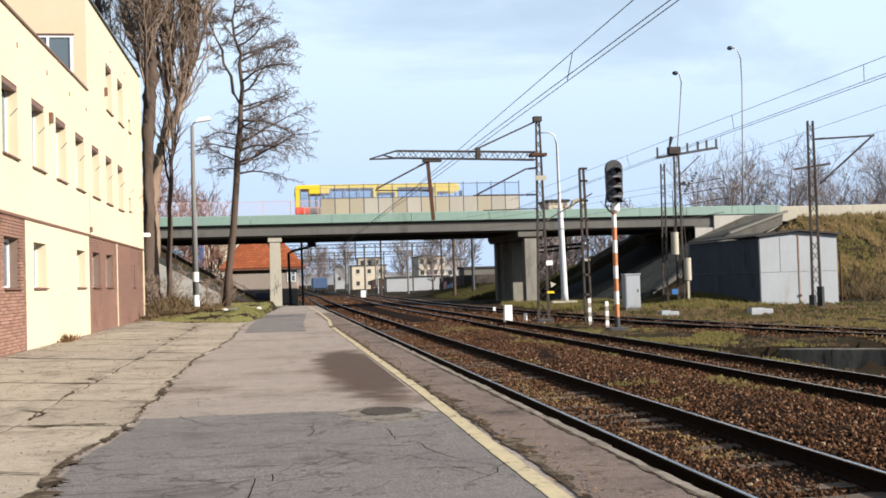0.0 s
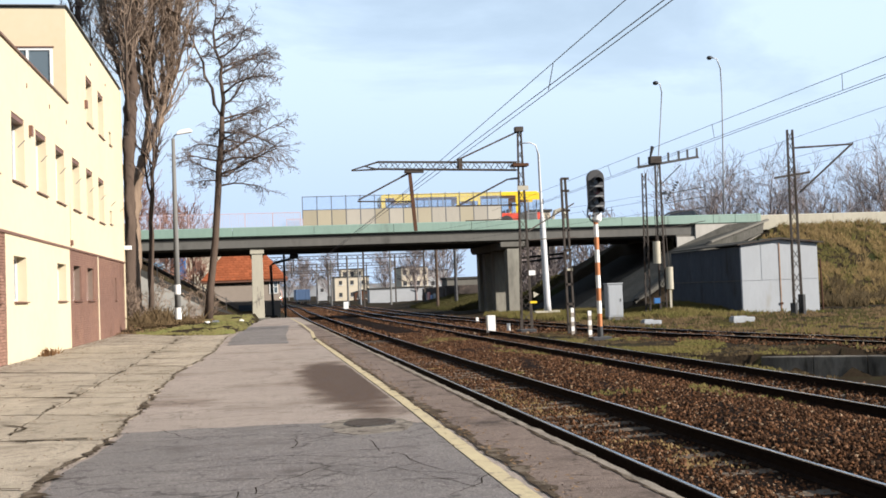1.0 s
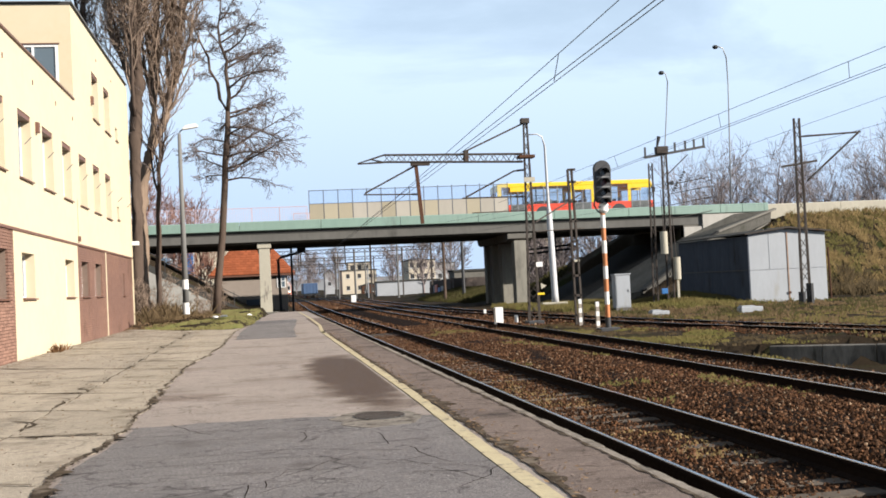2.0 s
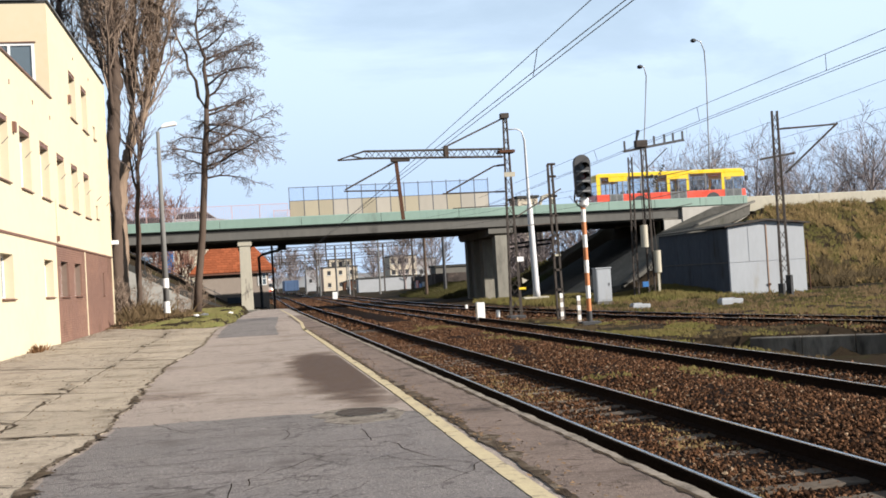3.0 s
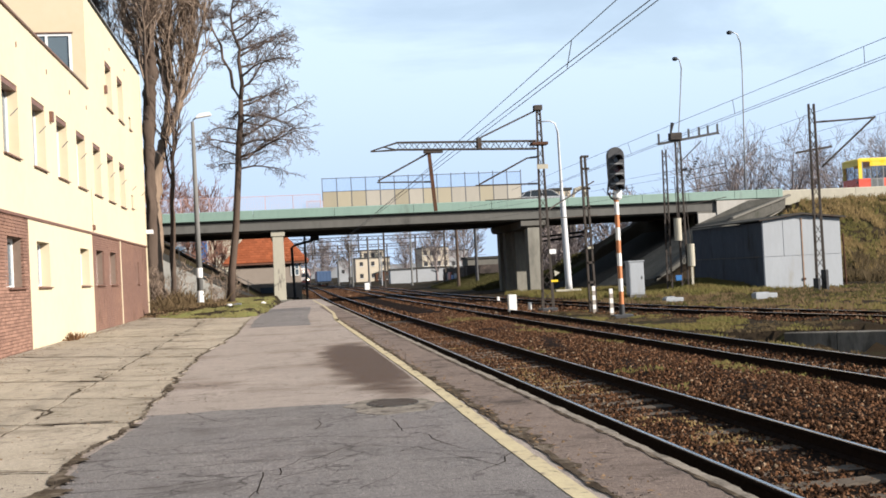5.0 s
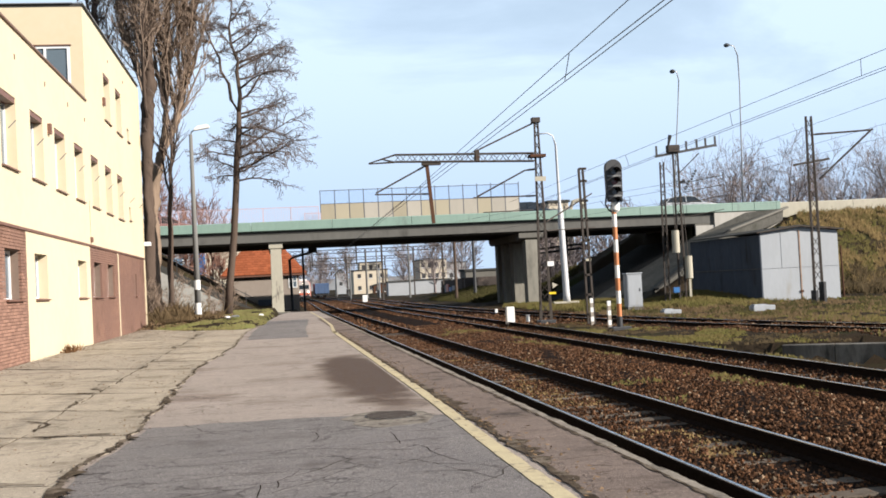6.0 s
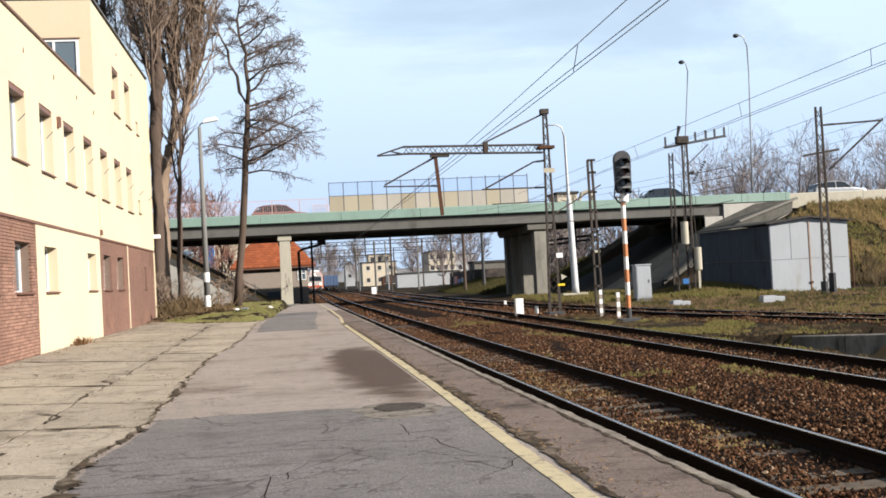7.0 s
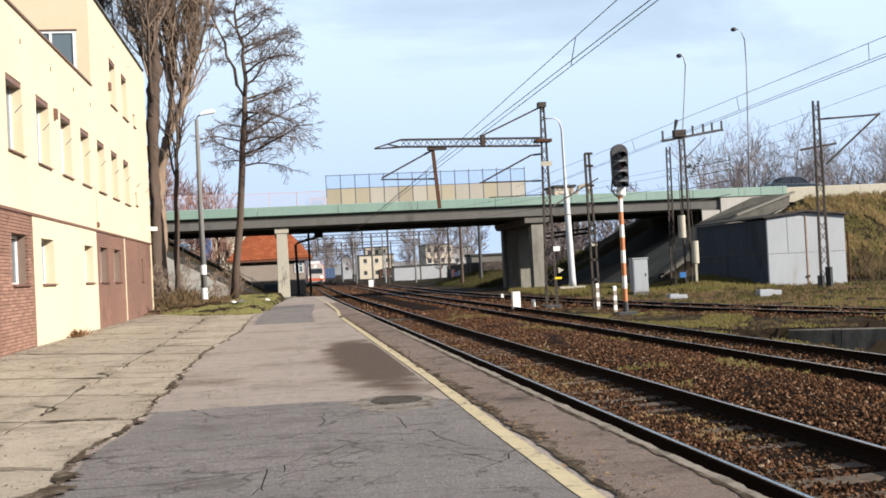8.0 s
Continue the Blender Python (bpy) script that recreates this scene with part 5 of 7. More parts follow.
def tile_courses(h, bays, openings):
    """Facing tiles of the base, each its own block where the camera passes nearest, the rest joined."""
    rnd = random.Random(8)
    shapes = {}
    lone = 0
    rest = {}
    for a, b, tiled in bays:
        if not tiled or b < 22:
            continue
        s = Solid()
        for k in range(43):
            z0 = -0.05 + k * 0.081
            y = a + 0.01 - (0.13 if k % 2 else 0)
            while y < b - 0.02:
                ya, yb = max(a + 0.01, y), min(b - 0.01, y + 0.25)
                y += 0.262
                for o in openings:
                    if o[2] - 0.01 < z0 + 0.07 and o[3] + 0.01 > z0 and o[0] < yb and o[1] > ya:
                        ya, yb = (ya, o[0]) if ya < o[0] else (o[1], yb) if yb > o[1] else (ya, ya)
                if yb - ya < 0.03:
                    continue
                if yb - ya > 0.249 and 26.5 < ya < 30.2 and 0 <= z0 < 2.6 and lone < 300:
                    if "tile" not in shapes:
                        shapes["tile"] = Solid().box(0, 0.068, 0, 0.25, 0, 0.07).mesh("tile", M_TILE)
                    ob = part("facing_tile", shapes["tile"], None, h)
                    ob.location = (BX - 0.07 + rnd.uniform(-0.003, 0.002), ya, z0)
                    lone += 1
                else:
                    s.box(BX - 0.07, BX - 0.004 + rnd.uniform(-0.003, 0.003), ya, yb, z0, z0 + 0.07)
        part("tile_facing", s, M_TILE, h, kind="stuff")


# ---- masts, signals and wires ----
def lattice(solid, a, b, w0, w1, steps, leg=0.05, thin=0.025, legs=None, deep=1.0, braces=None):
    """A tapering four-legged lattice between two points; legs go to their own list."""
    a, b = Vector(a), Vector(b)
    d = (b - a).normalized()
    side = d.cross((0, 0, 1) if abs(d.z) < 0.95 else (0, 1, 0)).normalized()
    up = side.cross(d)
    corner = lambda t, i: a + (b - a) * t + (w0 + (w1 - w0) * t) / 2 * ((1, 1, -1, -1)[i] * side + (1, -1, -1, 1)[i] * deep * up)
    for i in range(4):
        if legs is None:
            solid.bar(corner(0, i), corner(1, i), leg)
        else:
            legs.append((corner(0, i), corner(1, i)))
    for k in range(steps):
        t0, t1 = k / steps, (k + 1) / steps
        for i in range(4) if legs is None else (1, 3):
            j = (i + 1) % 4
            p, q = corner(t0, i if k % 2 else j), corner(t1, j if k % 2 else i)
            if braces is None:
                solid.bar(p, q, thin)
            else:
                braces.append((p, q))


def lattice_mast(name, label, at, height, w0, w1, steps, leg=0.06, material=None, group="catenary masts", deep=0.35):
    material = material or M_STEEL
    m = thing(name, label, "catenary mast", at, group=group)
    legs, braces = [], []
    lattice(None, (0, 0, 0), (0, 0, height), w0, w1, steps, leg, 0.025, legs, deep, braces)
    for a, b in legs:
        part("leg", Solid().bar(a, b, leg), material, m)
    for a, b in braces:
        part("brace", Solid().bar(a, b, 0.036, 0.02), material, m)
    part("footing", Solid().box(-w0 * 0.75, w0 * 0.75, -w0 * 0.75, w0 * 0.75, -0.4, 0.12), M_DARK, m, bevel=0.03)
    return m


def insulator(solid, a, b, n=6, r=0.06):
    a, b = Vector(a), Vector(b)
    for i in range(n):
        p, q = a + (b - a) * (i / n), a + (b - a) * ((i + 0.55) / n)
        solid.tube([p, q], [r, r * 0.5], 8)
    return solid


def build_masts():
    m = lattice_mast("catenary_mast", "tall rusty lattice catenary mast with a long cantilever beam", (11.42, 47.0, -0.42), 8.75, 0.46, 0.14, 20, 0.055, deep=0.55)
    z0 = 0.42
    beam = Solid()
    lattice(beam, (-0.15, 0, 6.72 + z0), (-6.2, 0, 6.86 + z0), 0.34, 0.30, 24, 0.05, 0.024)
    for s_ in (-1, 1):
        beam.bar((-6.2, s_ * 0.15, 7.0 + z0), (-7.3, 0, 6.68 + z0), 0.05)
        beam.bar((-6.2, s_ * 0.15, 6.7 + z0), (-7.3, 0, 6.66 + z0), 0.05)
        beam.bar((-6.75, s_ * 0.08, 6.84 + z0), (-6.2, s_ * 0.15, 6.7 + z0), 0.03)
    part("cantilever_beam", beam, M_STEEL, m, "long horizontal lattice beam")
    part("stay", Solid().bar((0, 0, 8.25 + z0), (-2.65, 0, 7.08 + z0), 0.07), M_STEEL, m)
    part("stay_clamp", Solid().box(-2.75, -2.58, -0.2, 0.2, 6.62 + z0, 7.1 + z0), M_STEEL, m)
    part("mast_cap", Solid().box(-0.2, 0.16, -0.16, 0.16, 8.2 + z0, 8.42 + z0), M_STEEL, m, bevel=0.02)
    part("clamp_plate", Solid().box(-0.38, 0.3, -0.28, 0.28, 6.7 + z0, 6.82 + z0), M_RUST, m)
    part("clamp_plate", Solid().box(-0.24, 0.24, -0.3, -0.26, 5.65 + z0, 5.85 + z0), M_PIER, m, "pale sign plate")
    drop = part("drop_post", Solid().bar((-4.84, 0, 6.62 + z0), (-4.66, 0, 4.05 + z0), 0.14), M_RUST, m, "rusty hanging post")
    part("post_head", Solid().box(-5.05, -4.25, -0.14, 0.14, 6.52 + z0, 6.66 + z0), M_STEEL, drop)
    arms = Solid()
    arms.tube([(-4.9, 0, 6.5 + z0), (-7.05, 0, 5.42 + z0)], 0.035)
    arms.tube([(-4.75, 0, 5.3 + z0), (-7.1, 0, 5.36 + z0)], 0.03)
    part("registration_arm", arms, M_STEEL, drop)
    part("insulator", insulator(Solid(), (-4.9, 0, 6.5 + z0), (-5.25, 0, 6.33 + z0)), M_STEEL, drop)
    part("insulator", insulator(Solid(), (-4.75, 0, 5.3 + z0), (-5.1, 0, 5.31 + z0)), M_STEEL, drop)
    arms = Solid()
    arms.tube([(-0.1, 0, 6.2 + z0), (-0.6, 0, 6.16 + z0), (-2.75, 0, 5.1 + z0)], 0.035)
    arms.tube([(-0.1, 0, 5.05 + z0), (-2.9, 0, 5.07 + z0)], 0.03)
    arms.tube([(-0.1, 0, 4.45 + z0), (-2.5, 0, 4.42 + z0)], 0.022)
    part("registration_arm", arms, M_STEEL, m)
    part("insulator", insulator(Solid(), (-0.25, 0, 5.05 + z0), (-0.65, 0, 5.05 + z0)), M_STEEL, m)
    part("insulator", insulator(Solid(), (-0.15, 0, 6.2 + z0), (-0.5, 0, 6.17 + z0)), M_STEEL, m)
    part("number_plate", Solid().box(0.1, 0.38, -0.34, -0.32, 2.42, 2.62), M_WHITE, m, "white plate with a bar")
    part("arrow_sign", Solid().prism([(0.25, 1.72), (0.5, 1.6), (0.27, 1.46)], "y", -0.36, -0.34), M_PIER, m, "small white triangular plate")
    part("warning_band", Solid().box(0.1, 0.4, -0.35, -0.33, 1.22, 1.31), M_BUS_Y, m, "yellow band")
    part("brace_arm", Solid().bar((0.25, 0, 4.35), (2.6, 1.0, 5.55), 0.05), M_STEEL, m)
    part("brace_arm", Solid().bar((0.25, 0, 3.95), (2.7, 1.0, 4.05), 0.04), M_STEEL, m)

    p = thing("twin_post", "slim mast of two rusty channels with a striped foot", "catenary mast", (12.52, 44.0, -0.5), group="catenary masts")
    for x in (-0.13, 0.13):
        part("channel", Solid().bar((x + 0.03, 0, 0), (x * 0.62 - 0.08, 0, 6.35), 0.075, 0.12), M_STEEL, p)
    for z in (0.4, 1.2, 2.0, 2.6, 3.4, 4.2, 5.0, 5.8, 6.3):
        part("batten", Solid().box(-0.16, 0.15, -0.06, 0.06, z, z + 0.09), M_PIER if z == 2.6 else M_STEEL, p)

    q = lattice_mast("signal_mast", "rusty twin lattice mast carrying a rail feeder bracket and cable drums", (21.72, 58.0, -0.45), 8.6, 0.36, 0.26, 16, 0.055)
    s = Solid()
    lattice(s, (-0.8, 0.2, 0), (-0.72, 0.2, 7.9), 0.26, 0.2, 16, 0.045, 0.024, deep=0.4)
    part("second_lattice", s, M_STEEL, q)
    arm = Solid()
    arm.bar((-1.1, 0, 8.2), (2.35, 0, 8.72), 0.13)
    arm.bar((0.1, 0, 7.2), (1.35, 0, 8.3), 0.05)
    for x in (-1.05, 0.65, 1.25, 1.75, 2.3):
        arm.bar((x, 0, 8.35 + 0.13 * x), (x, 0, 8.9 + 0.13 * x), 0.09)
        arm.bar((x - 0.15, 0, 8.36 + 0.13 * x), (x + 0.1, 0, 8.36 + 0.13 * x), 0.05)
    part("feeder_bracket", arm, M_DARK, q)
    part("switch_box", Solid().box(-0.45, 0.2, -0.2, 0.2, 8.4, 8.78), M_STEEL, q, bevel=0.02)
    part("horn", Solid().tube([(-0.45, -0.2, 8.7), (-0.3, -0.2, 9.3)], [0.05, 0.11]), M_DARK, q)
    for x, z in ((-0.36, 2.95), (0.3, 1.55)):
        drum = Solid().tube([(x, -0.3, z), (x, -0.3, z + 1.2)], 0.2, 14)
        part("tension_weight", drum, M_PIER, q, "pale stacked tension weight", smooth=False)
    part("tension_rod", Solid().tube([(0.3, -0.3, 2.75), (0.1, -0.3, 6.2)], 0.02), M_STEEL, q)
    part("tension_rod", Solid().tube([(-0.36, -0.3, 4.1), (-0.4, -0.3, 6.4)], 0.02), M_STEEL, q)
    part("blue_box", Solid().box(-0.62, -0.3, -0.35, -0.2, 0.82, 1.1), M_SIGNBLUE, q, "small blue box")
    part("foot_stripe", Solid().box(0.35, 0.47, -0.1, 0.02, 0.5, 1.5), M_PIER, q)
    for a, b in (((0.45, 0, 6.35), (0.75, 0, 6.9)), ((0.85, 0, 6.9), (1.15, 0, 7.45)), ((0.2, 0, 6.75), (0.5, 0, 6.85))):
        part("insulator", insulator(Solid(), a, b, 4, 0.1), M_DARK, q)
    arm = Solid()
    for z in (4.85, 5.6, 6.2, 6.7):
        arm.tube([(0.3, 0, z), (2.6, 0, z + 0.35)], 0.02)
    part("wire_bracket", arm, M_STEEL, q)

    r = lattice_mast("catenary_mast", "rusty lattice catenary mast in front of a metal shed", (25.95, 51.0, -0.5), 9.2, 0.42, 0.27, 16, 0.055)
    arm = Solid()
    arm.tube([(0.1, 0, 8.3), (3.3, 0, 8.45)], 0.045)
    arm.tube([(0.6, 0, 6.3), (3.3, 0, 8.5)], 0.05)
    arm.bar((-0.9, 0, 6.85), (0.95, 0, 7.1), 0.1)
    part("bracket_arm", arm, M_STEEL, r)
    part("insulator", insulator(Solid(), (0.4, 0, 6.15), (0.75, 0, 6.42)), M_STEEL, r)
    part("insulator", insulator(Solid(), (0.4, 0, 8.32), (0.8, 0, 8.34)), M_STEEL, r)
    part("footing_pad", Solid().box(-0.27, -0.15, -0.26, 0.26, 0, 0.75), M_DARK, r)
    part("footing_pad", Solid().box(0.15, 0.27, -0.26, 0.26, 0, 1.15), M_DARK, r)


M_SIGNBLUE = mat("blue_enamel", (0.0197, 0.105, 0.275), None, 0.4, bump=0)


def build_signal():
    s = thing("railway_signal", "dark four-lamp railway signal on an orange and white striped post", "signal", (12.18, 39.0, -0.46))
    for i in range(9):
        part("post_band", Solid().tube([(0, 0, 0.45 + i * 0.46), (0, 0, 0.45 + (i + 1) * 0.46)], 0.085, 16), M_ORANGE if i % 2 == 0 else M_WPAINT, s, "orange band" if i % 2 == 0 else "white band")
    part("post_foot", Solid().tube([(0, 0, 0), (0, 0, 0.45)], 0.1, 14), M_DARK, s)
    part("base", Solid().box(-0.35, 0.35, -0.25, 0.25, -0.2, 0.08), M_DARK, s, bevel=0.02)
    part("collar", Solid().tube([(0.02, 0, 4.2), (0.04, 0, 4.28), (0.06, 0, 4.52), (0.06, 0, 4.6)], [0.1, 0.17, 0.17, 0.1], 16), M_WPAINT, s)
    o = [(0.31 * math.sin(a), 5.8 + 0.31 * math.cos(a)) for a in np.linspace(-1.57, 1.57, 13)] + [(0.29, 4.75), (0.2, 4.58), (-0.2, 4.58), (-0.29, 4.75)]
    head = part("lamp_housing", Solid().prism([(x + 0.05, z) for x, z in o], "y", -0.09, 0.12), M_SIGNAL, s, "rounded dark backing board with four hoods", bevel=0.015)
    for i in range(4):
        z = 5.68 - i * 0.36
        hood = Solid()
        n = 12
        for k in range(n):
            a0, a1 = math.pi * (1.05 * k / n - 0.05), math.pi * (1.05 * (k + 1) / n - 0.05)
            hood.add([(0.05 + 0.15 * math.cos(a), y, z + 0.15 * math.sin(a) - dz) for a in (a0, a1) for y, dz in ((-0.09, 0), (-0.42, 0.04))], [(0, 1, 3, 2)])
            hood.add([(0.05 + 0.165 * math.cos(a), y, z + 0.165 * math.sin(a) - dz) for a in (a0, a1) for y, dz in ((-0.09, 0), (-0.42, 0.04))], [(0, 2, 3, 1)])
        part("hood", hood, M_SIGNAL, head)
        part("lens", Solid().tube([(0.05, -0.10, z), (0.05, -0.115, z)], 0.125, 16), M_RED if i == 1 else M_LENS, head)
        # grey strip painted in for the sunlit tops of the hoods
        part("pale_rim", Solid().box(-0.2, 0.3, -0.1, -0.092, z - 0.2, z - 0.145), M_GREY, head)
    part("cable", Solid().tube([(-0.24, 0, 4.9), (-0.3, 0, 4.5), (-0.2, 0, 4.3), (-0.06, 0, 4.2)], 0.03, 8), M_SIGNAL, s)
    for nm, at, h in (("marker_post", (11.98, 39.6, -0.5), 1.05), ("marker_post", (12.42, 43.4, -0.5), 1.1)):
        p = thing(nm, "short white and grey striped marker post", "post", at, group="marker posts")
        for i in range(6):
            part("band", Solid().box(-0.06, 0.06, -0.05, 0.05, i * h / 6, (i + 1) * h / 6), M_WPAINT if i % 2 else M_STRIPE, p)
    p = thing("white_box", "white painted track-side box between tracks", "box", (9.85, 47.0, -0.5))
    part("body", Solid().box(-0.17, 0.17, -0.15, 0.15, 0, 0.85), M_WPAINT, p, bevel=0.02)
    p = thing("white_stub", "short weathered white stub post", "post", (10.75, 47.6, -0.5))
    part("body", Solid().box(-0.07, 0.07, -0.07, 0.07, 0, 0.45), M_WPAINT, p, bevel=0.02)
    p = thing("white_stub", "short weathered white stub post", "post", (track_x(12.9, 110) - 1.0, 62.0, -0.5))
    part("body", Solid().box(-0.07, 0.07, -0.07, 0.07, 0, 0.4), M_WPAINT, p, bevel=0.02)
    c = thing("signal_cabinet", "grey metal line-side cabinet standing in grass", "cabinet", (17.95, 55.0, -0.3))
    part("body", Solid().box(-0.39, 0.39, -0.3, 0.3, 0.12, 1.78), M_SHED, c, bevel=0.02)
    part("roof", Solid().box(-0.43, 0.43, -0.34, 0.34, 1.78, 1.84), M_SHED, c, bevel=0.015)
    part("door", Solid().box(-0.34, 0.34, -0.318, -0.302, 0.2, 1.7), M_SHED, c)
    part("handle", Solid().box(0.24, 0.28, -0.34, -0.318, 0.9, 1.05), M_DARK, c)
    part("plinth", Solid().box(-0.41, 0.41, -0.32, 0.32, -0.3, 0.12), M_CONCRETE, c)
    for x, y, w in ((20.9, 46.3, 1.0), (17.0, 47.0, 0.8)):
        b = thing("switch_machine", "low pale switch box beside the siding", "switch box", (x, y, -0.42), group="switch boxes")
        part("body", Solid().box(-w / 2, w / 2, -0.25, 0.25, 0, 0.26), M_SHED, b, bevel=0.03)
        part("lid", Solid().box(-w / 2 + 0.05, w / 2 - 0.35, -0.2, 0.2, 0.26, 0.31), M_SHED, b, bevel=0.02)


M_LENS = mat("dark_lens", (0.0131, 0.0144, 0.0164), None, 0.1, bump=0)
M_STRIPE = mat("faded_grey_stripe", (0.25, 0.217, 0.184), None, 0.7, bump=0.1)


def wire(name, label, points, r=0.013, sag=0.0, material=None):
    pts = []
    for a, b in zip(points[:-1], points[1:]):
        for i in range(10):
            t = i / 10
            pts.append((a[0] + (b[0] - a[0]) * t, a[1] + (b[1] - a[1]) * t, a[2] + (b[2] - a[2]) * t - 4 * sag * t * (1 - t)))
    pts.append(points[-1])
    return single(name, Solid().tube(pts, r, 5, False), material or M_WIRE, label, "wire", group="overhead wires")


def build_wires():
    wire("overhead_wire", "dark messenger wire over the platform track", [(5.8, -6.0, 6.35), (4.55, 42.0, 4.37), (4.4, 78.0, 3.9)], 0.0075)
    wire("overhead_wire", "dark contact wire over the platform track", [(5.8, -6.0, 5.57), (4.46, 42.0, 4.22), (4.4, 78.0, 3.8)], 0.0075)
    wire("overhead_wire", "second contact wire over the platform track", [(5.79, -6.0, 5.6), (4.49, 42.0, 4.38), (4.45, 78.0, 3.85)], 0.008)
    wire("overhead_wire", "dark messenger wire over the siding", [(14.57, -6.0, 6.69), (12.46, 58.0, 5.6)], 0.0075)
    wire("overhead_wire", "dark contact wire over the siding", [(14.36, -6.0, 6.35), (12.7, 58.0, 5.16)], 0.0075)
    wire("overhead_wire", "second contact wire over the siding", [(14.44, -6.0, 6.31), (12.76, 58.0, 5.12)], 0.008)
    wire("overhead_wire", "thin feeder wire beyond the siding", [(18.9, 20.0, 6.79), (22.85, 58.0, 7.13)], 0.0075)
    wire("overhead_wire", "thin feeder wire behind the signal mast", [(27.71, 30.0, 7.83), (24.0, 62.58, 6.75)], 0.0075)
    wire("overhead_wire", "thin lower wire behind the signal mast", [(35.4, 30.0, 8.7), (26.0, 68.36, 6.77)], 0.008)
    for z in (5.35, 6.0, 6.35):
        wire("overhead_wire", "thin wire running on beside the bridge", [(21.9, 58.0, z), (13.0, 79.4, z - 0.5)], 0.0075)
    w = thing("wire_dropper", "thin dropper hanging between overhead wires", "wire", group="droppers")
    part("dropper", Solid().tube([(5.17, 18.6, 5.33), (5.12, 18.8, 4.9)], 0.008, 5), M_WIRE, w)
    for y in (24.0, 31.0, 40.0):
        t = (y + 6) / 64
        part("dropper", Solid().tube([(14.57 - 2.11 * t, y, 6.69 - 1.09 * t), (14.36 - 1.66 * t, y, 6.35 - 1.19 * t)], 0.008, 5), M_WIRE, w)


# ---- shed ----
def build_shed():
    s = thing("metal_shed", "grey sheet-metal garage shed with double doors and felt roof", "shed", (25.35, 56.0, -0.55))
    w, d = 4.38, 10.0
    front = Solid()
    front.prism([(0, 0), (w, 0), (w, 3.85), (w / 2, 4.08), (0, 3.9)], "y", 0.0, 0.05)
    part("front_wall", front, M_SHED, s)
    for a, b, z_a, z_b in ((0.03, w / 2 - 0.02, 0.06, 1.93), (w / 2 + 0.02, w - 0.03, 0.06, 1.93), (0.03, w / 2 - 0.02, 1.95, 3.83), (w / 2 + 0.02, w - 0.03, 1.95, 3.8)):
        part("door_leaf", Solid().box(a, b, -0.03, -0.002, z_a, z_b), M_SHED, s, bevel=0.006)
    part("door_post", Solid().box(w / 2 - 0.035, w / 2 + 0.03, -0.06, -0.031, 0.05, 3.9), M_RUSTPALE, s, "rusty centre strip")
    part("seam", Solid().box(1.15, 1.19, -0.045, -0.031, 1.98, 3.83), M_SHED, s)
    part("latch", Solid().box(w / 2 - 0.09, w / 2 + 0.09, -0.09, -0.06, 0.62, 0.74), M_RUST, s)
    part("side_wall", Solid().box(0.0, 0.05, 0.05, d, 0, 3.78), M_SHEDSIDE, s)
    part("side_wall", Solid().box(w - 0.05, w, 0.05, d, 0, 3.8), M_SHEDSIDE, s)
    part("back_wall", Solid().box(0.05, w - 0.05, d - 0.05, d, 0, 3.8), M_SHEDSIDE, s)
    part("side_rail", Solid().box(-0.03, 0.0, 0.03, d, 1.93, 1.98), M_DARK, s)
    for i in range(1, 8):
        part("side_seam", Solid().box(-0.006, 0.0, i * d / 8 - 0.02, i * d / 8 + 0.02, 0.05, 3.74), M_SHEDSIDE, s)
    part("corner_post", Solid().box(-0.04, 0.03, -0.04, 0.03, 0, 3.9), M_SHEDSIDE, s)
    roof = Solid()
    roof.prism([(-0.22, 3.84), (w / 2, 4.12), (w + 0.25, 3.86), (w + 0.25, 3.92), (w / 2, 4.2), (-0.22, 3.9)], "y", -0.2, d + 0.2)
    part("roof", roof, M_FELT, s)
    part("roof_edge", Solid().prism([(-0.24, 3.83), (w / 2, 4.1), (w + 0.27, 3.84), (w + 0.27, 3.89), (w / 2, 4.16), (-0.24, 3.88)], "y", -0.24, -0.2), M_STEEL, s)
    part("roof_lump", Solid().box(1.2, 1.55, 0.2, 0.5, 4.0, 4.16), M_FELT, s, bevel=0.04)
    part("corner_pipe", Solid().tube([(w + 0.35, 0.3, 0), (w + 0.3, 0.3, 3.0)], 0.05), M_RUST, s)


M_RUSTPALE = mat("rust_streaked_paint", (0.262, 0.217, 0.177), (0.184, 0.105, 0.0656), 0.7, small=5, amount=0.8, bump=0.1)


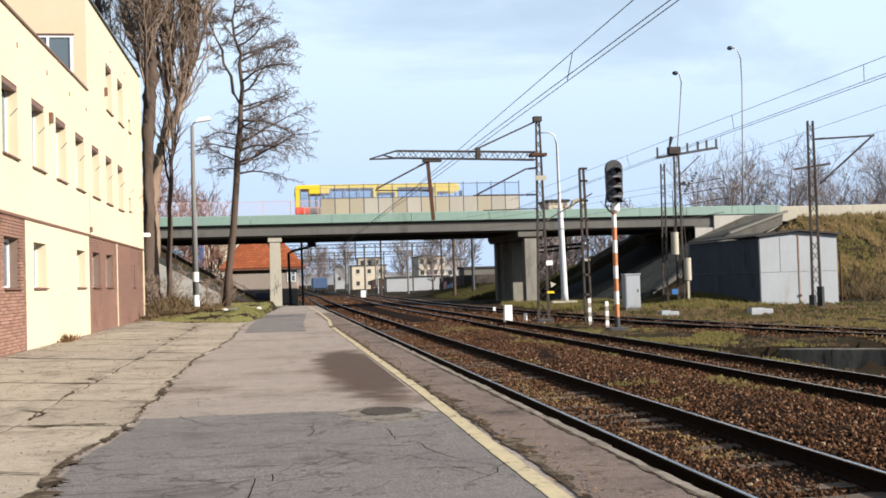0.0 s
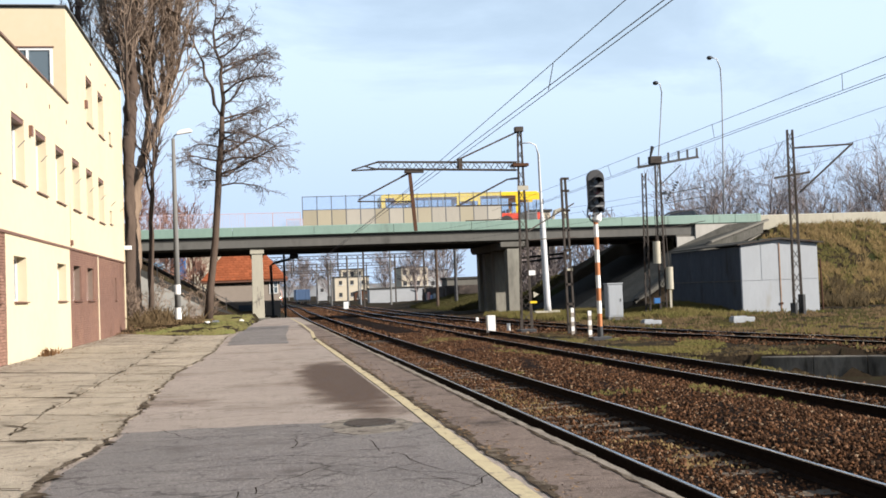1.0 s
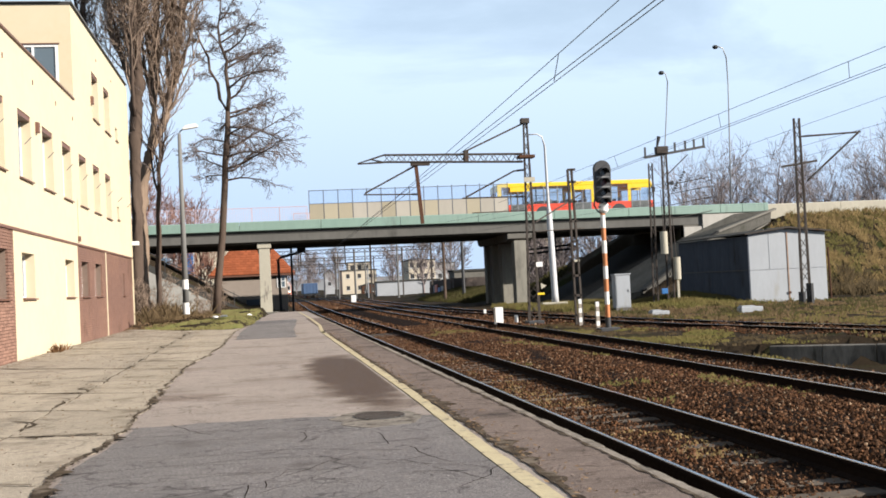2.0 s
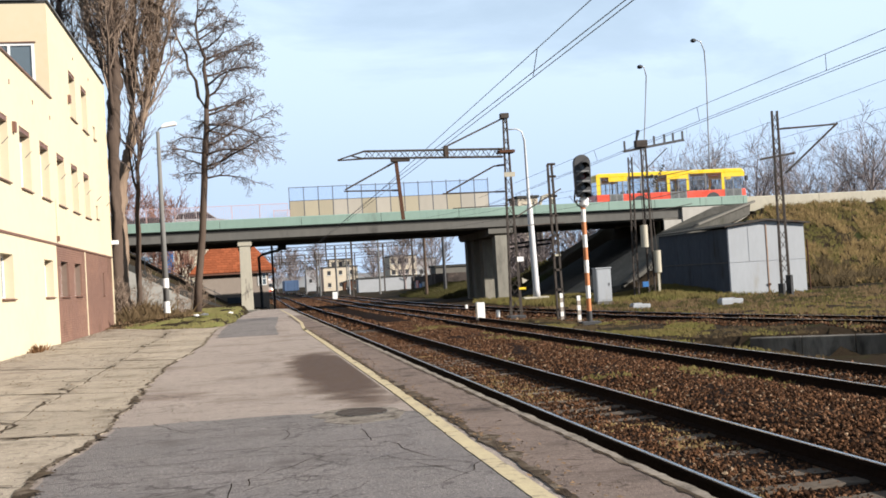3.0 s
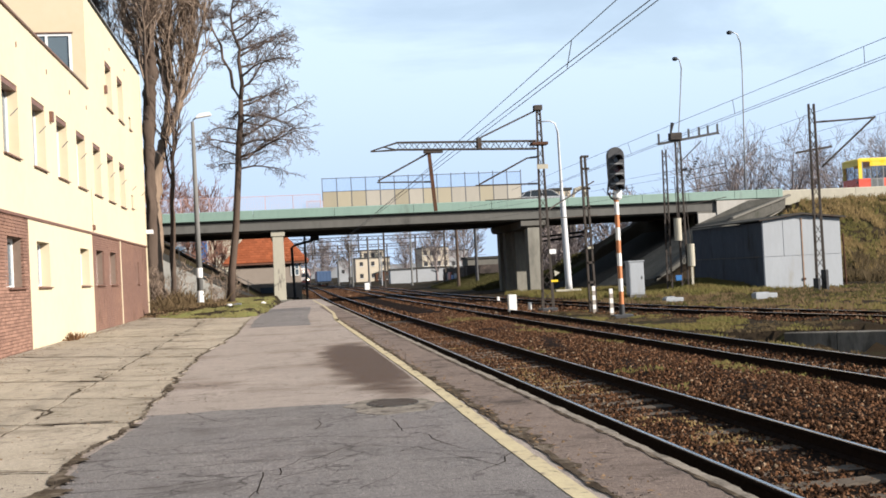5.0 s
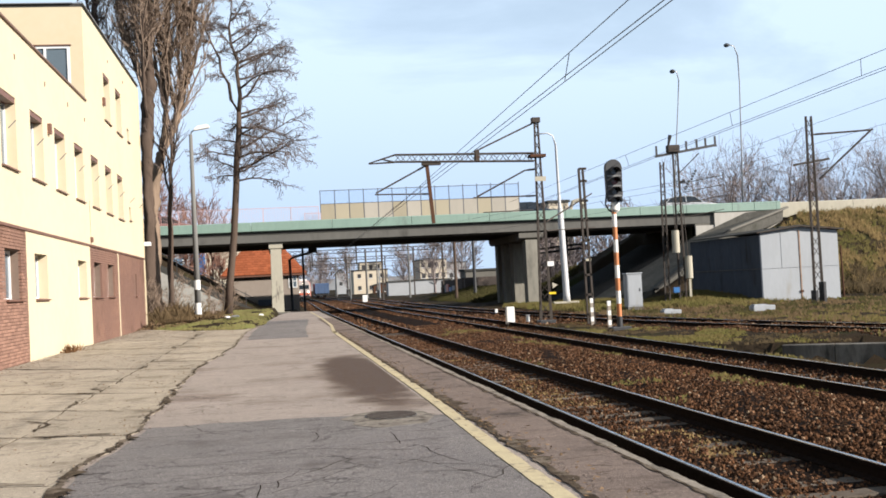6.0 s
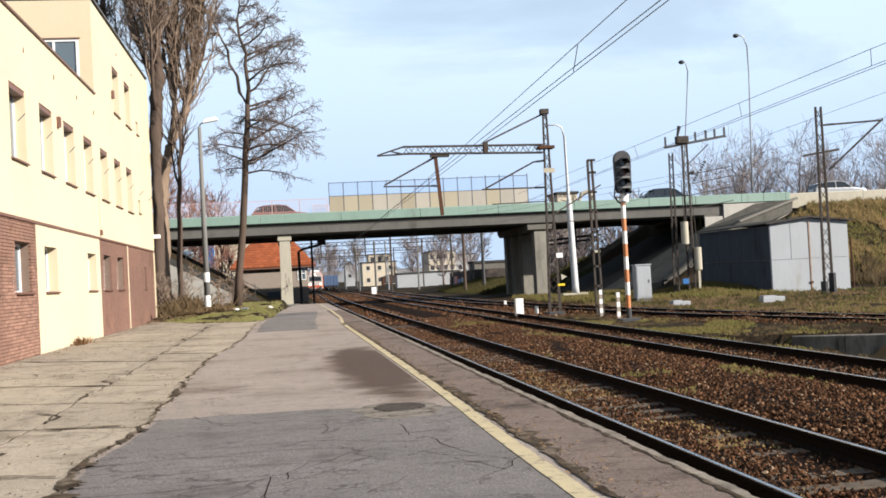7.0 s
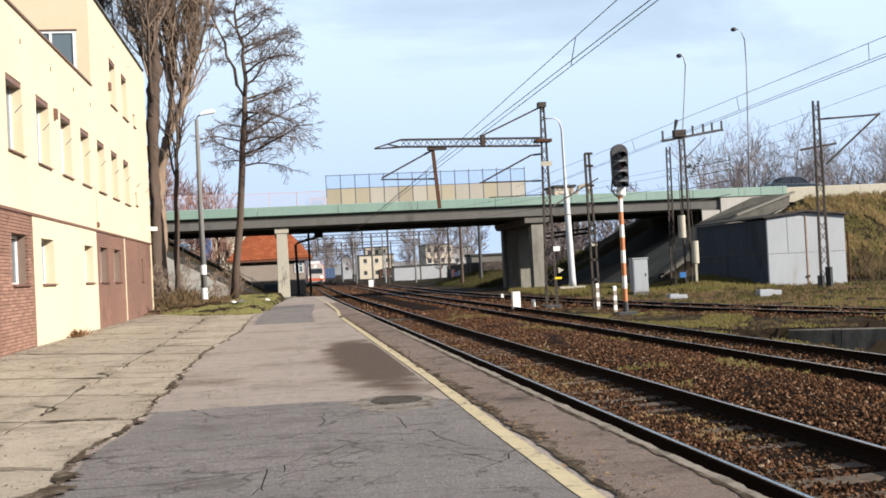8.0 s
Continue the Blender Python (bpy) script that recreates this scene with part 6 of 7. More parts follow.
# ---- street and platform lamps ----
def build_lamps():
    l = thing("platform_lamp", "concrete platform lamp post with a flat white lantern", "street lamp", (-4.03, 60.0, 0.05))
    part("pole", Solid().tube([(0, 0, 0), (0, 0, 9.9)], [0.17, 0.09], 14), M_POLE, l, smooth=True)
    part("arm", Solid().tube([(0, 0, 9.75), (0.05, 0, 10.05), (0.3, 0, 10.2)], 0.04, 8), M_GALV, l)
    part("lantern", Solid().prism([(0.18, 10.1), (0.95, 10.22), (1.0, 10.3), (0.85, 10.42), (0.35, 10.34), (0.18, 10.2)], "y", -0.15, 0.15), M_WPAINT, l, "flat white lantern", bevel=0.03)
    part("pole_mark", Solid().tube([(0, 0, 0.45), (0, 0, 1.05)], 0.172, 14), M_WPAINT, l, "white painted band")
    part("pole_mark", Solid().tube([(0, 0, 1.75), (0, 0, 2.25)], 0.168, 14), M_WPAINT, l)
    for x, y, z, top, arm, r, lean in ((36.45, 95, 4.0, 15.35, 0.5, 0.06, 1.5), (42.15, 95, 4.0, 17.6, 1.0, 0.065, 0.6)):
        l = thing("street_lamp", "tall slender steel street lamp with a curved arm beside the road", "street lamp", (x, y, z), group="road lamps")
        part("pole", Solid().tube([(-lean, 0, 0), (-lean * 0.6, 0, top * 0.45), (-0.05 - lean * 0.2, 0, top * 0.8), (-0.1 - arm * 0.1, 0, top * 0.94), (-0.1 - arm * 0.4, 0, top * 0.99), (-0.1 - arm, 0, top)], [r * 1.3, r, r * 0.8, 0.06, 0.055, 0.05], 10), M_GALV, l, smooth=True)
        part("lantern", ball(Solid(), (-0.2 - arm, 0, top - 0.08), 0.27, 10, 0.7), M_DARK, l, "round dark lamp head")
    l = thing("street_lamp", "pale steel lamp post with thick foot and short curved arm", "street lamp", (18.42, 70.0, -0.2), group="road lamps")
    part("pole", Solid().tube([(0, 0, 0), (0, 0, 0.6), (-0.12, 0, 5.8), (-0.14, 0, 6.3), (-0.2, 0, 10.2), (-0.35, 0, 10.8), (-0.7, 0, 10.98), (-1.3, 0, 10.95)], [0.26, 0.22, 0.19, 0.1, 0.07, 0.05, 0.045, 0.04], 12), M_PALEPOLE, l, smooth=True)
    part("crossfoot", Solid().box(-0.9, 0.75, -0.25, 0.25, 0.0, 0.14), M_PIER, l, bevel=0.03)


# ---- signal hut and stairs ----
def build_hut():
    h = thing("signal_hut", "brown rendered railway hut with a red clay-tile hipped roof", "hut", (0, 98.0, -0.4))
    part("wall_shell", Solid().box(-3.5, 2.05, 0, 6, 0, 3.75), M_HUT, h, bevel=0.02)
    win = part("window", Solid().box(1.2, 1.85, -0.02, -0.006, 2.2, 3.3), M_PANE, h)
    fr = Solid()
    for a, b, c, d in ((1.15, 1.9, 2.15, 2.22), (1.15, 1.9, 3.28, 3.35), (1.15, 1.22, 2.22, 3.28), (1.83, 1.9, 2.22, 3.28), (1.5, 1.55, 2.22, 3.28), (1.22, 1.83, 2.7, 2.75)):
        fr.box(a, b, -0.05, -0.004, c, d)
    part("window_frame", fr, M_WHITE, win)
    x0, x1, y0, y1, z0 = -4.6, 2.75, -0.35, 6.9, 3.45
    body = part("roof", Solid().add([(x0, y0, z0), (x1, y0, z0), (x1, y1, z0), (x0, y1, z0), (x0 + 2.0, 3.0, z0 + 2.5), (x1 - 2.0, 3.0, z0 + 2.5)], [(0, 1, 5, 4), (1, 2, 5), (2, 3, 4, 5), (3, 0, 4), (3, 2, 1, 0)]), M_ROOFTILE, h)
    part("eave_board", Solid().box(x0, x1, y0, y1, z0 - 0.22, z0 - 0.01), M_TRIM, h)
    # tile courses on the slope that faces the platform
    for k in range(11):
        t = (k + 0.5) / 11.5
        ya, za = y0 + 3.35 * t, z0 + 2.5 * t
        n = int((7.2 - 4.0 * t) / 0.45)
        for i in range(n):
            xa = x0 + 2.0 * t + 0.1 + i * (x1 - x0 - 4.0 * t - 0.2) / n
            w = (x1 - x0 - 4.0 * t - 0.2) / n
            s = Solid().add([(xa, ya - 0.2, za - 0.09), (xa + w - 0.03, ya - 0.2, za - 0.09), (xa + w - 0.03, ya + 0.17, za + 0.13), (xa, ya + 0.17, za + 0.13), (xa, ya - 0.2, za - 0.16), (xa + w - 0.03, ya - 0.2, za - 0.16)], [(0, 1, 2, 3), (4, 5, 1, 0), (4, 0, 3), (5, 2, 1)])
            part("roof_tile", s, M_ROOFTILE, body)
    part("meter_box", Solid().box(-1.5, -0.4, -0.3, -0.02, 0.35, 1.25), M_DARKBLUE, h, "dark blue cabinet on the wall", bevel=0.02)
    pipe = thing("drain_pipe", "black angled drain pipe under the bridge deck", "pipe", (0, 92.2, 0))
    part("pipe", Solid().tube([(1.35, 0, -0.3), (1.25, 0, 4.0), (1.5, 0, 4.2), (3.0, 0, 4.55), (3.15, 0, 4.9), (3.15, 0, 5.5)], 0.11, 10), M_DARK, pipe)
    part("pipe_head", Solid().box(2.8, 3.5, -0.3, 0.2, 4.5, 5.2), M_DARK, pipe, bevel=0.05)
    p = thing("support_post", "thin dark rusted support post", "post", (2.35, 93.0, -0.4))
    part("post", Solid().tube([(0, 0, 0), (0, 0, 5.7)], 0.09, 8), M_DARK, p)
    # stairway up to the road
    st = thing("embankment_stairs", "concrete stairway with dark side wall climbing the embankment", "stairs", (0, 77.6, 0))
    n = 32
    for i in range(n):
        x = -1.5 - i * 0.30
        part("step", Solid().box(x - 0.32, x, 0, 1.4, -0.6 + i * 0.165 - 0.1, 0.06 + i * 0.165), M_CONCRETE, st)
    part("side_wall", Solid().prism([(-1.0, -0.4), (-1.0, 0.1), (-11.0, 5.55), (-11.0, 5.1), (-1.9, 0.14)], "y", -0.22, -0.02), M_FELT, st)
    for x in np.arange(-2.0, -11, -1.5):
        z = 0.1 + (-1.0 - x) * 0.545
        part("baluster", Solid().tube([(x, -0.1, z - 0.1), (x, -0.1, z + 0.95)], 0.025, 6), M_DARK, st)
    part("handrail", Solid().tube([(-1.6, -0.1, 1.2), (-11, -0.1, 6.4)], 0.03, 6), M_DARK, st)
    sl = Solid()
    sl.add([(-1.9, 77.3, 0.1), (-11.5, 77.3, 5.35), (-14.5, 70.5, 0.25), (-5.6, 70.5, 0.05), (-1.9, 77.3, -0.6), (-11.5, 77.3, -0.6), (-14.5, 70.5, -0.6), (-5.6, 70.5, -0.6)], [(0, 1, 2, 3), (0, 4, 5, 1), (3, 2, 6, 7), (0, 3, 7, 4), (1, 5, 6, 2), (4, 7, 6, 5)])
    single("retaining_slope", sl, M_PALESLOPE, "pale concrete retaining slope below the stairway", "retaining wall", kind="structure")


M_PALESLOPE = mat("pale_slope_concrete", (0.168, 0.16, 0.144), (0.12, 0.116, 0.104), 0.9, small=4, bump=0.3, stain=(0.072, 0.068, 0.056), stain_scale=0.8)
M_DARKBLUE = mat("dark_blue_paint", (0.0328, 0.0459, 0.0656), None, 0.5, bump=0)


# ---- trees ----
def grow(rnd, levels, trunk, spread, rise, wobble, twigs, thin=0.5):
    """Returns tubes (points, radii, level) of a bare tree. trunk: height, radius, first branch height."""
    tubes, tips = [], []

    def limb(p, d, length, r, level):
        n = 16 if level == 0 else 5 if level == 1 else 4 if level == 2 else 3
        pts, rad = [Vector(p)], [r]
        d = d.copy()
        for i in range(n):
            d = (d + Vector((rnd.uniform(-1, 1), rnd.uniform(-1, 1), rnd.uniform(-0.5, 0.7))) * wobble[level] + Vector((0, 0, rise[level]))).normalized()
            pts.append(pts[-1] + d * length / n)
            rad.append(r * (1 - (i + 1) / n * (0.72 if level == 0 else 0.8)))
        tubes.append((pts, rad, level))
        if level + 1 >= levels:
            tips.append(pts[-1])
            return
        k = twigs[level]
        for i in range(k):
            t = rnd.uniform(trunk[2], 1.0) if level == 0 else rnd.uniform(0.2, 1.0)
            j = min(n - 1, int(t * n))
            f = t * n - j
            q = pts[j].lerp(pts[j + 1], f)
            axis = (pts[j + 1] - pts[j]).normalized()
            a = rnd.uniform(0, 6.283)
            side = axis.cross((1, 0.3, 0.2)).normalized()
            side = (Matrix.Rotation(a, 3, axis) @ side)
            nd = (axis * math.cos(spread[level]) + side * math.sin(spread[level] * rnd.uniform(0.7, 1.2))).normalized()
            here = rad[j] * (1 - f) + rad[j + 1] * f
            limb(q, nd, length * rnd.uniform(0.32, 0.62) * (1.15 - 0.6 * t if level == 0 else 1.0), min(here * 0.75, r * (thin if level == 0 else 0.5)), level + 1)

    limb((0, 0, -0.3), Vector((0, 0, 1)), trunk[0], trunk[1], 0)
    return tubes, tips


def tree(label, at, seed, levels, trunk, spread, rise, wobble, twigs, bark, twig_mat, min_r=0.008, seeds=0, turn=0, group="", name="bare_tree", thin=0.5):
    rnd = random.Random(seed)
    tubes, tips = grow(rnd, levels, trunk, spread, rise, wobble, twigs, thin)
    t = thing(name, label, "tree", at, turn, group)
    s0, s1, s2 = Solid(), Solid(), Solid()
    for pts, rad, level in tubes:
        rad = [max(min_r, r) for r in rad]
        target = s0 if level == 0 else s1 if level == 1 else s2
        target.tube(pts, rad, 18 if level == 0 else 6 if level == 1 else 3, level < 2)
    r0 = trunk[1]
    s0.v = [(x + r0 * (0.45 * noise.noise((x * 2.2, y * 2.2, z * 0.6 + seed)) + 0.2 * noise.noise((x * 7, y * 7, z * 1.5))), y + r0 * 0.4 * noise.noise((x * 2.2, y * 2.2, z * 0.6 + 40)), z) for x, y, z in s0.v]
    part("trunk", s0, bark, t, smooth=True)
    part("branchwork", s1, bark, t, smooth=True)
    part("crown", s2, twig_mat, t, "bare twigs", kind="stuff")
    if seeds:
        e = Solid()
        for _ in range(seeds):
            c = rnd.choice(tips) + Vector((rnd.gauss(0, 0.12), rnd.gauss(0, 0.12), rnd.gauss(0, 0.12)))
            a = Vector((rnd.gauss(0, 1), rnd.gauss(0, 1), rnd.gauss(0, 1))).normalized() * rnd.uniform(0.03, 0.07)
            b = a.cross((rnd.gauss(0, 1), rnd.gauss(0, 1), 1)).normalized() * rnd.uniform(0.02, 0.05)
            e.add([c - a, c + b, c + a, c - b], [(0, 1, 2, 3)])
        part("seed_mass", e, M_SEED, t, "dry brown seed clusters", kind="stuff")
    return t


def along(path, u):
    """The point at a share u of a path of points, and the way it runs there."""
    f = min(len(path) - 1.001, max(0.0, u * (len(path) - 1)))
    i = int(f)
    a, b = Vector(path[i]), Vector(path[i + 1])
    return a.lerp(b, f - i), (b - a).normalized()


def seeded_tree(at):
    """A forked tree with arching side branches that droop at their ends, hung with dry seeds."""
    rnd = random.Random(77)
    t = thing("bare_tree", "forked bare tree with crooked twigs and dry seed clusters", "tree", at)
    stem = [(-0.16, 0, -0.1), (0.02, 0.05, 2.0), (0.36, 0, 4.6), (0.6, 0.1, 7.4), (0.67, 0, 8.6), (0.88, 0, 10.4), (0.92, 0, 11.4)]
    fork_l = [(0.92, 0, 11.4), (0.52, 0.1, 12.1), (0.44, 0.2, 13.0), (0.04, 0.1, 13.7), (0.0, 0, 14.4), (-0.38, 0.1, 15.2), (-0.66, 0, 15.9), (-0.8, 0, 16.8)]
    fork_r = [(0.92, 0, 11.4), (1.03, -0.1, 12.3), (0.9, 0, 13.6), (0.99, 0.1, 14.2), (0.66, 0, 15.1), (0.58, 0.1, 16.1), (0.74, 0, 16.8), (0.8, 0, 18.2)]
    trunk, boughs, twig, tips = Solid(), Solid(), Solid(), []
    trunk.tube(stem, [0.26, 0.2, 0.185, 0.175, 0.165, 0.15, 0.13], 12)
    trunk.tube(fork_l, [0.1, 0.09, 0.085, 0.075, 0.07, 0.055, 0.04, 0.02], 8)
    trunk.tube(fork_r, [0.12, 0.11, 0.1, 0.085, 0.075, 0.06, 0.04, 0.02], 8)

    def shoot(p, d, length, r, level, arch):
        n = (7, 5, 4, 3)[level]
        pts, d = [Vector(p)], Vector(d).normalized()
        for i in range(n):
            jitter = (0.16, 0.24, 0.3, 0.3)[level]
            d = (d + Vector((rnd.gauss(0, jitter), rnd.gauss(0, jitter), rnd.gauss(0, jitter) + arch * (0.28 - 0.5 * i / n) - (0.02 + 0.09 * i / n if level < 2 else 0.08)))).normalized()
            pts.append(pts[-1] + d * length / n)
        (boughs if level == 0 else twig).tube(pts, [max(0.008, r * (1 - 0.85 * i / n)) for i in range(n + 1)], 6 if level == 0 else 3, level == 0)
        if level == 3:
            tips.extend(pts[-2:])
            return
        count = (11, 6, 4)[level]
        for k in range(count):
            q, ax = along(pts, (k + rnd.uniform(0.4, 1.0)) / count)
            side = Vector((rnd.gauss(0, 1), rnd.gauss(0, 1), rnd.gauss(0, 0.7))).normalized()
            shoot(q, ax * 0.8 + side * 0.75, length * rnd.uniform(0.3, 0.5) * (1.15 - 0.5 * k / count), max(0.008, r * 0.42), level + 1, 0.25)

    # height up the tree, heading (0 to the rails, 180 to the building), reach, arch
    for path, u, heading, reach, arch in (
            (stem, 0.53, -5, 2.9, -0.25), (stem, 0.57, 200, 1.5, 0.0), (stem, 0.6, 20, 3.4, -0.05), (stem, 0.615, -12, 4.2, 0.0), (stem, 0.62, 175, 2.3, 0.5), (stem, 0.66, 60, 2.6, 0.2), (stem, 0.69, -35, 3.6, 0.15), (stem, 0.7, 190, 2.5, 0.25),
            (stem, 0.74, 8, 3.9, 0.3), (stem, 0.77, 170, 2.0, 0.6), (stem, 0.8, -70, 2.4, 0.2), (stem, 0.82, 15, 3.5, 0.2), (stem, 0.86, -15, 3.7, 0.1), (stem, 0.9, 110, 2.0, 0.1), (stem, 0.94, 5, 3.6, 0.15), (stem, 0.98, 30, 3.0, 0.3),
            (fork_r, 0.1, 0, 3.7, 0.35), (fork_r, 0.18, -30, 3.3, 0.6), (fork_r, 0.24, 20, 3.4, 0.3), (fork_r, 0.32, -5, 3.2, 0.6), (fork_r, 0.4, 10, 3.3, 0.45), (fork_r, 0.42, 100, 2.2, 0.4),
            (fork_r, 0.5, -15, 2.9, 0.7), (fork_r, 0.58, 15, 2.5, 0.5), (fork_r, 0.64, 5, 2.2, 0.6), (fork_r, 0.7, 150, 1.4, 0.5), (fork_r, 0.78, -20, 1.8, 0.7), (fork_r, 0.86, 30, 1.5, 0.6), (fork_r, 0.93, 190, 1.3, 0.6), (fork_r, 0.5, 250, 2.1, 0.4),
            (fork_l, 0.35, 185, 1.0, 0.6), (fork_l, 0.5, 170, 1.0, 0.4), (fork_l, 0.62, 20, 1.2, 0.7), (fork_l, 0.72, 185, 0.9, 0.6), (fork_l, 0.85, 20, 1.1, 0.7), (fork_l, 0.95, 160, 0.8, 0.6)):
        p, _ = along(path, u)
        a = radians(heading + rnd.uniform(-10, 10))
        shoot(p, (math.cos(a), math.sin(a), 0.25), reach, 0.03 + 0.012 * reach, 0, arch)
    part("trunk", trunk, M_BARK, t, smooth=True)
    part("branchwork", boughs, M_BARK, t, smooth=True)
    part("crown", twig, M_TWIG, t, "bare crooked twigs", kind="stuff")
    e = Solid()
    for _ in range(8000):
        c = rnd.choice(tips) + Vector((rnd.gauss(0, 0.06), rnd.gauss(0, 0.06), rnd.gauss(-0.04, 0.07)))
        a = Vector((rnd.gauss(0, 1), rnd.gauss(0, 1), rnd.gauss(0, 1))).normalized() * rnd.uniform(0.015, 0.04)
        b = a.cross((rnd.gauss(0, 1), rnd.gauss(0, 1), 1)).normalized() * rnd.uniform(0.01, 0.028)
        e.add([c - a, c + b, c + a, c - b], [(0, 1, 2, 3)])
    part("seed_mass", e, M_SEED, t, "dry brown seed clusters", kind="stuff")
    return t


def old_poplar(label, at, seed, stems, bark, twig_mat, limbs, reach=8.0):
    """A poplar of one or more stems, (points, radii) each, with limbs that leave at a narrow angle and turn upright."""
    rnd = random.Random(seed)
    t = thing("poplar_tree", label, "tree", at)
    trunk, boughs, twig = Solid(), Solid(), Solid()

    def limb(p, d, length, r, level):
        n = (7, 5, 4, 3)[level]
        pts, d = [Vector(p)], Vector(d).normalized()
        for i in range(n):
            j = (0.09, 0.13, 0.2, 0.26)[level]
            d = (d + Vector((rnd.gauss(0, j), rnd.gauss(0, j), rnd.gauss(0, j) + (0.16, 0.14, 0.08, 0.0)[level]))).normalized()
            pts.append(pts[-1] + d * length / n)
        (boughs if level == 0 else twig).tube(pts, [max(0.01, r * (1 - 0.8 * i / n)) for i in range(n + 1)], 7 if level == 0 else 4 if level == 1 else 3, level == 0)
        if level == 3:
            return
        count = (9, 7, 4)[level]
        for k in range(count):
            q, ax = along(pts, 0.15 + 0.85 * (k + rnd.random()) / count)
            side = Vector((rnd.gauss(0, 1), rnd.gauss(0, 1), rnd.gauss(0, 0.4))).normalized()
            limb(q, ax * 0.9 + side * rnd.uniform(0.35, 0.7), length * rnd.uniform(0.28, 0.5), r * 0.42, level + 1)

    for path, radii in stems:
        fine, rad = [], []
        k = 12 * (len(path) - 1)
        for i in range(k + 1):
            p, _ = along(path, i / k)
            q = i / 12
            j = min(len(path) - 2, int(q))
            fine.append(p + Vector((0.05 * noise.noise((p.z, 1, seed)), 0.05 * noise.noise((p.z, 5, seed)), 0)))
            rad.append((radii[j] + (radii[j + 1] - radii[j]) * (q - j)) * (1 + 0.12 * noise.noise((p.z * 1.3, 9, seed))))
        trunk.tube(fine, rad, 14)
        for i in range(limbs):
            u = 0.38 + 0.6 * (i + rnd.random()) / limbs
            p, ax = along(path, u)
            a = rnd.uniform(0, 6.283)
            limb(p, ax * 0.5 + Vector((math.cos(a) * 0.42, math.sin(a) * 0.42, 0.55)), reach * rnd.uniform(0.55, 1.0) * (1.2 - 0.5 * u), rnd.uniform(0.06, 0.13), 0)
    r0 = 0.3
    trunk.v = [(x + r0 * (0.3 * noise.noise((x * 2.6, y * 2.6, z * 0.6 + seed)) + 0.42 * noise.noise((x * 8, y * 8, z * 1.6))), y + r0 * 0.3 * noise.noise((x * 2.6, y * 2.6, z * 0.6 + 40)), z) for x, y, z in trunk.v]
    part("trunk", trunk, bark, t, smooth=True)
    part("branchwork", boughs, bark, t, smooth=True)
    part("crown", twig, twig_mat, t, "bare upright twigs", kind="stuff")
    return t


def build_trees():
    old_poplar("tall old poplar with a dark furrowed trunk beside the building", (-6.55, 60.5, 0.1), 5, [([(0.0, 0, -0.2), (0.13, 0, 4.1), (0.16, 0, 7.9), (0.3, 0, 11.2), (0.47, 0, 12.4), (0.5, 0, 14.0), (0.42, 0, 16.4), (0.3, 0, 23.0)], [0.36, 0.3, 0.28, 0.31, 0.32, 0.23, 0.19, 0.05])], M_BARK, M_TWIG_POPLAR, 23, 8.5)
    old_poplar("old sunlit poplar forking into upright bare limbs", (-6.35, 62.0, 0.1), 17, [([(0.02, 0, -0.2), (-0.02, 0, 3.0), (0.0, 0, 5.9), (0.28, 0, 8.0), (0.64, 0, 9.3), (1.3, 0, 10.5), (1.72, 0, 11.8), (1.96, 0, 13.0), (2.34, 0, 14.9), (2.6, 0, 17.0), (2.8, 0, 21.0)], [0.36, 0.33, 0.31, 0.29, 0.23, 0.2, 0.17, 0.15, 0.12, 0.09, 0.04]), ([(0.5, 0.05, 8.7), (0.87, 0.1, 10.5), (0.87, 0.2, 11.8), (0.77, 0.2, 13.6), (1.33, 0.1, 16.7), (1.4, 0, 21.0)], [0.2, 0.18, 0.16, 0.14, 0.1, 0.04])], M_BARK_POPLAR, M_TWIG_POPLAR, 17, 6.8)
    old_poplar("poplar with upright bare branches behind the building", (-9.6, 66, 0.1), 15, [([(0, 0, -0.2), (0.2, 0, 8.0), (0.0, 0, 16.0), (0.2, 0, 23.0)], [0.4, 0.32, 0.2, 0.05])], M_BARK, M_TWIG, 13, 8.0)
    for x, y, seed_, high in ((-5.9, 59.6, 71, 2.0), (-3.35, 61.5, 72, 1.7), (-5.2, 62.6, 73, 2.4), (-6.6, 59.0, 74, 2.2), (-2.9, 64.0, 75, 2.0)):
        tree("tangled leafless brown shrub under the trees", (x, y, 0.15), seed_, 4, (high, 0.03, 0.05), (0.8, 0.8, 0.7), (0.02, 0.06, 0.03, 0.0), (0.1, 0.2, 0.25, 0.3), (16, 6, 4), M_TWIG_POPLAR, M_TWIG_POPLAR, 0.008, group="shrubs under the trees", name="bare_shrub", thin=0.7)
    tree("slender dark bare tree beside the poplar", (-5.55, 61.5, 0.1), 9, 3, (10.5, 0.19, 0.6), (0.5, 0.6, 0.6), (0.0, 0.05, 0.05), (0.03, 0.2, 0.3), (9, 8, 4), M_BARK, M_TWIG, 0.01)
    seeded_tree((-2.45, 62.0, 0.0))
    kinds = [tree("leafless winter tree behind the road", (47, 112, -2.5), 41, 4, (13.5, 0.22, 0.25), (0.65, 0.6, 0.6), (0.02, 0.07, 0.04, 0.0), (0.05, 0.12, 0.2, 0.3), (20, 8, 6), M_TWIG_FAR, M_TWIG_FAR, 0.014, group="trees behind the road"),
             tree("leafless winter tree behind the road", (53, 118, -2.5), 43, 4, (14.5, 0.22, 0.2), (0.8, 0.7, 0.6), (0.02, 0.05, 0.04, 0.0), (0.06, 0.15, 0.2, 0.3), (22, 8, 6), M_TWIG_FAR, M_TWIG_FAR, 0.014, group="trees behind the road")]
    rnd = random.Random(3)
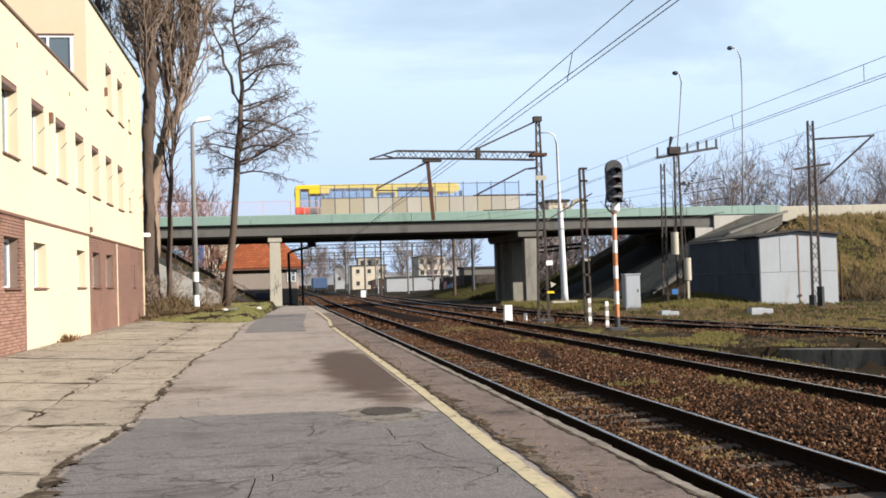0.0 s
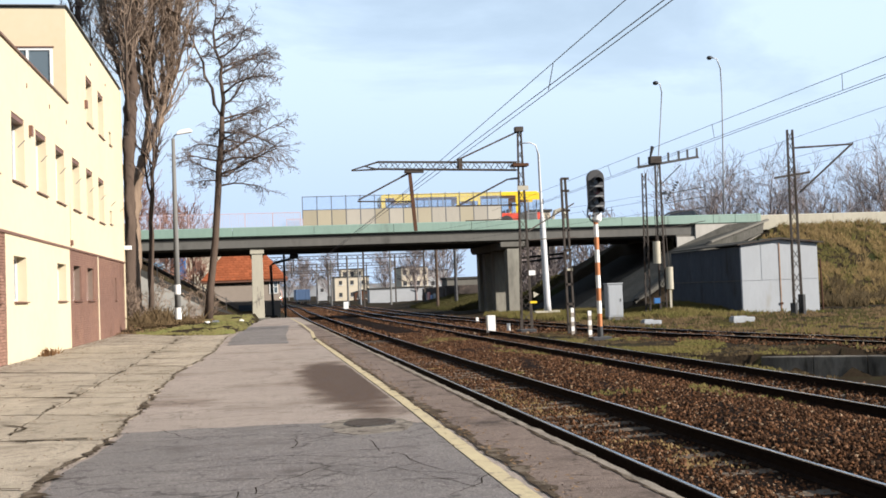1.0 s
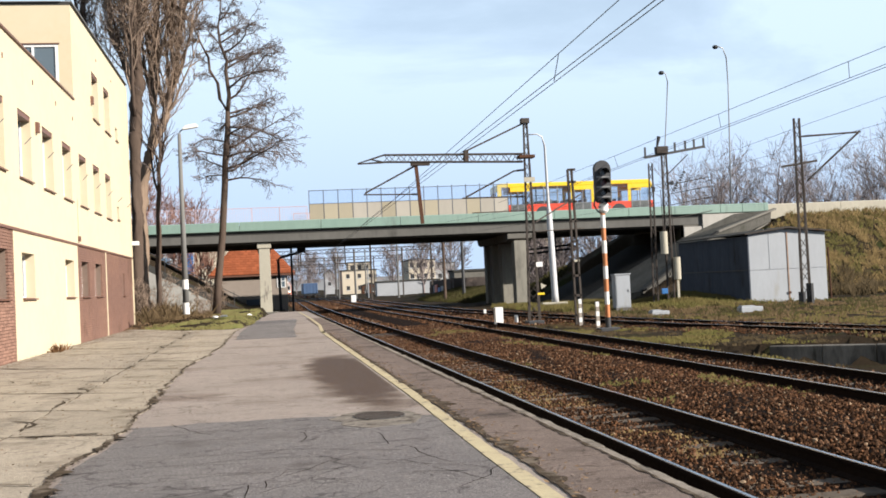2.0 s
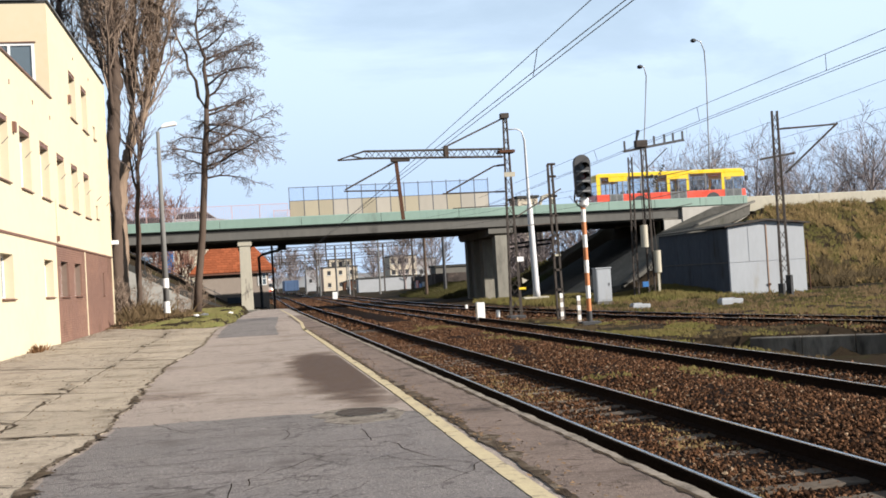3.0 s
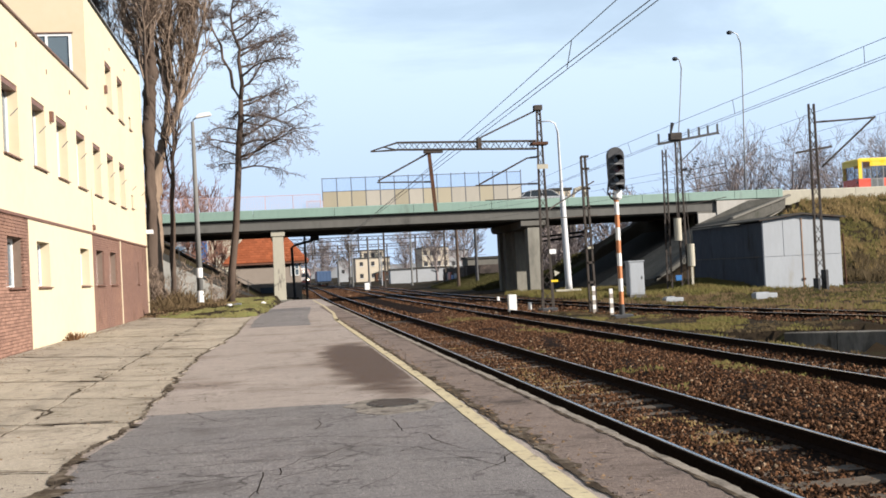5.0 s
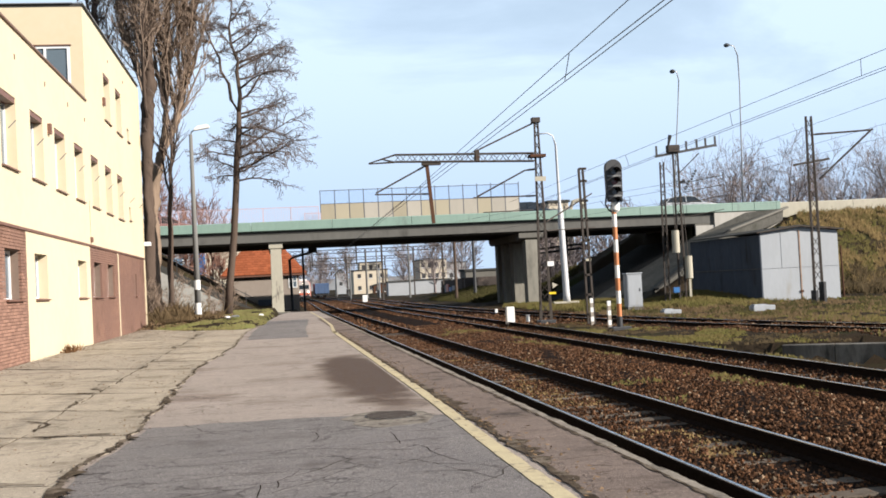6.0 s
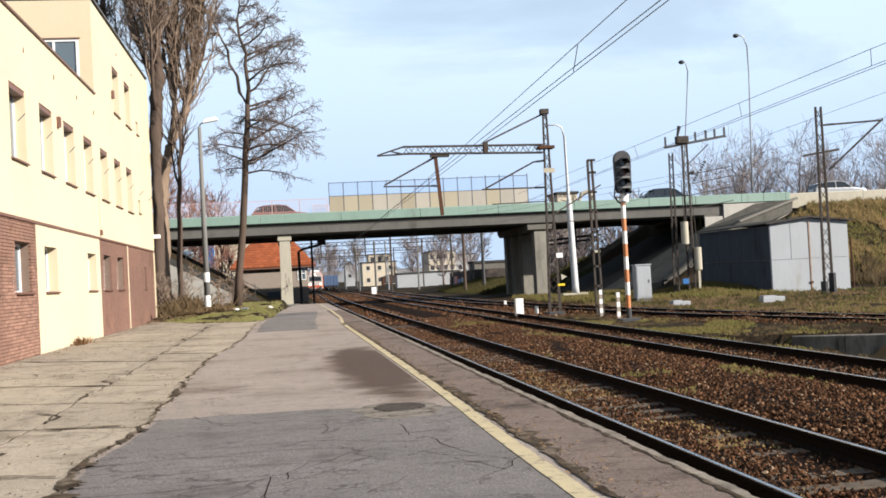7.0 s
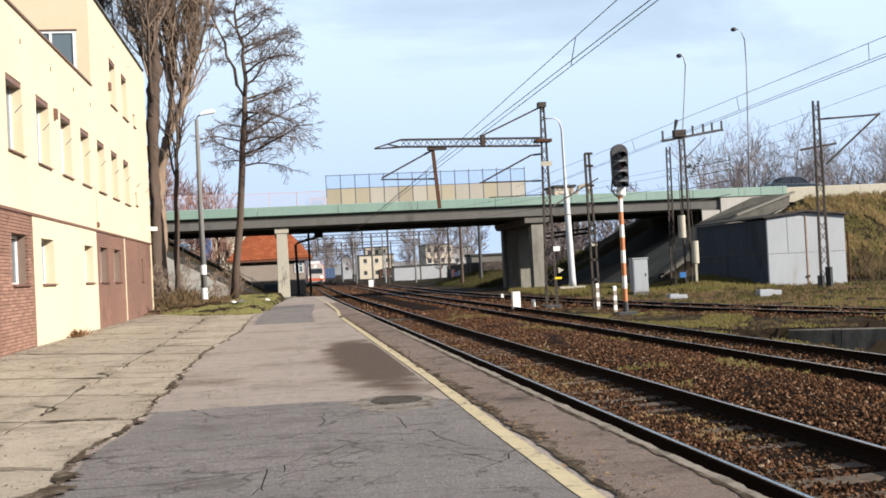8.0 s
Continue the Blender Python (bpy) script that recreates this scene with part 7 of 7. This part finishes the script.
    for i, (x, y) in enumerate(((43.5, 108), (50.5, 106), (56, 112), (59, 108), (62, 116), (65.5, 110), (68, 115), (71, 112), (75, 118))):
        m = copy_thing(kinds[i % 2], pose(x, y, rnd.uniform(-5.0, -1.5), 0, 0, rnd.uniform(0, 360)))
    red = tree("reddish bare shrubby tree behind the bridge", (-11, 104, -2.0), 51, 4, (11, 0.16, 0.1), (0.7, 0.7, 0.6), (0.02, 0.07, 0.04, 0.0), (0.06, 0.15, 0.2, 0.3), (20, 8, 5), M_TWIG_RED, M_TWIG_RED, 0.018, group="trees behind the bridge")
    for x, y, z in ((-14.5, 107, -1.0), (-8.0, 108, -2.6), (-5.2, 103, -3.0), (-12.5, 112, 0.5)):
        copy_thing(red, pose(x, y, z, 0, 0, rnd.uniform(0, 360)))
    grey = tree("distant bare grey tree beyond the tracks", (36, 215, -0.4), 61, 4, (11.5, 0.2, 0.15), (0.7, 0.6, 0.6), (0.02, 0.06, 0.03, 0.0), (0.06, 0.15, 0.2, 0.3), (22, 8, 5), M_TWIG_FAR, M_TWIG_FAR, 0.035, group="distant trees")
    for x, y, z in ((32, 225, -0.4), (21, 330, -0.4), (15, 380, 0), (18, 400, 0), (34.5, 300, -1.0), (12, 420, 0), (8, 440, 0), (31, 118, -5.0), (27, 114, -6.5), (29, 116, -6), (36, 116, -5)):
        copy_thing(grey, pose(x, y, z, 0, 0, rnd.uniform(0, 360)))


# ---- distance ----
def far_house(name, label, at, w, d, h, material, rows, cols, gable=0.0, turn=0):
    b = thing(name, label, "building", at, turn)
    o = [(0, 0), (w, 0), (w, h), (w / 2, h + gable), (0, h)] if gable else [(0, 0), (w, 0), (w, h), (0, h)]
    part("wall_shell", Solid().prism(o, "y", 0, d), material, b)
    part("roof", Solid().box(-0.15, w + 0.15, -0.15, d + 0.15, h + gable, h + gable + 0.25) if not gable else Solid().prism([(-0.3, h - 0.1), (w / 2, h + gable + 0.05), (w + 0.3, h - 0.1), (w + 0.3, h + 0.15), (w / 2, h + gable + 0.3), (-0.3, h + 0.15)], "y", -0.2, d), M_FELT, b)
    for r in range(rows):
        for c in range(cols):
            x, z = w * (c + 0.5) / cols, h * (r + 0.55) / rows
            win = part("window", Solid().box(x - 0.45, x + 0.45, -0.05, -0.01, z - 0.55, z + 0.55), M_DARK, b)
            part("sill", Solid().box(x - 0.55, x + 0.55, -0.15, 0, z - 0.65, z - 0.56), M_WHITE, win)
    return b


def build_distance():
    far_house("ochre_building", "distant ochre warehouse with small square windows", (20.8, 300, -0.5), 9.2, 12, 6.4, M_OCHRE, 2, 3)
    far_house("ochre_tower", "taller ochre block behind the warehouse", (23.0, 306, -0.5), 6.0, 8, 8.6, M_OCHRE, 3, 3)
    far_house("beige_block", "distant beige apartment block with rows of windows", (33.9, 262, -0.5), 6.3, 14, 7.6, M_OCHRE, 3, 4)
    far_house("pale_warehouse", "distant pale grey warehouse", (41.0, 268, -0.5), 5, 12, 6.8, M_FARWALL, 1, 2)
    far_house("red_shed", "small distant rust-red shed", (25.0, 288, -0.5), 4.2, 4, 2.2, M_RUST, 1, 2, 0.5)
    far_house("white_cottage", "distant white cottage with a gable", (18.2, 340, -0.5), 3, 5, 6, M_FARWALL, 1, 1, 1.5)
    far_house("blue_white_building", "blue and white panelled building behind the stairs", (-12.2, 128, 0.5), 4.6, 10, 6.6, M_FARWALL, 3, 3)
    b = thing("blue_cladding", "bright blue wall cladding panel on the pale building", "cladding", (-8.6, 127.5, 0.5))
    part("panel", Solid().box(0, 1.0, 0, 0.3, 0, 6.2), M_SIGNBLUE, b)
    part("panel", Solid().box(-2.8, -1.5, 0, 0.3, 2.6, 5.2), M_SKYBLUE, b)
    far_house("ochre_annex", "ochre house beyond the stairs", (-7.5, 130, 0.0), 4.0, 8, 6.6, M_OCHRE, 2, 2)
    for x, y, w, h, m in ((20.5, 205, 4.6, 2.6, M_FARWALL), (25.5, 212, 3.5, 2.7, M_FARWALL), (28.4, 225, 7.0, 2.7, M_FARWALL)):
        far_house("container_shed", "pale grey storage container beside the tracks", (x, y, -0.5), w, 3, h, m, 0, 0)
    wall = thing("boundary_wall", "long dark weathered wall beyond the tracks", "wall", (0, 0, -0.5))
    for i in range(9):
        part("wall_bay", Solid().prism([(25.4 - i * 0.46, 172 - i * 5.2), (25.7 - i * 0.46, 172 - i * 5.2), (25.24 - i * 0.46, 166.9 - i * 5.2), (24.94 - i * 0.46, 166.9 - i * 5.2)], "z", 0, 2.35 + 0.1 * (i % 2)), M_SOOTWALL, wall)
    for i, m in enumerate((M_RUST, M_FARWALL, M_TRAIN_R, M_SIGNBLUE, M_FARWALL)):
        part("painted_bar", Solid().box(24.3 - i * 0.4, 24.6 - i * 0.4, 163.0 - i * 5.2, 165.0 - i * 5.2, 0.4, 1.4 + 0.2 * (i % 3)), m, wall)
    part("wall_bay", Solid().box(21.4, 34.0, 128.0, 128.3, 0, 2.5), M_SOOTWALL, wall)
    far_house("grey_shed", "low grey shed behind the sooty wall", (23.2, 136, -0.4), 6.5, 4, 3.2, M_CONCRETE, 0, 0)
    far_house("beige_roof_house", "beige rooftop with a curved duct behind the road", (29.6, 118, 0), 2.2, 4, 9.6, M_OCHRE, 2, 2)
    duct = thing("roof_duct", "pale curved roof duct", "duct", (32.0, 118, 8.8))
    part("duct", Solid().tube([(0, 0, -0.2), (0.3, 0, 0.8), (1.0, 0, 1.0), (1.5, 0, 0.4), (1.6, 0, -0.6)], 0.22, 8), M_PIER, duct)
    part("duct_leg", Solid().tube([(0, 0, -9), (0, 0, -0.2)], 0.2, 8), M_PIER, duct)
    # lineside poles beyond the bridge
    for x, y, h, r, m in ((17.75, 110, 7.4, 0.16, M_BARK), (19.65, 110, 7.5, 0.18, M_DARK), (18.5, 155, 8.4, 0.14, M_POLE), (19.0, 210, 9, 0.16, M_POLE), (14.2, 175, 7.6, 0.13, M_POLE), (12.6, 190, 8, 0.13, M_POLE), (15.4, 240, 9, 0.15, M_POLE), (13.2, 245, 9, 0.14, M_POLE), (16.6, 180, 5, 0.11, M_GALV)):
        p = thing("line_pole", "distant trackside pole beyond the bridge", "pole", (x, y, -0.5), group="trackside poles")
        part("shaft", Solid().tube([(0, 0, 0), (0, 0, h)], [r, r * 0.7], 8), m, p)
    g = thing("wire_gantry", "distant steel portal gantry with hanging posts over the tracks", "gantry", (0, 150, -0.5))
    s = Solid()
    lattice(s, (1.0, 0, 6.9), (22.5, 0, 6.9), 0.5, 0.5, 30, 0.07, 0.05)
    part("portal_beam", s, M_STEEL, g)
    for x in (1.0, 14.3, 22.5):
        part("portal_post", Solid().bar((x, 0, 0), (x, 0, 8.4), 0.22), M_STEEL, g)
    for x in (5.0, 10.9):
        part("drop_post", Solid().bar((x, 0, 5.0), (x, 0, 7.6), 0.16), M_STEEL, g)
    part("tie_bar", Solid().bar((5.0, 0, 5.2), (22.0, 0, 5.45), 0.05), M_STEEL, g)
    for y in (190, 240):
        g2 = copy_thing(g, pose(1.0, y, -0.5))
    p = thing("white_marker", "small white trackside marker stone", "marker", (11.0, 140, -0.5))
    part("body", Solid().box(-0.3, 0.3, -0.2, 0.2, 0, 1.0), M_WPAINT, p, bevel=0.05)
    w = thing("freight_wagon", "dark blue open freight wagon standing on the second track", "wagon", (track_x(T2, 232) - 0.7, 232, RAIL_Z))
    part("body", Solid().box(-1.45, 1.45, 0, 13, 0.9, 3.0), M_BLUE, w, bevel=0.04)
    for i in range(5):
        part("rib", Solid().box(-1.4 + i * 0.66, -1.28 + i * 0.66, -0.08, 0, 0.95, 2.95), M_BLUE, w)
    part("underframe", Solid().box(-1.2, 1.2, 0.2, 12.8, 0.55, 0.9), M_DARK, w)
    for y in (2, 4, 9, 11):
        for x in (-0.75, 0.75):
            part("wheel", Solid().tube([(x - 0.07, y, 0.46), (x + 0.07, y, 0.46)], 0.46, 14), M_DARK, w)
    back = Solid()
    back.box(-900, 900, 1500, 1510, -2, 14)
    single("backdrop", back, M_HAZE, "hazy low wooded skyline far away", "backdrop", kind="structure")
    pit = thing("pit_wall", "damp dark concrete retaining wall of a track-side pit", "wall", (0, 0, -0.5))
    for i in range(5):
        xa, ya = 12.6 + i * 1.05, 26.88 - i * 0.717
        xb, yb = xa + 1.04, ya - 0.71
        w = Solid()
        w.prism([(xa, ya), (xb, yb), (xb + 0.2, yb + 0.35), (xa + 0.2, ya + 0.35)], "z", -0.9, 0.0)
        part("wall_block", w, M_DAMP, pit, bevel=0.02)


M_SOOTWALL = mat("sooty_wall", (0.06, 0.0496, 0.044), (0.036, 0.0304, 0.028), 0.95, big=0.4, small=2, bump=0.3, stain=(0.104, 0.08, 0.068), stain_scale=0.6)
M_DAMP = mat("damp_concrete", (0.14, 0.13, 0.113), (0.062, 0.057, 0.05), 0.8, big=0.9, small=4, amount=0.9, bump=0.4, stretch=(1, 1, 0.3), stain=(0.0211, 0.0197, 0.0169), stain_scale=1.2, stain_at=(0.5, 0.65))
M_SKYBLUE = mat("pale_blue_cladding", (0.118, 0.25, 0.381), None, 0.5, bump=0)
# Pale grey-blue base: distance haze is painted into the colour of the woods.
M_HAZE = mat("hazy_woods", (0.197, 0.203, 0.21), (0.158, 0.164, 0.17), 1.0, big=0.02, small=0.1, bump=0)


# ---- vehicles ----
def wheel(parent, x, y, r, w, side):
    t = part("wheel", Solid().tube([(x, y - w / 2, r), (x, y + w / 2, r)], r, 20), M_TYRE, parent)
    part("rim", Solid().tube([(x, y + side * (w / 2), r), (x, y + side * (w / 2 + 0.012), r)], r * 0.6, 14), M_GREY, t)


def build_bus():
    b = thing("city_bus", "long city bus, yellow above and red below, with dark windows", "bus")
    L, W = 12.25, 2.5
    h = L / 2
    at_ = lambda u: -h + L * u
    part("lower_body", Solid().prism([(-h, 0.35), (h, 0.35), (h + 0.06, 0.7), (h + 0.03, 1.3), (-h, 1.3)], "y", -W / 2, W / 2), M_BUS_R, b, "red lower body", bevel=0.04)
    part("white_stripe", Solid().box(-h + 0.1, h - 0.1, -W / 2 - 0.012, -W / 2 - 0.002, 0.37, 0.5), M_WPAINT, b)
    part("upper_body", Solid().prism([(-h, 2.62), (h - 0.02, 2.62), (h - 0.06, 2.8), (h - 0.3, 2.93), (-h + 0.25, 2.93), (-h, 2.82)], "y", -W / 2, W / 2), M_BUS_Y, b, "yellow upper body", bevel=0.05)
    for x in (-2.2, 2.2):
        part("roof_hatch", Solid().box(x, x + 1.0, -0.5, 0.5, 2.93, 3.0), M_BUS_Y, b, bevel=0.02)
    for side in (-1, 1):
        y = side * W / 2
        out = lambda a, c: (min(y + side * a, y + side * c), max(y + side * a, y + side * c))
        for u0, u1 in ((0.085, 0.175), (0.49, 0.6), (0.86, 0.975)):
            a, c = at_(u0), at_(u1)
            d = part("door", Solid().box(a, c, *out(-0.03, 0.02), 0.42, 1.3), M_GREY, b, "grey folding door")
            for k in range(3):
                x = a + k * (c - a - 0.06) / 2
                part("door_stile", Solid().box(x, x + 0.06, *out(-0.02, 0.02), 1.3, 2.28), M_GREY, d)
            for k in range(2):
                x = a + 0.06 + k * (c - a - 0.06) / 2
                part("door_pane", Solid().box(x, x + (c - a) / 2 - 0.09, *out(-0.01, 0.006), 1.3, 2.28), M_BUSGLASS, d)
                part("lower_pane", Solid().box(x + 0.04, x + (c - a) / 2 - 0.13, *out(0.021, 0.028), 0.62, 1.24), M_DOORGLASS, d)
        for u0, u1 in ((0.083, 0.21), (0.47, 0.62), (0.84, 1.0)):
            part("header_panel", Solid().box(at_(u0), at_(u1) - 0.01, *out(-0.02, 0.02), 2.28, 2.62), M_BUS_Y, b, "yellow panel over a door")
        for u0, u1, k in ((0.03, 0.083, 1), (0.175, 0.21, 1), (0.21, 0.47, 3), (0.62, 0.84, 2)):
            a, c = at_(u0), at_(u1)
            w = (c - a) / k
            top = 2.28 if u1 == 0.21 else 2.62
            for i in range(k):
                part("window", Solid().box(a + i * w + 0.04, a + (i + 1) * w - 0.04, *out(-0.006, 0.006), 1.3, top), M_BUSGLASS, b)
                part("window_pillar", Solid().box(a + i * w - 0.04, a + i * w + 0.04, *out(-0.03, 0.03), 1.3, top), M_GREY, b)
                part("window_rail", Solid().box(a + i * w + 0.04, a + (i + 1) * w - 0.04, *out(-0.02, 0.02), 2.12, 2.15), M_GREY, b)
        for u0, u1 in ((0.002, 0.03), (0.47, 0.488), (0.602, 0.62), (0.84, 0.858)):
            part("corner_pillar", Solid().box(at_(u0), at_(u1), *out(-0.025, 0.025), 1.3, 2.62 if u0 < 0.1 else 2.28), M_BUS_Y, b)
    part("rear_panel", Solid().box(-h - 0.02, -h + 0.04, -W / 2 + 0.03, W / 2 - 0.03, 2.3, 2.62), M_BUS_Y, b)
    part("rear_window", Solid().box(-h - 0.01, -h + 0.0, -1.2, 1.2, 1.3, 2.3), M_BUSGLASS, b)
    part("windscreen", Solid().box(h - 0.06, h - 0.03, -W / 2 + 0.1, W / 2 - 0.1, 1.2, 2.32), M_BUSGLASS, b)
    part("floor", Solid().box(-h + 0.1, h - 0.1, -W / 2 + 0.1, W / 2 - 0.1, 1.1, 1.14), M_GREY, b)
    for i in range(6):
        for y in (-0.75, 0.75):
            part("seat", Solid().box(-3.4 + i * 1.4, -3.28 + i * 1.4, y - 0.4, y + 0.4, 1.1, 1.62), M_GREY, b, bevel=0.03)
    for x in (-2.6, 3.4):
        for side in (-1, 1):
            wheel(b, x, side * (W / 2 - 0.14), 0.48, 0.28, side)
            part("wheel_arch", Solid().tube([(x, side * (W / 2 - 0.2), 0.52), (x, side * (W / 2 + 0.004), 0.52)], 0.6, 20), M_DARK, b)
    part("mirror", Solid().box(h - 0.05, h + 0.15, -W / 2 - 0.3, -W / 2 - 0.05, 1.9, 2.3), M_DARK, b, bevel=0.02)
    part("tail_lamp", Solid().box(-h - 0.02, -h, -1.15, -0.95, 0.9, 1.15), M_RED, b)
    return b


def build_car(label, paint, estate=False):
    c = thing("passenger_car", label, "car")
    part("body", Solid().prism([(-2.12, 0.32), (2.1, 0.32), (2.15, 0.6), (2.0, 0.78), (1.0, 0.92), (-2.0, 0.97), (-2.14, 0.8)], "y", -0.84, 0.84), paint, c, bevel=0.06)
    roof = [(1.05, 0.90), (0.35, 1.38), (-0.2, 1.44), (-1.2, 1.40), (-1.95 if estate else -1.55, 1.28 if estate else 1.2), (-2.05, 0.95)]
    part("cabin_glass", Solid().prism(roof, "y", -0.70, 0.70), M_CARGLASS, c, bevel=0.03)
    part("roof", Solid().prism([(0.4, 1.375), (-0.2, 1.44), (-1.25, 1.41), (-1.7, 1.3), (-1.7, 1.33), (-1.2, 1.46), (-0.2, 1.49), (0.4, 1.42)], "y", -0.69, 0.69), paint, c, bevel=0.01)
    for x0, x1 in (((1.03, 0.93), (0.37, 1.4)), ((-0.35, 0.93), (-0.4, 1.44)), ((-1.3, 0.93), (-1.25, 1.42)), ((-2.02, 0.95), (-1.7, 1.3))):
        for y in (-0.71, 0.71):
            part("pillar", Solid().bar((x0[0], y, x0[1]), (x1[0], y, x1[1]), 0.06), paint, c)
    for x in (-1.3, 1.35):
        for side in (-1, 1):
            wheel(c, x, side * 0.74, 0.31, 0.2, side)
    for y in (-0.6, 0.6):
        part("headlamp", Solid().box(2.05, 2.13, y - 0.16, y + 0.16, 0.58, 0.72), M_WHITE, c, bevel=0.02)
        part("tail_lamp", Solid().box(-2.16, -2.1, y - 0.14, y + 0.14, 0.7, 0.88), M_RED, c)
    part("bumper", Solid().box(-2.2, -2.1, -0.8, 0.8, 0.35, 0.55), M_DARK, c, bevel=0.03)
    return c


M_CARGLASS = mat("dark_car_glass", (0.0164, 0.0197, 0.023), None, 0.06, amount=0.1, bump=0)


def build_train():
    t = thing("passenger_train", "red and white electric passenger train with lit headlamps", "train")
    o = [(-1.42, 0.5), (1.42, 0.5), (1.45, 1.9), (1.38, 3.0), (1.05, 3.6), (-1.05, 3.6), (-1.38, 3.0), (-1.45, 1.9)]
    part("body", Solid().prism(o, "y", 0.25, 64), M_TRAIN_R, t, bevel=0.05)
    part("front_face", Solid().prism([(u * 0.93, v * 0.97 + 0.05) for u, v in o], "y", 0.0, 0.26), M_TRAIN_W, t, "pale rounded front", bevel=0.08)
    part("windscreen", Solid().box(-1.08, 1.08, -0.03, 0.0, 1.95, 2.75), M_CARGLASS, t, bevel=0.02)
    part("red_apron", Solid().box(-1.25, 1.25, -0.04, 0.0, 0.75, 1.2), M_TRAIN_R, t, bevel=0.02)
    part("buffer_beam", Solid().box(-1.3, 1.3, -0.2, 0.1, 0.35, 0.62), M_DARK, t, bevel=0.03)
    for x in (-0.95, 0.95):
        part("headlamp", Solid().tube([(x, -0.06, 1.38), (x, -0.02, 1.38)], 0.17, 14), M_LAMP, t, "glowing headlamp")
        part("buffer", Solid().tube([(x * 0.9, -0.6, 0.78), (x * 0.9, -0.1, 0.78)], [0.2, 0.12], 12), M_DARK, t)
    part("roof_box", Solid().box(-0.75, 0.75, 0.3, 1.2, 3.6, 3.95), M_WPAINT, t, bevel=0.04)
    part("top_lamp", Solid().tube([(0, -0.04, 3.15), (0, 0.0, 3.15)], 0.13, 12), M_LAMP, t)
    return t


def motions():
    lane, road = 83.3, 5.86
    walk(bus, [(t, pose(x, lane + 0.9, road)) for t, x in BUS_ROWS])
    walk(car_navy, [(t, pose(x, lane + 0.6, road)) for t, x in ((0.0, -36.5), (4.0, 0.4), (4.2, 2.2), (6.0, 19.6), (6.5, 24.5), (7.0, 29.8), (7.5, 34.9), (8.0, 40.4))])
    walk(car_silver, [(t, pose(x, lane + 0.6, road)) for t, x in ((0.0, -38.0), (6.5, 38.0), (7.0, 43.8), (8.0, 55.5))])
    walk(car_red, [(t, pose(x, lane + 0.6, road)) for t, x in ((0.0, -52.0), (6.0, -7.6), (7.0, 0.0), (8.0, 7.6))])
    walk(car_dark, [(t, pose(x, 88.3, road, 0, 0, 180)) for t, x in ((0.0, 55.8), (0.6, 43.0), (1.2, 30.2), (2.4, 5.0), (8.0, -112.0))])
    walk(train, [(t, pose(track_x(T1, y) - 0.1, y, RAIL_Z)) for t, y in ((0.0, 322.0), (2.0, 290.0), (4.0, 258.0), (6.0, 225.0), (7.0, 205.0), (8.0, 184.0))])


BUS_ROWS = ((0.0, 7.85), (1.0, 15.5), (2.5, 28.4), (3.0, 33.2), (3.5, 38.0), (4.5, 47.3), (6.0, 61.5), (8.0, 81.0))

# ---- build ----
build_platform()
build_tracks()
build_bridge()
build_screen()
build_road()
house, house_bays, house_openings = build_house()
build_shed()
build_masts()
build_signal()
build_wires()
build_lamps()
build_hut()
build_trees()
build_distance()
build_grass()
build_litter()
bus = build_bus()
car_navy = build_car("dark blue hatchback car driving over the bridge", M_NAVY)
car_silver = build_car("silver estate car driving along the embankment road", M_SILVER, True)
car_red = build_car("faded red hatchback car driving onto the bridge", M_MAROON)
car_dark = build_car("dark saloon car driving the far lane of the bridge", M_NAVY)
train = build_train()
tile_courses(house, house_bays, house_openings)
motions()
